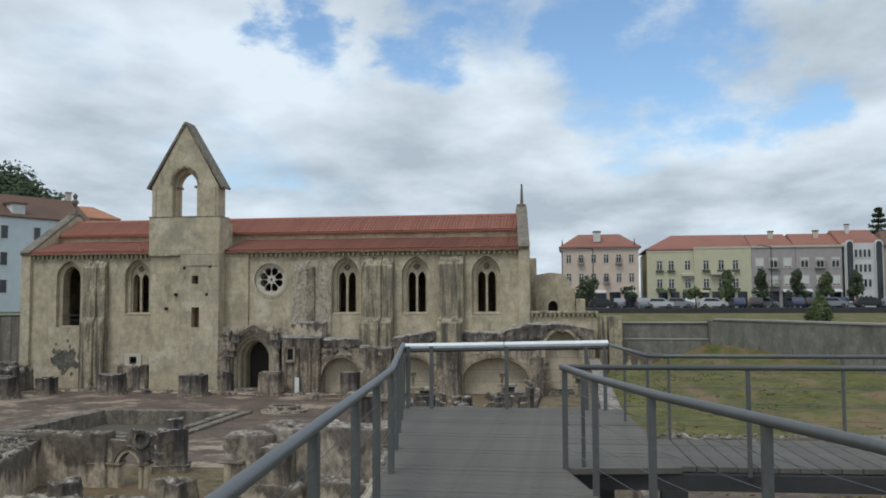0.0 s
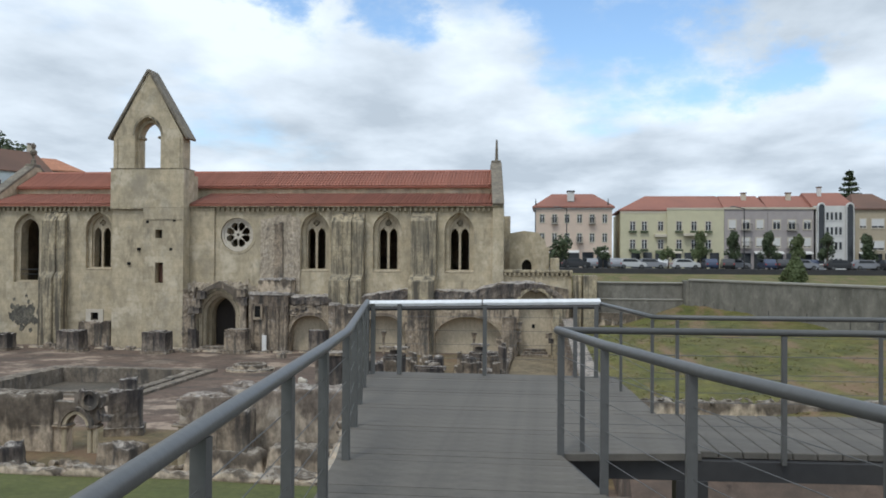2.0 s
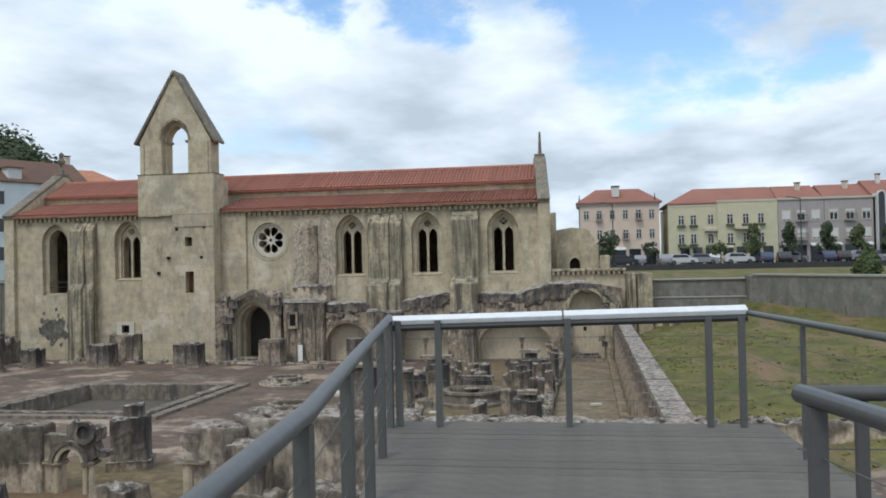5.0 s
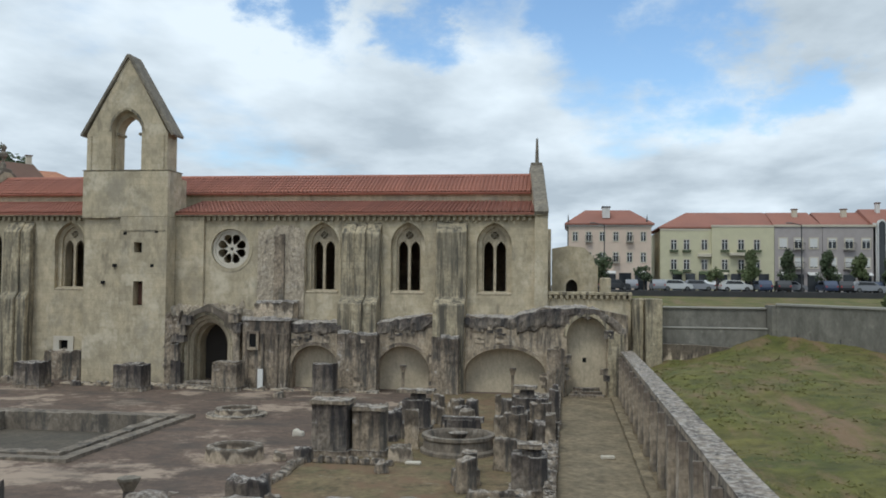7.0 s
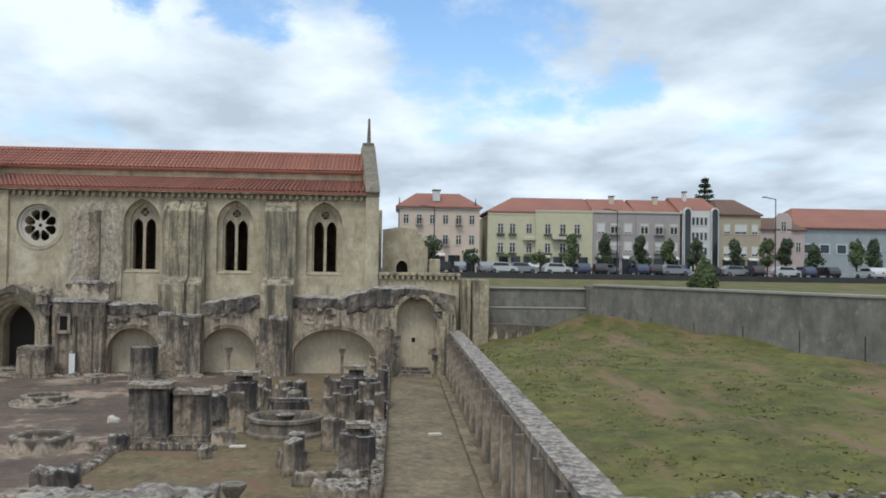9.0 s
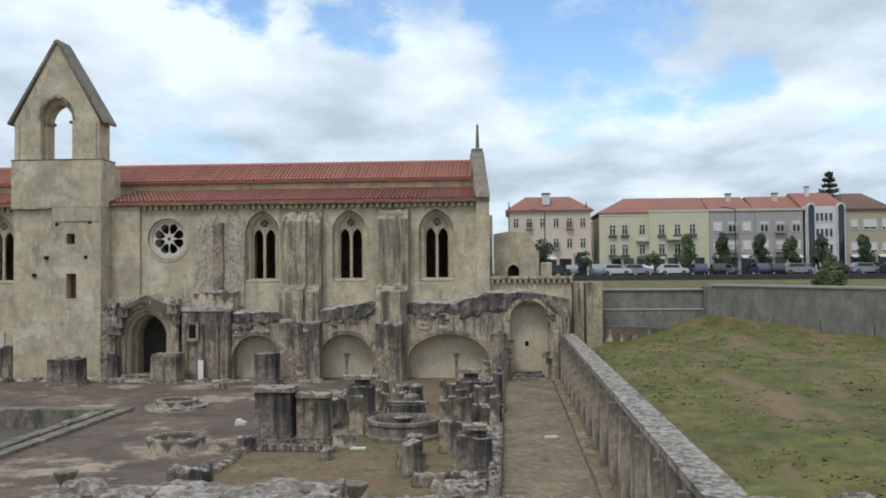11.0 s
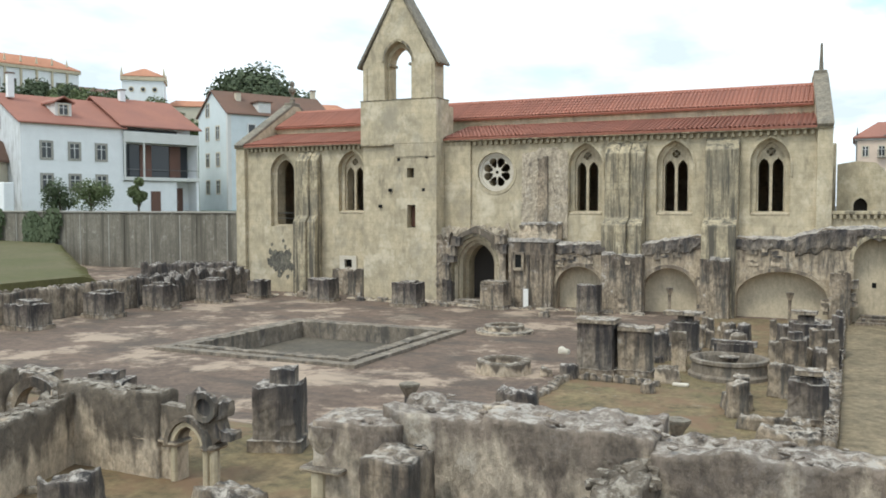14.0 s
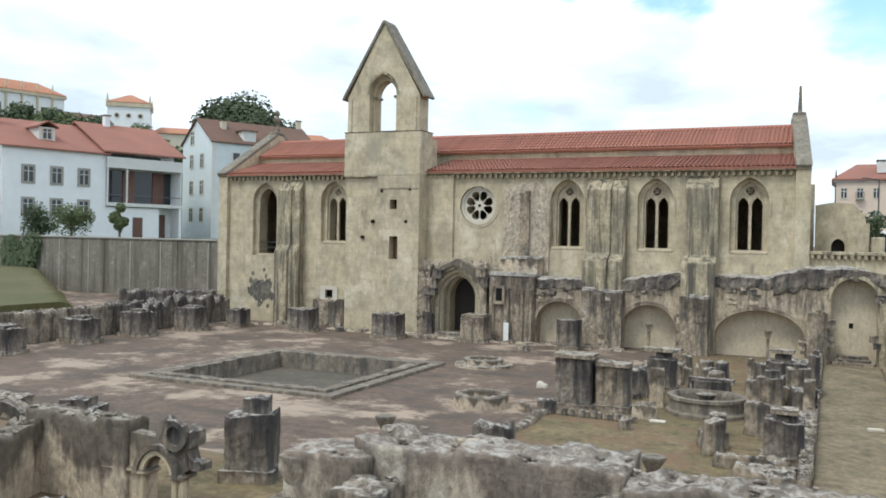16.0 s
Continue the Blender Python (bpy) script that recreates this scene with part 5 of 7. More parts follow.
for a, b, c, d, s in ((x0 - 0.2, x1 + 0.2, y0 - 0.2, y0 + 0.2, 91), (x0 - 0.2, x1 + 0.2, y1 - 0.2, y1 + 0.2, 92), (x0 - 0.2, x0 + 0.2, y0 + 0.2, y1 - 0.2, 93), (x1 - 0.2, x1 + 0.2, y0 + 0.2, y1 - 0.2, 94)):
    k = part("rim", rough(b - a, d - c, 0.76, 0.13, 0.014, s, 0.05), POOL_STONE, pool)
    k.location = ((a + b) / 2, (c + d) / 2, -0.6)
part("floor", box(x0 + 0.1, x1 - 0.1, y0 + 0.1, y1 - 0.1, -0.6, -0.52), BASALT, pool)

# kerb line of stones round the turf, and the low wall along the corridor
for k in range(14):
    boulder(-7.9 + 0.05 * math.sin(k), -22.0 + k * 0.36, 0.3, 0.34, 0.2, 500 + k, RUIN, 10 * math.sin(k * 3), "small kerb stone in a row")
for k in range(7):
    boulder(-7.4 + k * 0.33, -17.3, 0.32, 0.22, 0.22, 520 + k, RUIN, 8 * math.sin(k * 2), "small kerb stone in a row")
ruin_wall((-0.85, -22.6), (-0.85, -1.2), 0.28, -0.1, 0.42, 601, RUIN, "low ragged stone wall along the corridor", 0.35, 0.05, 0.18)
for k in range(16):
    boulder(-9.6 - k * 1.35, -1.9 - 0.35 * math.sin(k * 2.2), 1.2, 0.45, 0.16, 540 + k, RUIN_WALL, 4 * math.sin(k), "flat kerb stone at the foot of the church")

# corridor wall with buttress strips
cor = thing("corridor_wall", "long grey stone wall with pilaster strips and a flat top", "wall", kind="structure")
w = part("wall", rough(31.5, 0.45, 2.0, 0.2, 0.035, 620, 0.12), STREAKED, cor)
w.matrix_basis = pose(2.22, -16.4, 0, 0, 0, 90)
cp = part("coping", rough(31.5, 0.58, 0.14, 0.12, 0.012, 621), STREAKED, cor)
cp.matrix_basis = pose(2.25, -16.4, 1.97, 0, 0, 90)
for k in range(15):
    s = part("pilaster_strip", rough(0.3, 0.12, 1.92, 0.12, 0.02, 630 + k), STREAKED, cor)
    s.location = (1.97, -31.0 + k * 2.05, 0)
b = part("bench", rough(21.0, 0.28, 0.2, 0.2, 0.04, 650, 0.1), GRAVEL, cor)
b.matrix_basis = pose(1.62, -12.5, -0.02, 0, 0, 90)

# near ruined walls
ruin_wall((-5.45, -32.1), (-2.32, -32.02), 0.95, 0.9, 2.66, 700, LICHEN_WALL, "ragged rubble wall with a pale broken top", 0.12, 0.022, 0.07)
ruin_wall((-2.3, -32.33), (2.6, -32.3), 0.7, 0.9, 2.60, 701, LICHEN_WALL, "ragged rubble wall with a pale broken top", 0.14, 0.024, 0.07)
ruin_wall((-6.2, -32.62), (-5.2, -32.45), 0.75, 0.9, 2.52, 699, LICHEN_WALL, "square stump of wall with an impost moulding", 0.06, 0.018, 0.07)
ruin_wall((-5.18, -33.25), (-4.6, -33.2), 0.7, 0.9, 2.36, 702, RUIN, "square ruined pier against the rubble wall", 0.06, 0.022, 0.07)
impost = thing("impost", "pale moulded impost and half column on the wall stump", "column", (-6.08, -32.98, 0.95))
part("half_column", tube([(0, 0.04, -0.1), (0, 0.04, 0.98)], 0.1, 10), LIMESTONE, impost)
part("moulding", box(-0.2, 0.36, -0.1, 0.2, 0.98, 1.04, bevel=0.02), RUIN_WALL, impost)
part("capital", lathe([(0.10, 1.04), (0.12, 1.12), (0.2, 1.34), (0.2, 1.5), (0.0, 1.52)], 10, 0.06, 4), LICHEN_WALL, impost).location = (0.02, 0.14, 0)
# broken spur that slopes down towards the walkway
spur = rough(0.42, 2.6, 1.5, 0.07, 0.06, 707, 0.2)
for v in spur.verts:
    v.co.z *= 1.0 - 0.52 * ease(0.9, -1.3, v.co.y)
spur = link("ruined_wall", spur, RUIN_WALL, smooth=True)
spur.matrix_basis = pose(-2.5, -33.75, 0.9, 0, 0, -4)
tagged(spur, "broken spur of rubble wall sloping down to the ground", "ruined wall", "", "structure")
rs = random.Random(707)
me = rubble_pile([(-2.5 + rs.uniform(-0.3, 0.3), -33.75 + u, 2.34 - 0.80 * ease(0.9, -1.3, u) + rs.uniform(-0.12, 0.06)) for u in [rs.uniform(-1.25, 1.2) for _ in range(170)]], 0.12, 708, 0.6)
me.materials.append(RUIN_WALL)
loose = new("stones", me)
loose.parent = spur
loose.matrix_parent_inverse = spur.matrix_basis.inverted()
# blind arch in the face of the long wall
blind = thing("blind_arch", "low walled-up arch with pale plaster in the rubble wall", "arch fragment", (0.55, -32.68, 0.9))
part("arch_ring", plate(arch_band(0.0, 0.42, 0.9, 1.3, 0.14, 10, -0.05), [], -0.06, 0.06), RUIN, blind)
part("plaster", plate(arch(0.0, 0.42, -0.05, 0.9, 1.3), [], -0.01, 0.05), PLASTER, blind, "smooth beige plaster")
ruin_wall((-11.3, -31.95), (-9.32, -31.95), 0.42, 0.9, 2.36, 703, RUIN_WALL, "dark-topped rubble wall beside a broken arch", 0.12, 0.02, 0.07)
ruin_wall((-11.2, -32.15), (-10.1, -35.4), 0.45, 0.9, 2.2, 704, RUIN_WALL, "rubble wall running towards the walkway", 0.16, 0.022, 0.07)
ruin_wall((-15.8, -32.0), (-13.55, -31.2), 0.5, 0.9, 2.2, 705, RUIN_WALL, "ragged ruined wall with a broken arch", 0.14, 0.02, 0.09)
ruin_wall((-12.6, -30.9), (-11.5, -31.7), 0.45, 0.9, 1.95, 706, RUIN_WALL, "ragged ruined wall with a broken arch", 0.2, 0.03, 0.09)
frag = thing("broken_arch", "carved stone doorway fragment with a round arch", "arch fragment", (-8.85, -31.9, 0.95))
part("arch", plate([(-0.55, -0.1), (-0.16, -0.1), *arch(0.07, 0.23, -0.1, 0.72, 1.0)[1:-1], (0.30, -0.1), (0.40, -0.1), (0.40, 0.72), (0.62, 0.9), (0.52, 1.22), (-0.55, 1.26)], [], -0.2, 0.02), RUIN_WALL, frag)
part("arch_ring", plate(arch_band(0.07, 0.24, 0.72, 1.01, 0.07), [], -0.27, -0.2), LIMESTONE, frag)
part("arch_ring", plate(arch_band(0.07, 0.32, 0.72, 1.09, 0.07), [], -0.31, -0.2), RUIN, frag)
part("broken_top", rough(0.62, 0.3, 0.3, 0.05, 0.05, 710, 0.3), RUIN_DARK, frag).location = (0.3, -0.05, 1.15)
part("broken_wedge", rough(0.4, 0.26, 0.28, 0.05, 0.05, 712, 0.2), RUIN_DARK, frag).location = (0.55, -0.06, 0.85)
part("oculus", plate(ring(0.36, 1.3, 0.21, 16), [ring(0.36, 1.3, 0.13, 16)], -0.27, -0.16), RUIN, frag)
part("oculus_fill", plate(ring(0.36, 1.3, 0.129, 16), [], -0.22, -0.16), RUIN_DARK, frag)
for dx in (-0.22, 0.36, 0.48):
    part("colonnette", tube([(dx, -0.2, -0.1), (dx, -0.2, 0.70)], 0.055, 8), LIMESTONE, frag)
for dx in (-0.22, 0.42):
    part("capital", box(dx - 0.12, dx + 0.12, -0.3, 0.06, 0.70, 0.78, bevel=0.03), RUIN_WALL, frag)
part("string_course", box(-1.0, -0.3, -0.26, -0.1, 0.72, 0.78, bevel=0.015), RUIN_WALL, frag)
part("plinth", rough(1.5, 0.9, 0.2, 0.12, 0.04, 711), RUIN_WALL, frag).location = (0.2, -0.1, -0.12)
half = link("stone_arch", plate(arch_band(0.0, 0.32, 0.6, 1.0, 0.17, 10, -0.05), [], -0.18, 0.18), RUIN)
half.matrix_basis = pose(-13.1, -31.02, 0.95, 0, 0, 20)
tagged(half, "small free-standing ruined stone arch between walls", "arch fragment")

# kerb between the ruins and the near lawn, loose rubble, stone edging of the bank
rs = random.Random(91)
x = -13.0
while x < 1.0:
    w = rs.uniform(0.7, 1.5)
    boulder(x + w / 2, -36.1 + rs.uniform(-0.05, 0.05), w, 0.26, 0.15, 900 + int(x * 10), RUIN_WALL, rs.uniform(-3, 3), "long pale kerb stone beside the lawn")
    x += w + 0.02
spots = [(rs.uniform(-13, 1.5), rs.uniform(-35.9, -33.2)) for _ in range(620)]
me = rubble_pile([(x, y, ground_height(x, y) + 0.03) for x, y in spots], 0.17, 92)
me.materials.append(RUIN)
tagged(new("rubble", me), "loose grey rubble at the foot of the ruined walls", "rubble", "", "stuff")
spots = [(rs.uniform(1.5, 14), rs.uniform(-44, -37)) for _ in range(300)]
me = rubble_pile([(x, y, ground_height(x, y) + 0.02) for x, y in spots], 0.16, 93)
me.materials.append(RUIN_WALL)
tagged(new("rubble", me), "pale loose stones on bare earth under the walkway", "rubble", "", "stuff")
ruin_wall((2.9, -31.2), (8.0, -30.8), 0.35, ground_height(5, -31) - 0.25, ground_height(5, -31) + 0.32, 730, RUIN_WALL, "low rubble edging at the foot of the grassy bank", 0.15, 0.05, 0.12)
ruin_wall((9.2, -31.0), (12.5, -34.5), 0.4, ground_height(10.5, -32.5) - 0.3, ground_height(10.5, -32.5) + 0.4, 731, RUIN_WALL, "low rubble edging at the foot of the grassy bank", 0.15, 0.05, 0.12)

# west wall of the court and lawn edge
ruin_wall((-32.6, -24.0), (-32.6, -9.5), 0.6, -0.1, 1.42, 720, RUIN, "long dark-streaked ruin wall below the lawn", 0.22, 0.05, 0.16)
ruin_wall((-32.5, -9.6), (-32.4, -1.0), 0.7, -0.1, 1.5, 723, RUIN_DARK, "ragged dark stub of ruin wall beside the church", 0.6, 0.09, 0.16)
ruin_wall((-38.0, 1.0), (-33.9, 1.0), 0.6, 0.0, 1.2, 721, RUIN_DARK, "low ragged wall beside the church", 0.3, 0.07, 0.16)
ruin_wall((-37.5, -4.0), (-33.5, -0.5), 0.5, 0.0, 1.7, 722, RUIN_DARK, "low ragged wall beside the church", 0.3, 0.07, 0.16)

sign = thing("sign_post", "narrow white sign post in front of the church wall", "sign", (-14.85, -1.75, ground_height(-14.85, -1.75) - 0.03))
part("panel", box(-0.13, 0.13, -0.03, 0.03, 0.0, 0.98, bevel=0.008), SIGN_WHITE, sign)
part("foot", box(-0.18, 0.18, -0.1, 0.1, 0.0, 0.04), STEEL, sign)

# concrete retaining walls
cw = thing("retaining_wall_west", "tall streaked concrete retaining wall behind the ruins", "retaining wall", kind="structure")
part("wall", box(-74.0, -30.0, 8.1, 8.6, -0.5, 4.45), CONCRETE, cw)
part("coping", box(-74.0, -30.0, 8.0, 8.7, 4.452, 4.58, bevel=0.02), PALE_CONCRETE, cw)
for k in range(17):
    rx = -72.5 + k * 2.4 + 0.5 * math.sin(k * 4.1)
    part("rib", box(rx, rx + 0.1, 8.06, 8.098, -0.5, 4.3), PALE_CONCRETE if k % 3 else CONCRETE, cw)
ce = thing("retaining_wall_east", "long grey concrete wall above the grassy bank", "retaining wall", kind="structure")
m = Matrix.Translation((8.9, -0.5, 0)) @ Matrix.Rotation(math.atan2(-1.0, 0.45), 4, "Z")
part("wall", moved(box(0, 36, 0, 0.35, 0.5, 4.25), m), EAST_CONCRETE, ce)
part("coping", moved(box(-0.02, 36, -0.06, 0.41, 4.252, 4.36, bevel=0.02), m), PALE_CONCRETE, ce)
for k in range(13):
    part("joint", moved(box(1.4 + k * 2.6, 1.44 + k * 2.6, -0.012, 0.0, 0.5, 3.0), m), DARK_STEEL, ce)
part("wall", box(3.9, 8.7, 0.6, 1.0, 0.5, 4.05), EAST_CONCRETE, ce)
part("coping", box(3.9, 8.7, 0.5, 1.1, 4.052, 4.14, bevel=0.02), PALE_CONCRETE, ce)
part("lower_wall", plate([(2.5, 0.3), (7.6, 0.3), (7.6, 2.28), (5.4, 2.4), (3.9, 2.42), (2.5, 2.5)], [], -0.3, 0.1), RUIN_WALL, ce)
part("wall", box(8.72, 9.08, -0.45, 1.0, 0.5, 4.25), EAST_CONCRETE, ce)
part("lower_wall", box(3.9, 8.7, 0.3, 0.59, 0.3, 3.12), EAST_CONCRETE, ce)
part("ledge", box(3.9, 8.7, 0.26, 0.598, 3.122, 3.2, bevel=0.02), PALE_CONCRETE, ce)

# ---- raised walkway ----
DECK, RAIL = 4.117, 4.826
LEFT = [(0.948, -55.733), (0.591, -50.908), (0.195, -47.241), (0.012, -45.455), (-0.094, -44.539), (-0.722, -40.987)]
RIGHT = [(4.615, -55.733), (3.167, -50.908), (2.135, -47.501), (1.594, -46.083), (1.295, -45.098), (1.085, -44.201)]
walkway = thing("walkway", "raised walkway of grey weathered planks on black beams", "walkway", kind="structure")


def at_y(line, y):
    for (xa, ya), (xb, yb) in zip(line, line[1:]):
        if ya <= y <= yb:
            return xa + (xb - xa) * (y - ya) / (yb - ya)
    return line[-1][0] if y > line[-1][1] else line[0][0]


def right_edge(y):
    if y < -44.2:
        return at_y(RIGHT, y)
    return 1.63 + (y + 40.87) * -0.07 + 0.06


def beam(p, q, w, h, mat, parent, name, z):
    a, b = Vector((*p, z)), Vector((*q, z))
    d = b - a
    bm = box(-d.length / 2, d.length / 2, -w / 2, w / 2, -h, 0)
    ob = part(name, bm, mat, parent)
    m = (a + b) / 2
    ob.matrix_basis = pose(m.x, m.y, z, 0, 0, math.degrees(math.atan2(d.y, d.x)))
    return ob


for p, q in list(zip(LEFT, LEFT[1:])) + list(zip(RIGHT, RIGHT[1:])):
    beam(p, q, 0.12, 0.22, DARK_STEEL, walkway, "beam", DECK - 0.045)
for p, q in (((-0.722, -40.872), (1.672, -40.794)), ((1.093, -44.12), (13.541, -43.53)), ((1.816, -42.821), (13.541, -42.319)), ((1.672, -40.823), (1.816, -42.802))):
    beam(p, q, 0.1, 0.115, DARK_STEEL, walkway, "beam", DECK - 0.045)
for x, y in ((0.224, -45.118), (1.093, -44.346), (1.865, -44.056), (3.698, -43.96), (6.304, -43.767), (-0.548, -41.258), (1.479, -41.161), (0.417, -48.978), (2.54, -48.978)):
    g = ground_height(x, y)
    part("support_post", box(x - 0.09, x + 0.09, y - 0.09, y + 0.09, g - 0.1, DECK - 0.16), DARK_STEEL, walkway)


# handrails
def railing(line, label, posts, cap=False, r=0.0245, pw=0.02):
    ob = thing("railing", label, "railing", group="walkway railings")
    pts = [(x, y, RAIL) for x, y in line]
    if not cap:
        part("handrail", tube(pts, r, 12), STEEL, ob, smooth=True)
    for x, y in posts:
        part("post", box(x - pw, x + pw, y - pw, y + pw, DECK - 0.05, RAIL - 0.02), STEEL, ob)
    for k in range(1, 5):
        z = DECK + 0.03 + k * 0.135
        part("wire", tube([(x, y, z) for x, y in line], 0.002, 5), STEEL, ob)
    return ob


left = railing(LEFT, "grey painted steel tube railing with thin wires", [(at_y(LEFT, y), y) for y in (-51.7, -50.6, -49.5, -48.42, -47.35, -46.3, -45.48, -44.58, -43.65, -42.75, -41.88, -41.03)])
railing(RIGHT, "grey painted steel tube railing with thin wires", [(at_y(RIGHT, y), y) for y in (-51.8, -50.8, -49.85, -48.9, -47.9, -46.93, -45.97, -45.1, -44.28)])
railing([(1.073, -44.201), (13.541, -43.622)], "grey steel railing along the side branch", [(1.23 + 1.15 * k, -44.19 + 0.053 * k) for k in range(10)], r=0.02, pw=0.014)
railing([(1.55, -40.872), (1.797, -42.802), (2.009, -42.859), (13.541, -42.367)], "grey steel railing round the corner of the branch", [(1.66, -41.75), (1.797, -42.802), (1.97, -42.85)] + [(3.4 + 1.45 * k, -42.80 + 0.062 * k) for k in range(7)], r=0.018, pw=0.012)
lectern = railing([(-0.722, -40.987), (1.54, -40.877)], "end railing topped by two white boards", [(-0.664, -40.978), (1.50, -40.885), (-0.403, -40.968), (0.43, -40.93), (1.30, -40.892)], True)
part("top_bar", tube([(-0.72, -40.98, RAIL - 0.07), (1.54, -40.87, RAIL - 0.03)], 0.02, 8), DARK_STEEL, lectern)
for x0, x1 in ((-0.74, 0.396), (0.406, 1.545)):
    b = box(x0, x1, -0.05, 0.03, -0.035, 0.0, bevel=0.004)
    moved(b, Matrix.Translation((0, -40.91, RAIL + 0.012)) @ Matrix.Rotation(0.049, 4, "Z") @ Matrix.Rotation(-0.018, 4, "Y") @ Matrix.Rotation(0.35, 4, "X"))
    part("white_board", b, WHITE_BOARD, lectern, "white sloping board")
# planks
y = -55.9
while y < -40.8:
    x0, x1 = at_y(LEFT, y) - 0.06, right_edge(y)
    b = box(x0, x1, 0.0004, 0.1396, -0.04, 0.0)
    for v in b.verts:
        if v.co.y > 0.07:
            v.co.x = at_y(LEFT, y + 0.14) - 0.06 if v.co.x < (x0 + x1) / 2 else right_edge(y + 0.14)
    o = part("plank", b, PLANK, walkway)
    o.location = (0, y, DECK + 0.002 * math.sin(y * 37))
    y += 0.14
pb = box(-0.068, 0.068, -0.625, 0.63, -0.04, 0.0, bevel=0.004)
first_plank = part("plank", pb, PLANK_Y, walkway)
first_plank.matrix_basis = pose(1.93, -43.44, DECK, 0, 0, 2.6)
for k in range(1, 80):
    o = new("plank", first_plank.data)
    o.parent = walkway
    o.matrix_basis = pose(1.93 + k * 0.142, -43.44 + k * 0.0066, DECK + 0.002 * math.sin(k * 31), 0, 0, 2.6)


# ---- foliage ----
def crown(r, h, count, size, seed, conical=0.0, lobes=6):
    rnd = random.Random(seed)
    centres = [(Vector((rnd.uniform(-1, 1) * r * 0.62, rnd.uniform(-1, 1) * r * 0.62, h * rnd.uniform(0.18, 0.85))), rnd.uniform(0.35, 0.62) * r) for _ in range(lobes)]
    verts, faces = [], []
    for _ in range(count):
        c, rr = rnd.choice(centres)
        d = Vector((rnd.gauss(0, 1), rnd.gauss(0, 1), rnd.gauss(0, 0.8))).normalized()
        p = c + d * rr * rnd.uniform(0.55, 1.08)
        if conical:
            s = 1 - conical * min(1, max(0, p.z / h))
            p.x, p.y = p.x * s, p.y * s
        n = (d + Vector((rnd.gauss(0, 0.6), rnd.gauss(0, 0.6), rnd.gauss(0, 0.6)))).normalized()
        q = n.to_track_quat("Z", "Y")
        s = size * rnd.uniform(0.6, 1.4)
        k = len(verts)
        for a in range(5):
            t = 2 * math.pi * a / 5 + rnd.uniform(0, 0.6)
            verts.append(p + q @ Vector((s * math.cos(t), s * math.sin(t) * 0.7, s * 0.2 * math.sin(2 * t))))
        faces.append(tuple(range(k, k + 5)))
    me = bpy.data.meshes.new("crown")
    me.from_pydata([tuple(v) for v in verts], [], faces)
    return me


def tree(x, y, z, trunk, r, h, count, size, seed, mat, label, name="tree", conical=0.0, lobes=7):
    ob = thing(name, label, "tree" if name == "tree" else "shrub", (x, y, z), "trees" if name == "tree" else "shrubs")
    rnd = random.Random(seed)
    b = tube([(0, 0, -0.3), (0.02 * h, 0, trunk * 0.6), (0, 0.01 * h, trunk + h * 0.55)], [0.035 * h + 0.04, 0.025 * h + 0.03, 0.02], 8)
    for k in range(5):
        a = 2 * math.pi * k / 5 + rnd.random()
        joined(b, tube([(0, 0, trunk + 0.05 * h * k), (0.35 * r * math.cos(a), 0.35 * r * math.sin(a), trunk + h * (0.25 + 0.08 * k)), (0.7 * r * math.cos(a), 0.7 * r * math.sin(a), trunk + h * (0.4 + 0.08 * k))], [0.02 * h, 0.012 * h, 0.01], 5))
    part("trunk", b, BARK, ob)
    me = crown(r, h, count, size, seed, conical, lobes)
    me.materials.append(mat)
    c = new("crown", me)
    c.parent, c.location = ob, (0, 0, trunk)
    return ob


# ---- town buildings ----
def house_window(parent, x, z, w, h, y=0.0, mat=None, frame_mat=None, surround=None, bars=True, balcony=False, blind=0.0, margin=0.12):
    """A framed window set in a facade that faces -y in the house's own axes."""
    win = part("window", plate(rect(x - w / 2 - margin, x + w / 2 + margin, z - margin, z + h + margin), [rect(x - w / 2, x + w / 2, z, z + h)], y - 0.07, y - 0.004), surround or CREAM, parent)
    part("pane", box(x - w / 2, x + w / 2, y - 0.024, y - 0.006, z, z + h), mat or PANE, win)
    if bars:
        b = box(x - 0.04, x + 0.04, y - 0.05, y - 0.026, z, z + h)
        box(x - w / 2, x + w / 2, y - 0.05, y - 0.0265, z + h * 0.68, z + h * 0.68 + 0.06, b)
        part("frame", b, frame_mat or BLIND, win)
    if blind:
        part("shutter", box(x - w / 2, x + w / 2, y - 0.056, y - 0.051, z + h * (1 - blind), z + h), BLIND, win)
    if balcony:
        b = box(x - w * 0.8, x + w * 0.8, y - 0.6, y - 0.072, z - 0.2, z - 0.1)
        part("balcony", b, PALE_CONCRETE, win)
        rail = box(x - w * 0.8, x + w * 0.8, y - 0.6, y - 0.57, z + 0.6, z + 0.65)
        for k in range(9):
            xx = x - w * 0.8 + k * w * 0.2
            box(xx - 0.015, xx + 0.015, y - 0.6, y - 0.57, z - 0.1, z + 0.6, rail)
        part("balustrade", rail, DARK_STEEL, win)
    return win


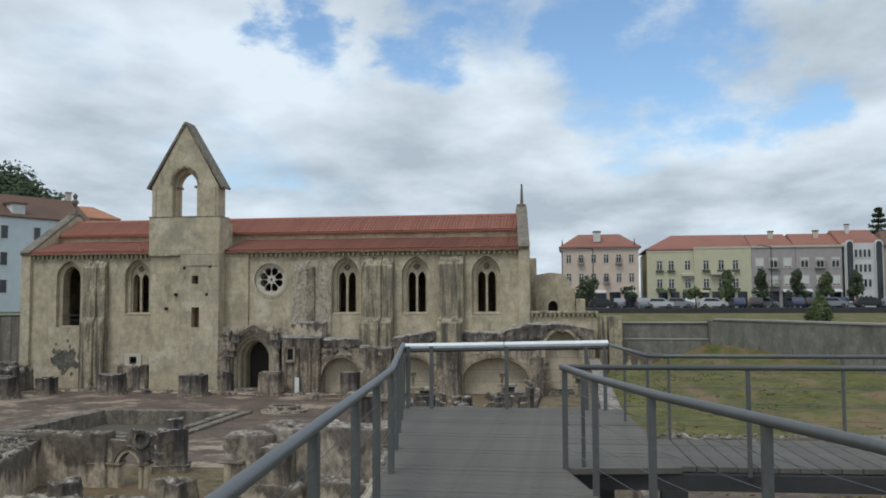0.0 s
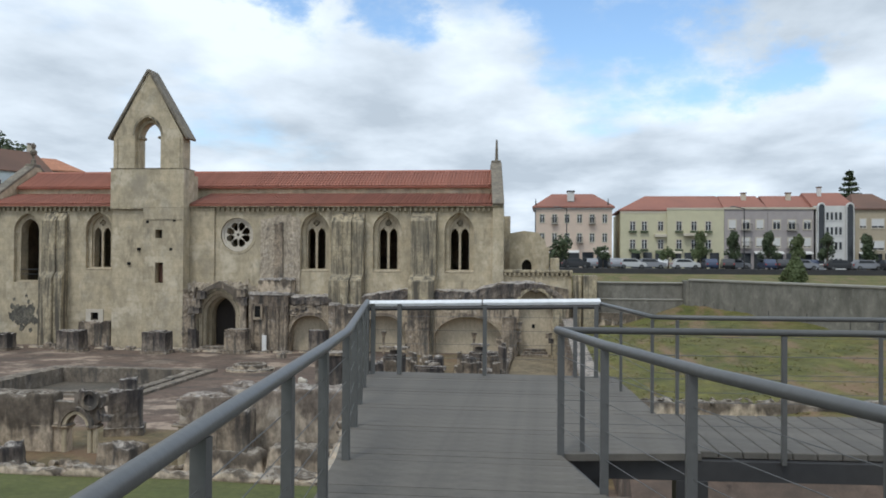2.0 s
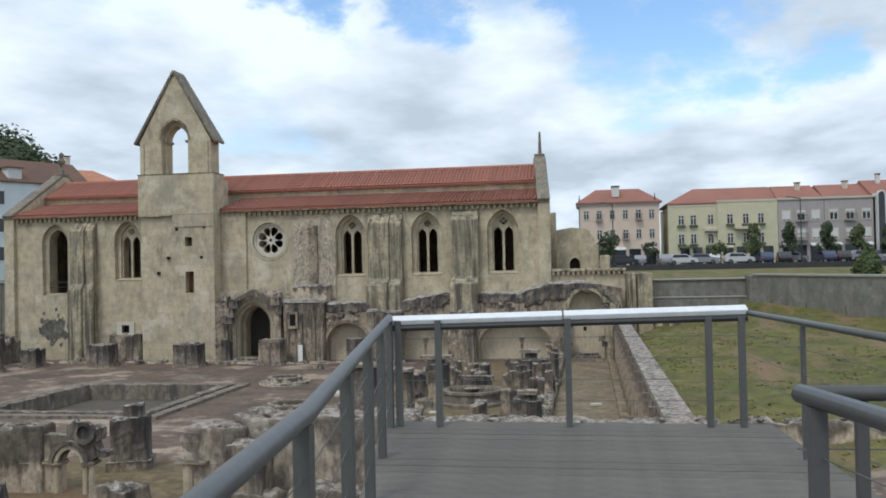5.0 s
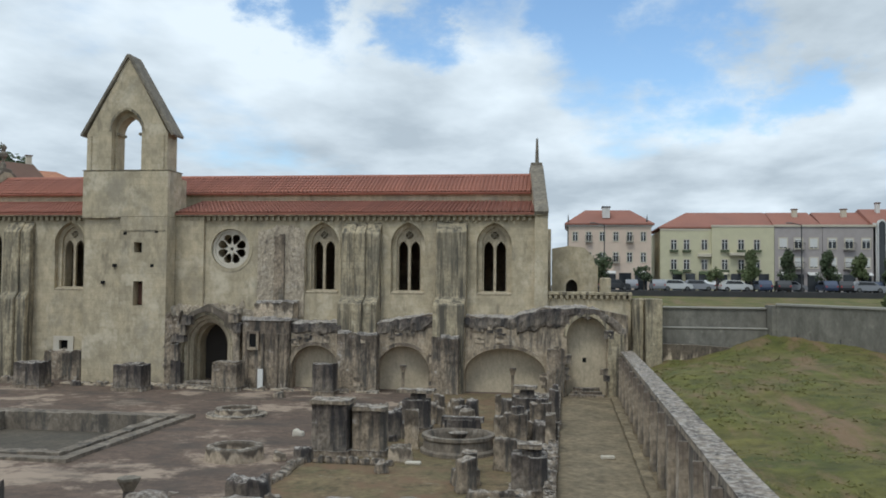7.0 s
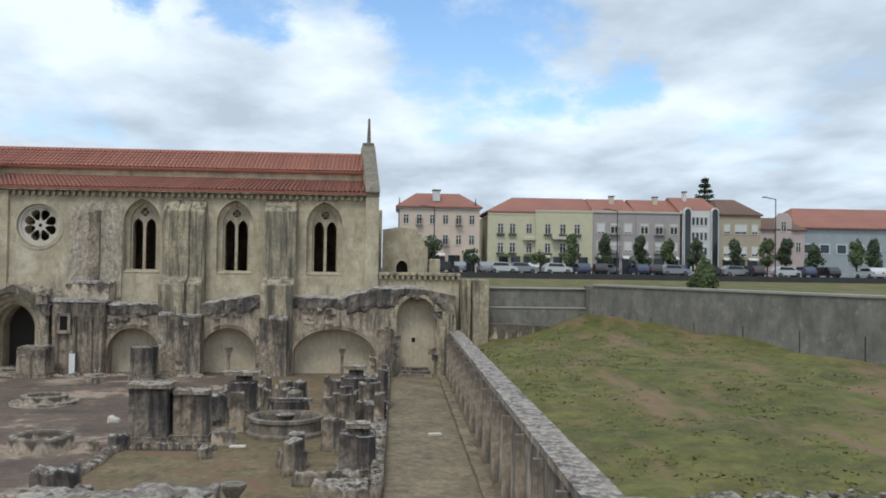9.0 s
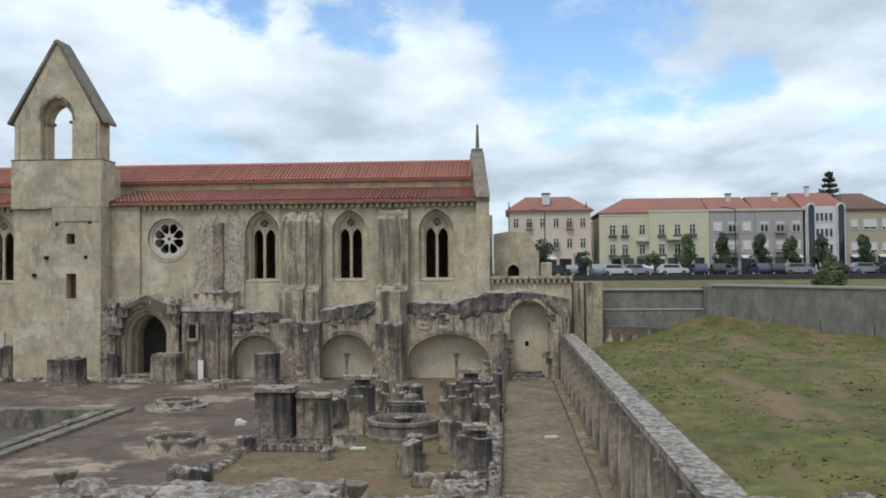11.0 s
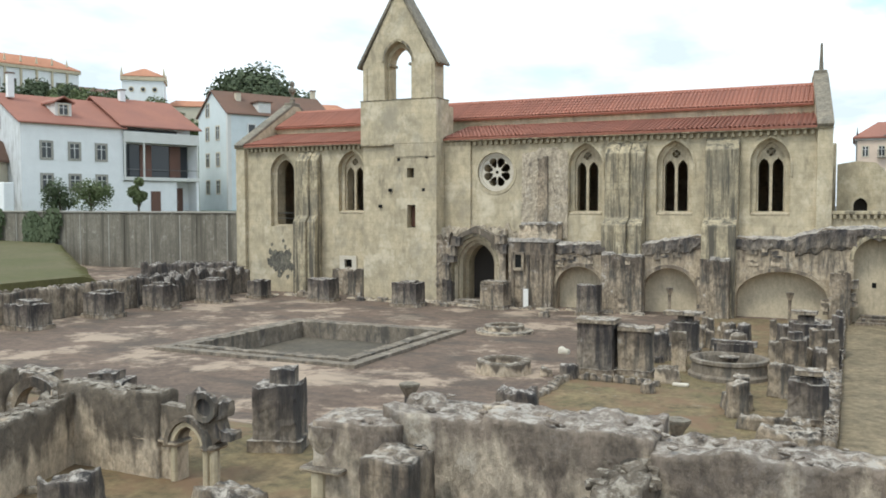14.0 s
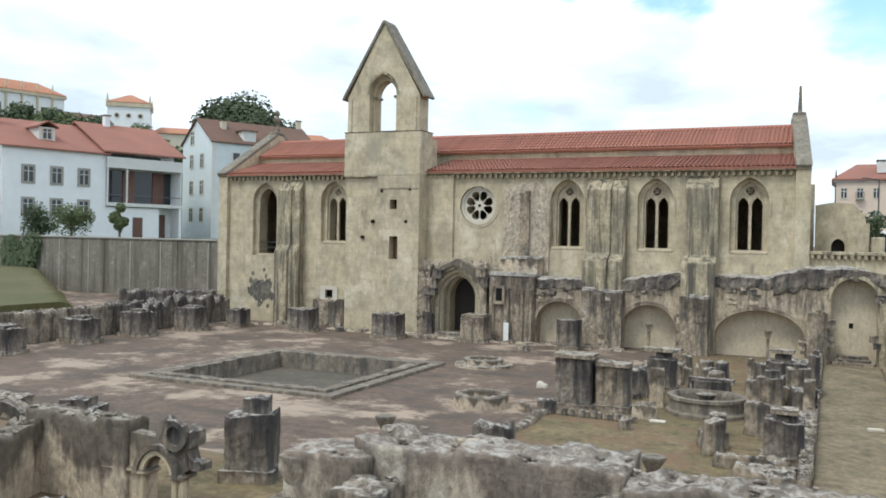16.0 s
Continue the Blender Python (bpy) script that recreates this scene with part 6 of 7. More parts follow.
def hip_roof(x0, x1, y0, y1, z, h, over=0.4, inset=None):
    b = bmesh.new()
    i = (y1 - y0) / 2 if inset is None else inset
    ym = (y0 + y1) / 2
    low = [b.verts.new(p) for p in ((x0 - over, y0 - over, z), (x1 + over, y0 - over, z), (x1 + over, y1 + over, z), (x0 - over, y1 + over, z))]
    base = [b.verts.new((v.co.x, v.co.y, z - 0.18)) for v in low]
    r0, r1 = b.verts.new((x0 - over + i, ym, z + h)), b.verts.new((x1 + over - i, ym, z + h))
    b.faces.new((low[0], low[1], r1, r0))
    b.faces.new((low[1], low[2], r1))
    b.faces.new((low[2], low[3], r0, r1))
    b.faces.new((low[3], low[0], r0))
    for k in range(4):
        b.faces.new((base[k], base[(k + 1) % 4], low[(k + 1) % 4], low[k]))
    b.faces.new(base[::-1])
    bmesh.ops.recalc_face_normals(b, faces=b.faces[:])
    return b


def gabled_box(x0, x1, y0, y1, z0, z1, ridge):
    """Walls with gables at both ends of x, ridge along x."""
    ym = (y0 + y1) / 2
    prof = [(y0, z0), (y1, z0), (y1, z1), (ym, ridge), (y0, z1)]
    return plate(prof, [], x0, x1, "x")


def gable_roof(x0, x1, y0, y1, z1, ridge, over=0.35, thick=0.16):
    ym, s = (y0 + y1) / 2, (ridge - z1) / ((y1 - y0) / 2)
    prof = [(y0 - over, z1 - over * s + 0.02), (ym, ridge + 0.02), (y1 + over, z1 - over * s + 0.02), (y1 + over, z1 - over * s + thick), (ym, ridge + thick), (y0 - over, z1 - over * s + thick)]
    return plate(prof, [], x0 - over, x1 + over, "x")


def chimney(parent, x, y, z, h, mat):
    c = part("chimney", box(x - 0.3, x + 0.3, y - 0.3, y + 0.3, z, z + h, bevel=0.02), mat, parent)
    part("chimney_cap", box(x - 0.38, x + 0.38, y - 0.38, y + 0.38, z + h, z + h + 0.12), BROWN_TILE, c)
    return c


def shopfront(parent, x0, x1, z0, mat, n):
    step = (x1 - x0) / n
    for k in range(n):
        a, b = x0 + k * step + 0.2, x0 + (k + 1) * step - 0.2
        s = part("shopfront", box(a, b, -0.05, -0.004, z0, z0 + 2.1), PANE, parent)
        if k % 2 == 0:
            part("awning", moved(box(a, b, -0.9, 0.0, -0.05, 0.05), Matrix.Translation((0, -0.05, z0 + 2.3)) @ Matrix.Rotation(0.35, 4, "X")), mat, s)


ST = 4.5
# pink house
pinkh = thing("pink_house", "two-storey pink house with a hipped red tile roof", "house", (-0.4, 66.0, ST))
part("wall", box(0, 10.1, 0, 9, -0.5, 7.75), PINK, pinkh)
part("cornice", box(-0.15, 10.25, -0.15, 9.15, 7.752, 7.95, bevel=0.03), BLIND, pinkh)
part("roof", hip_roof(0, 10.1, 0, 9, 8.13, 2.0, 0.35, 2.6), OLD_TILE, pinkh)
for k in range(6):
    x = 0.95 + k * 1.64
    house_window(pinkh, x, 6.0, 0.55, 1.05, balcony=k in (1, 4), blind=0.0)
    house_window(pinkh, x, 3.45, 0.55, 1.1, balcony=k == 3)
shopfront(pinkh, 0.4, 9.8, 0.0, BLIND, 5)
dorm = part("dormer", box(4.3, 5.2, 1.2, 3.0, 8.9, 10.2), BLIND, pinkh)
part("dormer_roof", box(4.2, 5.3, 1.1, 3.1, 10.2, 10.35, bevel=0.05), DARK_STEEL, dorm)
for x in (0.1, 9.6):
    part("finial", tube([(x, 0.2, 8.2), (x, 0.2, 9.2)], [0.12, 0.03], 6), DARK_STEEL, pinkh)
part("downpipe", tube([(0.06, -0.08, 0), (0.06, -0.08, 7.7)], 0.06, 6), STEEL, pinkh)
# yellow building
yel = thing("yellow_building", "pale yellow building with flower-box windows and red roof", "apartment building", (11.8, 66.0, ST))
part("wall", box(-1.0, 5.0, 0.35, 12, -0.5, 7.3), YELLOW, yel)
part("wall", box(4.998, 12.2, 0, 12, -0.5, 7.7), YELLOW, yel)
part("parapet", box(-1.05, 5.0, 0.3, 0.6, 7.302, 7.5), CREAM, yel)
part("parapet", box(4.95, 12.2, -0.06, 0.3, 7.702, 7.95), CREAM, yel)
part("roof", hip_roof(-1.0, 16.0, 0.6, 12, 7.75, 2.2, 0.2, 4.0), OLD_TILE, yel)
for k, x in enumerate((0.6, 2.1, 4.2, 6.5, 8.4, 10.2)):
    yy = 0.35 if x < 5 else 0.0
    for z in (5.0, 2.6):
        w = house_window(yel, x, z, 0.62, 1.15, yy)
        if k != 2:
            part("flower_box", box(x - 0.5, x + 0.5, yy - 0.35, yy - 0.08, z - 0.3, z - 0.05), LEAF_DARK, w)
part("balcony", box(7.0, 9.9, -0.9, -0.004, 4.25, 4.6, bevel=0.03), CREAM, yel)
part("balcony", box(3.4, 4.95, -0.2, 0.345, 4.1, 4.5, bevel=0.03), CREAM, yel)
shopfront(yel, 0.2, 4.8, 0.0, LEAF_DARK, 3)
shopfront(yel, 5.4, 11.8, 0.0, CREAM, 4)
# mauve building, two halves
for k, (x, w) in enumerate(((24.05, 5.4), (29.5, 5.9))):
    mv = thing("mauve_building", "three-storey mauve building with white-shuttered windows", "apartment building", (x, 66.0, ST))
    part("wall", box(0, w, 0, 11, -0.5, 7.75), MAUVE, mv)
    part("cornice", box(-0.02, w + 0.02, -0.15, 0.5, 7.752, 8.0), CREAM, mv)
    part("roof", hip_roof(0, w, 0.5, 11, 8.0, 1.9, 0.0, 0.2), OLD_TILE, mv)
    for j, fx in enumerate((0.18, 0.5, 0.82)):
        for z in (5.2, 2.9):
            house_window(mv, w * fx, z, 0.85, 1.15, surround=CREAM, blind=0.9 if (k == 0 and j != 1) or z < 3 else 0.2, balcony=j == 1)
    shopfront(mv, 0.3, w - 0.3, 0.0, BLIND, 3)
    chimney(mv, w * 0.6, 4.0, 8.8, 1.3, CREAM)
# white building with dark bow windows
wb = thing("white_building", "white building with two dark glazed bow windows", "apartment building", (35.15, 66.0, ST))
wb.scale = (0.76, 1.0, 1.0)
part("wall", box(0, 6.6, 0, 11, -0.5, 8.2), BLIND, wb)
part("roof", hip_roof(0, 6.6, 0.4, 11, 8.2, 2.1, 0.2, 0.3), OLD_TILE, wb)
for x in (1.1, 5.7):
    bay = part("bow_window", plate(arch(x, 0.62, 0.6, 8.0, 8.6), [arch(x, 0.5, 0.75, 7.9, 8.4)], -0.5, -0.004), BLIND, wb)
    part("pane", plate(arch(x, 0.5, 0.75, 7.9, 8.4), [], -0.35, -0.3), PANE, bay)
for z in (6.4, 4.5, 2.6, 0.5):
    for x in (2.2, 2.9, 3.6, 4.3):
        house_window(wb, x, z, 0.42, 0.95, bars=False, surround=BLIND)
chimney(wb, 2.6, 4.5, 9.3, 1.6, BLIND)
# beige building
bg = thing("beige_building", "beige building with brown tile roof and wide windows", "apartment building", (40.2, 66.0, ST))
bg.scale = (0.86, 1.0, 1.0)
part("wall", box(0, 6.2, 0, 11, -0.5, 7.7), BEIGE, bg)
part("roof", hip_roof(0, 6.2, 0, 11, 7.85, 2.3, 0.25, 1.8), BROWN_TILE, bg)
for z in (5.4, 2.6):
    for x, w in ((1.1, 0.8), (3.2, 1.7), (5.3, 0.8)):
        house_window(bg, x, z, w, 1.1, blind=0.8)
shopfront(bg, 0.3, 5.9, 0.0, BLIND, 3)
# small rose house and the long grey hall
rs = thing("rose_house", "narrow rose-coloured house with a shaped gable", "house", (45.6, 66.0, ST))
rs.scale = (0.92, 1.0, 1.0)
part("wall", box(0, 6.3, 0.3, 9, -0.5, 5.9), ROSE_PLASTER, rs)
part("gable", plate([(2.0, -0.5), (4.3, -0.5), (4.3, 7.4), (3.8, 8.1), (2.5, 8.1), (2.0, 7.4)], [], 0.0, 0.3), ROSE_PLASTER, rs)
part("roof", hip_roof(0, 6.3, 0.3, 9, 6.08, 1.7, 0.3, 1.5), BROWN_TILE, rs)
for x, z in ((1.0, 3.2), (3.15, 3.2), (5.4, 3.2), (3.15, 5.8)):
    house_window(rs, x, z, 0.6, 1.2, 0.0 if 2 < x < 4.3 else 0.3)
house_window(rs, 3.15, 0.0, 0.9, 2.1)
hall = thing("grey_hall", "long grey-blue hall with a red tile roof", "building", (52.0, 70.0, ST))
part("wall", box(0, 24, 0, 14, -0.5, 6.4), SLATE_WALL, hall)
part("roof", hip_roof(0, 24, 0, 14, 6.6, 3.0, 0.4, 3.0), OLD_TILE, hall)
for k in range(10):
    house_window(hall, 1.6 + k * 2.3, 3.2, 1.2, 1.1, bars=False, surround=GREY_HOUSE)

# street: edge wall, lamps, cars, trees
edge = thing("street_edge", "low dark wall and kerb along the street", "kerb", kind="structure")
# the shade along the street edge is put into this wall's black colour
part("wall", box(2.0, 110, 38.0, 38.4, 3.2, 4.66), DARK_STEEL, edge, "parapet with its shade painted black")
part("kerb", box(2.0, 110, 38.402, 39.6, 4.3, 4.62), PALE_CONCRETE, edge)


def car(x, y, turn, mat, tall=0.0):
    ob = thing("car", "parked %s hatchback on the street" % mat.name.split("_car")[0].replace("_", " "), "car", (x, y, 4.56), "parked cars", turn=turn)
    b = plate([(-2.0, 0.25), (2.0, 0.25), (2.05, 0.6), (1.95, 0.85), (1.1, 0.98), (0.55, 1.42 + tall), (-1.3, 1.48 + tall), (-1.95, 0.95), (-2.05, 0.6)], [], -0.82, 0.82)
    bmesh.ops.bevel(b, geom=[e for e in b.edges if e.calc_face_angle(0) > 0.5], offset=0.07, segments=2, affect="EDGES")
    body = part("body", b, mat, ob)
    for s in (-1, 1):
        part("side_window", plate([(-1.45, 0.98), (0.85, 0.98), (0.48, 1.34 + tall), (-1.22, 1.38 + tall)], [], s * 0.826 - 0.004, s * 0.826 + 0.004), PANE, body)
        for wx in (-1.25, 1.25):
            wheel = part("wheel", tube([(wx, s * 0.66, 0.31), (wx, s * 0.84, 0.31)], 0.31, 16), TYRE, ob)
            part("rim", tube([(wx, s * 0.842, 0.31), (wx, s * 0.85, 0.31)], 0.19, 12), STEEL, wheel)
        part("headlight", box(1.9, 2.04, s * 0.6 - 0.16, s * 0.6 + 0.16, 0.62, 0.76), PANE, body)
        part("tail_light", box(-2.06, -1.94, s * 0.66 - 0.1, s * 0.66 + 0.1, 0.66, 0.86), CAR_PAINTS[4], body)
    ob.scale = (0.8, 0.8, 0.8)
    return ob


rnd = random.Random(11)
for k in range(34):
    car(4.5 + k * 2.1 + rnd.uniform(-0.3, 0.3), 51.0 + rnd.uniform(-0.5, 0.5) + (5.5 if k % 4 == 1 else 0), rnd.choice((85, 92, 95, 0)) if k % 3 else 4, CAR_PAINTS[rnd.choice((0, 1, 1, 2, 2, 3, 3, 3))])
for x, h in ((3.4, 6.8), (23.0, 6.8), (40.3, 8.4)):
    lamp = thing("street_lamp", "tall dark street lamp post", "street lamp", (x, 50.0, 4.55), "street lamps")
    part("pole", tube([(0, 0, 0), (0, 0, h)], [0.08, 0.05], 8), DARK_STEEL, lamp)
    part("arm", tube([(0, 0, h), (-1.0, 0, h + 0.2)], 0.05, 6), DARK_STEEL, lamp)
    part("lamp_head", box(-1.5, -0.9, -0.12, 0.12, h + 0.16, h + 0.28, bevel=0.03), STEEL, lamp)
for k, x in enumerate((19.0, 22.9, 26.6, 29.9, 33.4, 37.6, 41.2, 43.8, 46.8, 51.5, 54.0, 57.5)):
    tree(x, 54.5 + 0.6 * math.sin(k * 2), 4.55, 0.9, 1.25, 3.6, 1800, 0.12, 20 + k, LEAF_DARK if k % 3 else LEAF, "small rounded street tree beside parked cars", conical=0.62, lobes=16)
tree(2.2, 40.5, 4.6, 0.6, 1.6, 2.9, 700, 0.16, 41, LEAF_DARK, "dense dark green tree by the street")
tree(7.6, 52.0, 4.55, 0.8, 1.0, 2.0, 400, 0.14, 42, LEAF_DARK, "small rounded street tree beside parked cars")
tree(15.0, 52.0, 4.55, 0.8, 1.0, 1.9, 400, 0.14, 43, LEAF, "small rounded street tree beside parked cars")
tree(15.4, 2.5, 3.5, 0.0, 1.45, 1.95, 6000, 0.07, 44, LEAF, "bushy green shrub behind the concrete wall", "shrub", 0.75, 12)
# tall layered conifer behind the street
con = thing("conifer", "tall layered dark conifer above the roofs", "tree", (54.2, 110.0, 4.5))
part("trunk", tube([(0, 0, 0), (0, 0, 17.5)], [0.4, 0.05], 8), BARK, con)
rnd = random.Random(5)
verts, faces = [], []
for tier in range(13):
    z, r = 5.0 + tier * 0.98, 4.9 * (1 - tier / 13.6)
    for k in range(11):
        a = 2 * math.pi * k / 13 + tier
        for j in range(16):
            u = (j + 0.5) / 16
            c = Vector((r * u * math.cos(a), r * u * math.sin(a), z + 0.08 * u * u * r + rnd.uniform(-0.24, 0.24)))
            q = Euler((rnd.uniform(-1.2, 1.2), rnd.uniform(-1.2, 0.6), rnd.uniform(0, 6))).to_quaternion()
            s = 0.26 * rnd.uniform(0.7, 1.3)
            i = len(verts)
            verts += [tuple(c + q @ Vector(v)) for v in ((-s, -s * 0.5, 0), (s, -s * 0.5, 0), (s, s * 0.5, 0.05), (-s, s * 0.5, 0.05))]
            faces.append((i, i + 1, i + 2, i + 3))
me = bpy.data.meshes.new("crown")
me.from_pydata(verts, [], faces)
me.materials.append(LEAF_DARK)
new("crown", me).parent = con

# ---- houses on the west side ----
AZ = math.degrees(math.atan2(0.954, 0.3))
wh = thing("white_house", "white two-storey house with red roof and dormer", "house", (-70.9, 14.9, 4.3), turn=AZ)
part("wall", gabled_box(0, 10, 0, 13, -0.5, 8.6, 11.7), WHITEWASH, wh, "white rendered walls with a grey-stained gable")
part("gable_face", plate([(0.02, -0.4), (12.98, -0.4), (12.98, 8.5), (6.5, 11.5), (0.02, 8.5)], [], -0.03, -0.002, "x"), OLD_WHITE, wh, "peeling grey-stained white gable")
part("roof", gable_roof(0, 10, 0, 13, 8.6, 11.7), OLD_TILE, wh)
for x in (2.3, 5.0, 7.7):
    house_window(wh, x, 5.3, 0.85, 1.4, surround=PALE_CONCRETE, margin=0.22)
    house_window(wh, x, 2.2, 0.85, 1.4, surround=PALE_CONCRETE, margin=0.22)
dm = part("dormer", box(3.9, 5.5, 1.6, 5.0, 9.3, 10.8), BLIND, wh)
part("dormer_roof", moved(gable_roof(1.4, 5.0, 3.8, 5.6, 10.8, 11.3, 0.15), Matrix.Translation((9.4, 0, 0)) @ Matrix.Rotation(radians(90), 4, "Z")), OLD_TILE, dm)
house_window(dm, 4.7, 9.65, 0.8, 0.95, 1.6)
chimney(wh, 1.0, 5.0, 11.3, 2.3, WHITEWASH)
for k, yy in enumerate((5.0, 6.5, 8.0)):
    w = part("window", plate(rect(yy - 0.35, yy + 0.35, 8.0, 9.6), [rect(yy - 0.25, yy + 0.25, 8.1, 9.5)], -0.08, -0.031, "x"), BLIND, wh)
    part("pane", box(-0.05, -0.032, yy - 0.25, yy + 0.25, 8.1, 9.5), PANE, w)
# modern wing with galleries
mw = thing("modern_wing", "white modern house wing with glazed galleries and balconies", "house", (-67.9, 24.4, 4.3), turn=AZ)
part("wall", box(0, 8.6, 1.6, 12, -0.5, 8.9), WHITEWASH, mw)
part("wall", box(0, 6.0, 0.0, 1.598, -0.5, 3.2), WHITEWASH, mw)
part("roof", gable_roof(0, 8.6, 0, 13, 8.9, 12.2), OLD_TILE, mw)
for z in (3.3, 7.2):
    part("slab", box(0, 8.6, -0.3, 1.598, z, z + 0.35), BLIND, mw)
part("side_wall", box(8.3, 8.6, -0.14, 1.598, -0.5, 3.29), WHITEWASH, mw)
part("side_wall", box(8.3, 8.6, -0.1, 1.598, 3.652, 7.19), WHITEWASH, mw)
part("parapet", box(0.0, 8.6, -0.3, -0.15, 7.552, 8.3), BLIND, mw)
for x in (0.1, 2.2, 8.4):
    part("post", box(x - 0.08, x + 0.08, -0.28, -0.12, 3.652, 7.19), BLIND, mw)
part("glazing", box(0.3, 8.2, 1.5, 1.59, 3.7, 7.1), PANE, mw)
for x in (2.6, 6.0):
    part("shutter", box(x, x + 1.3, 1.42, 1.49, 3.7, 7.1), WOOD, mw, "brown sliding wooden shutter")
part("glazing", box(0.2, 7.0, 1.5, 1.595, 7.6, 8.7), PANE, mw)
part("balustrade", box(0.1, 8.5, -0.28, -0.25, 4.4, 4.46), STEEL, mw)
part("door", box(3.0, 4.1, -0.05, -0.004, 0.0, 2.2), WOOD, mw, "brown wooden door")
part("door", box(6.3, 7.6, 1.5, 1.592, 0.0, 2.6), WOOD, mw, "brown wooden door")
chimney(mw, 3.0, 6.0, 12.0, 1.2, WHITEWASH)
# pale grey house
GZ = math.degrees(math.atan2(-3.4, 7.2))
gh = thing("grey_house", "tall pale grey house with a gable and brown roof", "house", (-72.5, 41.0, 5.0), turn=GZ)
part("wall", moved(gabled_box(0, 14, -8, 0, -0.8, 10.6, 13.4), Matrix.Rotation(radians(90), 4, "Z")), GREY_HOUSE, gh)
part("roof", moved(gable_roof(0, 14, -8, 0, 10.6, 13.4, 0.25), Matrix.Rotation(radians(90), 4, "Z")), BROWN_TILE, gh)
for x, z in ((5.4, 1.4), (2.6, 1.4), (5.4, 4.6), (2.6, 4.6), (2.6, 7.7), (5.4, 7.7), (2.7, 10.5)):
    house_window(gh, x, z, 0.85, 1.5)
part("corner_strip", box(7.7, 8.06, -0.04, 0.4, -0.5, 10.6), BLIND, gh)
for yy in (3.0, 7.0):
    for z in (1.6, 4.8, 7.9):
        w = part("window", plate(rect(yy - 0.55, yy + 0.55, z - 0.1, z + 1.6), [rect(yy - 0.42, yy + 0.42, z, z + 1.5)], 8.004, 8.07, "x"), BLIND, gh)
        part("pane", box(8.006, 8.03, yy - 0.42, yy + 0.42, z, z + 1.5), PANE, w)
dg = part("dormer", box(6.4, 7.8, 4.0, 5.6, 10.9, 12.1), BLIND, gh)
part("dormer_roof", box(6.0, 8.0, 3.8, 5.8, 12.1, 12.25), BROWN_TILE, dg)
chimney(gh, 5.5, 2.5, 11.8, 1.5, CREAM)
# low cream house with brown roof, and the garden wall
ch = thing("cream_house", "low cream house with a brown tile roof", "house", (-86.5, 10.9, 4.3), turn=12)
part("wall", box(0, 12, 0, 4.4, -0.5, 4.4), CREAM, ch)
part("roof", hip_roof(0, 12, 0, 4.4, 4.55, 1.8, 0.4, 1.2), BROWN_TILE, ch)
ch.scale = (1.1, 1.1, 1.1)
for x in (1.6, 4.6, 7.8, 10.6):
    house_window(ch, x, 2.0, 1.0, 1.7, surround=CREAM)
chimney(ch, 4.0, 2.0, 5.6, 1.0, CREAM)
gw = thing("garden_wall", "white garden wall with an orange tile coping", "wall", kind="structure")
part("wall", box(-84, -67.6, 9.6, 9.9, 4.2, 5.95), WHITEWASH, gw)
part("coping", moved(box(-84, -67.5, -0.6, 0.6, -0.07, 0.07, bevel=0.03), Matrix.Translation((0, 9.9, 6.2)) @ Matrix.Rotation(0.6, 4, "X")), ORANGE_TILE, gw)
part("gate_pier", box(-67.5, -66.3, 9.4, 10.4, 4.2, 7.0, bevel=0.05), WHITEWASH, gw)
for k, (x, y, r, h, m) in enumerate(((-61.0, 10.6, 1.5, 2.4, LEAF_DARK), (-57.4, 10.6, 1.9, 2.5, LEAF), (-52.6, 11.0, 0.9, 2.7, LEAF))):
    tree(x, y, 4.35, 0.3, r, h, 2600, 0.085, 60 + k, m, "leafy garden shrub behind the concrete wall", "shrub")
ivy = crown(1.0, 1.0, 2600, 0.1, 77, 0, 9)
ivy.materials.append(LEAF_DARK)
for x, sx in ((-66.8, 2.1), (-60.0, 2.0)):
    o = new("ivy", ivy)
    o.matrix_basis = Matrix.LocRotScale((x, 7.8, 1.9), None, (sx, 0.3, 2.5))
    tagged(o, "dark ivy hanging over the concrete wall", "ivy", "ivy", "stuff")
tree(-78.6, 60.0, 9.6, 3.5, 7.0, 9.6, 60000, 0.27, 81, LEAF_DARK, "large broad dark green tree behind the houses", lobes=34)
# convent on the hill
cv = thing("convent", "long white hilltop convent with orange roofs and stone pilasters", "convent", (-160.0, 62.0, 24.0), turn=75)
part("wall", box(0, 33, 0, 9, -8, 9.0), WHITEWASH, cv)
part("link", box(33.002, 46, 1.0, 8, -8, 5.8), WHITEWASH, cv)
part("link_roof", hip_roof(33.3, 46, 1.0, 8, 6.0, 1.2, 0.3, 2.0), BROWN_TILE, cv)
part("cornice", box(-0.3, 33.3, -0.4, 9.4, 9.002, 9.6), PLASTER, cv)
part("roof", hip_roof(0, 33, 0, 9, 9.8, 2.6, 0.3, 4.0), ORANGE_TILE, cv)
for k in range(10):
    x = 1.5 + k * 3.2
    pl = part("pilaster", box(x - 0.17, x + 0.17, -0.45, -0.004, -8, 9.0), PLASTER, cv)
    part("pinnacle", tube([(x, -0.2, 10.3), (x, -0.2, 11.8)], [0.3, 0.05], 6), PLASTER, pl)
    house_window(cv, x + 1.6, 4.6, 1.2, 2.1, bars=False, surround=COPING, mat=DOOR_AND_SHADE)
    house_window(cv, x + 1.6, 0.2, 1.2, 2.1, bars=False, surround=COPING, mat=DOOR_AND_SHADE)
ct = thing("convent_pavilion", "white corner pavilion with an orange pyramid roof", "convent", (-148.5, 103.0, 25.0), turn=40)
part("wall", box(0, 9, 0, 9, -8, 8.0), WHITEWASH, ct)
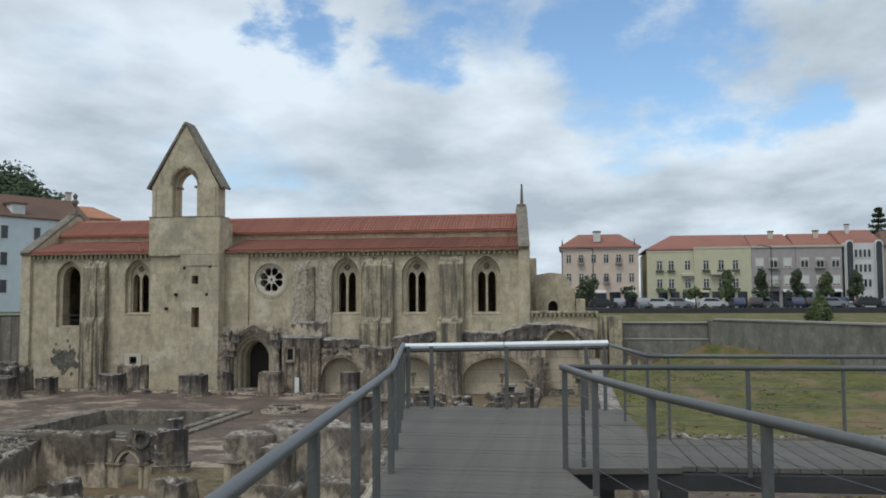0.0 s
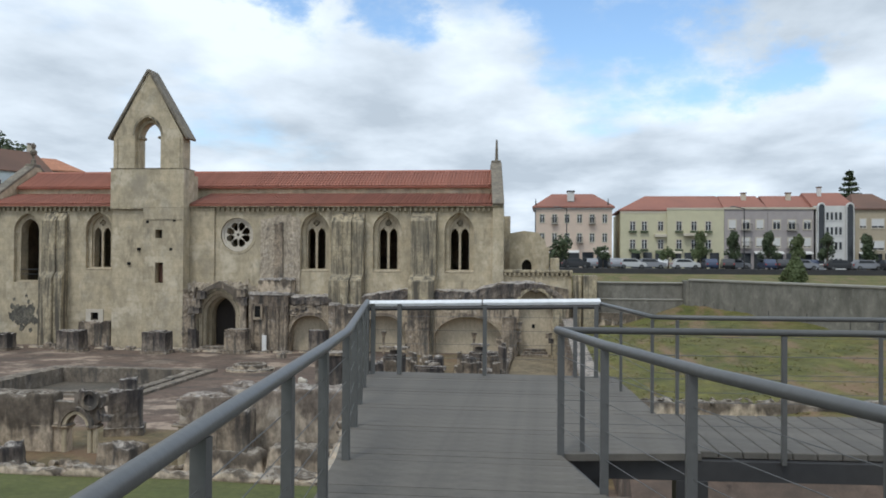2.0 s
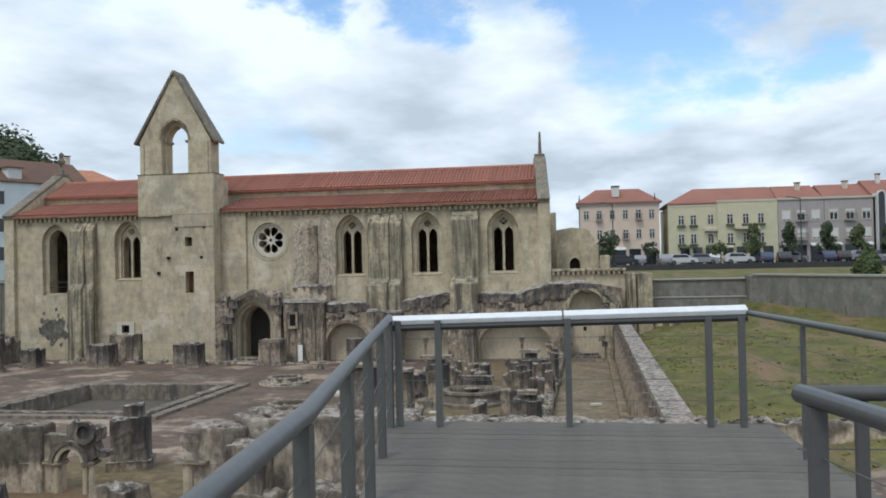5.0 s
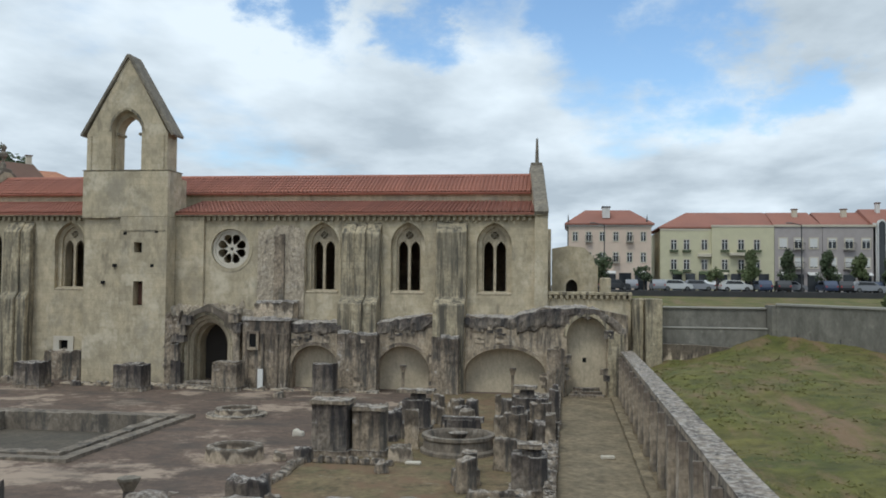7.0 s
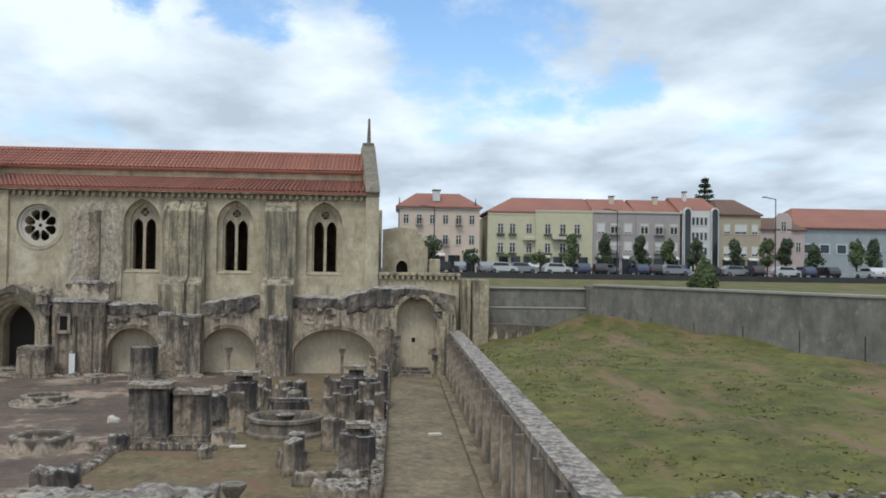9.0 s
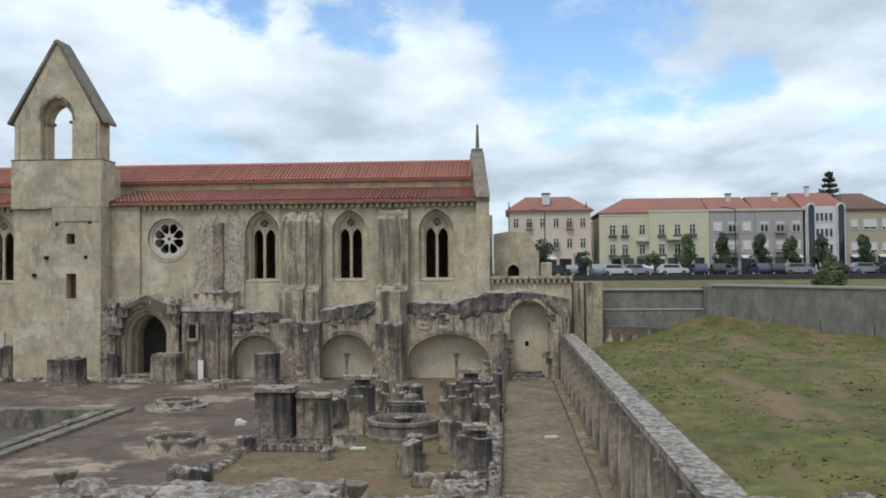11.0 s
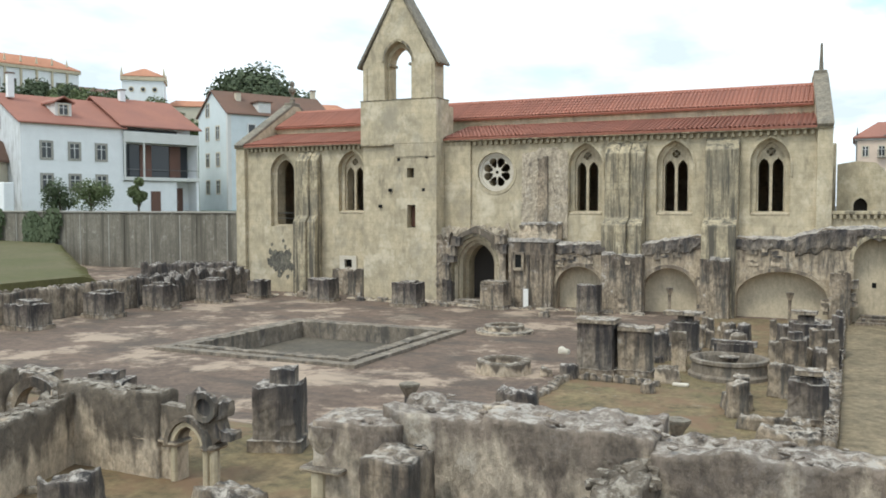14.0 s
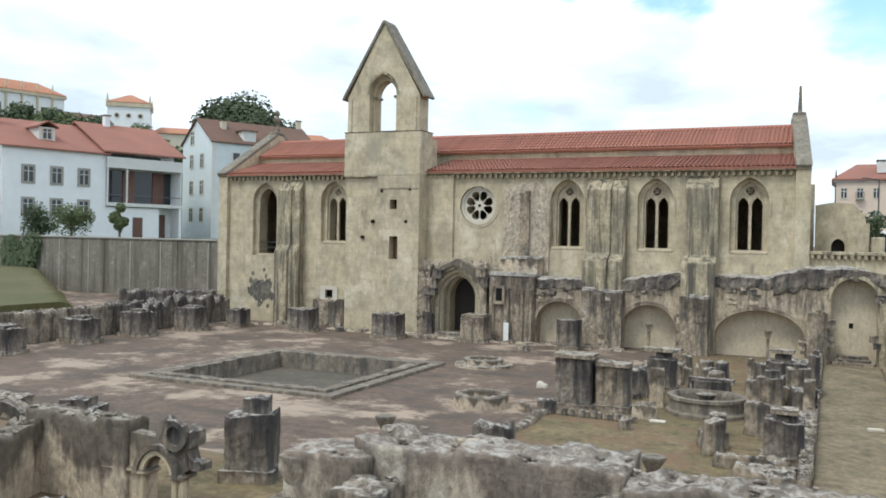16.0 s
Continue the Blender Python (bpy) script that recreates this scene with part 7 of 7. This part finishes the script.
part("cornice", box(-0.3, 9.3, -0.3, 9.3, 8.002, 8.9), PLASTER, ct)
part("roof", hip_roof(0, 9, 0, 9, 9.0, 2.3, 0.3, 4.4), ORANGE_TILE, ct)
part("annex", box(9.5, 24, 2, 9, -8, 2.6), CREAM, ct)
part("annex_roof", hip_roof(9.5, 24, 2, 9, 2.8, 1.6, 0.3, 2.0), ORANGE_TILE, ct)
for x, y in ((0, 0), (9, 0), (0, 9), (9, 9)):
    part("pinnacle", tube([(x, y, 8.9), (x, y, 10.9)], [0.35, 0.06], 6), PLASTER, ct)
for x in (2.0, 4.5, 7.0):
    oc = part("oculus", plate(ring(x, 6.0, 0.6, 12), [ring(x, 6.0, 0.4, 12)], -0.1, -0.004), PLASTER, ct)
    part("pane", plate(ring(x, 6.0, 0.4, 12), [], -0.03, -0.006), PANE, oc)
for k in range(9):
    tx, ty = -133.0 + 1.5 * math.sin(k * 2.3) + k * 1.2, 52.0 + k * 5.2
    tree(tx, ty, ground_height(tx, ty) - (4.2 if k < 4 else 2.6), 1.0, 4.2, 5.0, 2600, 0.34, 90 + k, LEAF if k > 2 else LEAF_DARK, "broad hillside tree below the convent")
for k in range(6):
    tx, ty = -137.0 + 5.0 * k, 71.0 + 2.0 * math.sin(k * 1.7)
    tree(tx, ty, ground_height(tx, ty) - 1.5, 0.8, 3.6, 21.5 - ground_height(tx, ty) + 6.0 - 0.5 * k, 3600, 0.26, 110 + k, LEAF if k % 2 else LEAF_DARK, "broad hillside tree below the convent", lobes=9)
mid = thing("terrace_houses", "row of low houses with orange roofs on the slope", "house", (-135.0, 45.0, 8.0), turn=40)
part("wall", box(0, 40, 0, 9, -6, 5.0), CREAM, mid)
part("roof", hip_roof(0, 40, 0, 9, 5.2, 2.5, 0.4, 3.0), ORANGE_TILE, mid)
for k in range(10):
    house_window(mid, 2 + k * 4.0, 1.5, 1.2, 1.8, bars=False)
orr = thing("orange_roof_house", "long house with an orange roof behind the church", "house", (-63.6, 49.0, 5.6), turn=45)
part("wall", box(0, 8, 0, 8, -2, 10.6), CREAM, orr)
part("roof", hip_roof(0, 8, 0, 8, 10.8, 1.8, 0.3, 2.5), ORANGE_TILE, orr)
chimney(orr, 2.5, 3.0, 11.5, 2.6, CREAM)

# ---- barrel tiles on the church roofs ----
tile_meshes = {}
for roof, pitch, length, (x0, x1, ya, za, yb, zb) in LAID:
    key = round(length, 2)
    if key not in tile_meshes:
        tile_meshes[key] = roof_tile_mesh(length, pitch, 0.085)
    n = int((x1 - x0) / 0.205)
    for k in range(n):
        o = new("roof_tile", tile_meshes[key])
        o.parent, o.location = roof, (x0 + (k + 0.5) * (x1 - x0) / n, ya, za + 0.004)

# ---- grass tufts on the bank ----
rnd = random.Random(3)
verts, faces = [], []
for _ in range(9000):
    x, y = 2.6 + 9.5 * rnd.random() ** 1.3, rnd.uniform(-37, 0.3)
    if x > bank_wall(y) - 0.3:
        continue
    if noise.noise((x * 0.6, y * 0.6, 5)) < -0.12:
        continue
    z = ground_height(x, y)
    for _ in range(3):
        a, h, w = rnd.uniform(0, 6.28), rnd.uniform(0.02, 0.055), rnd.uniform(0.015, 0.035)
        dx, dy = rnd.uniform(-0.08, 0.08), rnd.uniform(-0.08, 0.08)
        i = len(verts)
        verts += [(x + dx - w * math.cos(a), y + dy - w * math.sin(a), z - 0.01), (x + dx + w * math.cos(a), y + dy + w * math.sin(a), z - 0.02), (x + dx + rnd.uniform(-0.12, 0.12), y + dy + rnd.uniform(-0.12, 0.12), z + h * 0.6)]
        faces.append((i, i + 1, i + 2))
me = bpy.data.meshes.new("grass")
me.from_pydata(verts, [], faces)
me.materials.append(DRY_GRASS)
tagged(new("grass", me), "rough tufts of green and dry grass on the bank", "grass", "", "stuff")
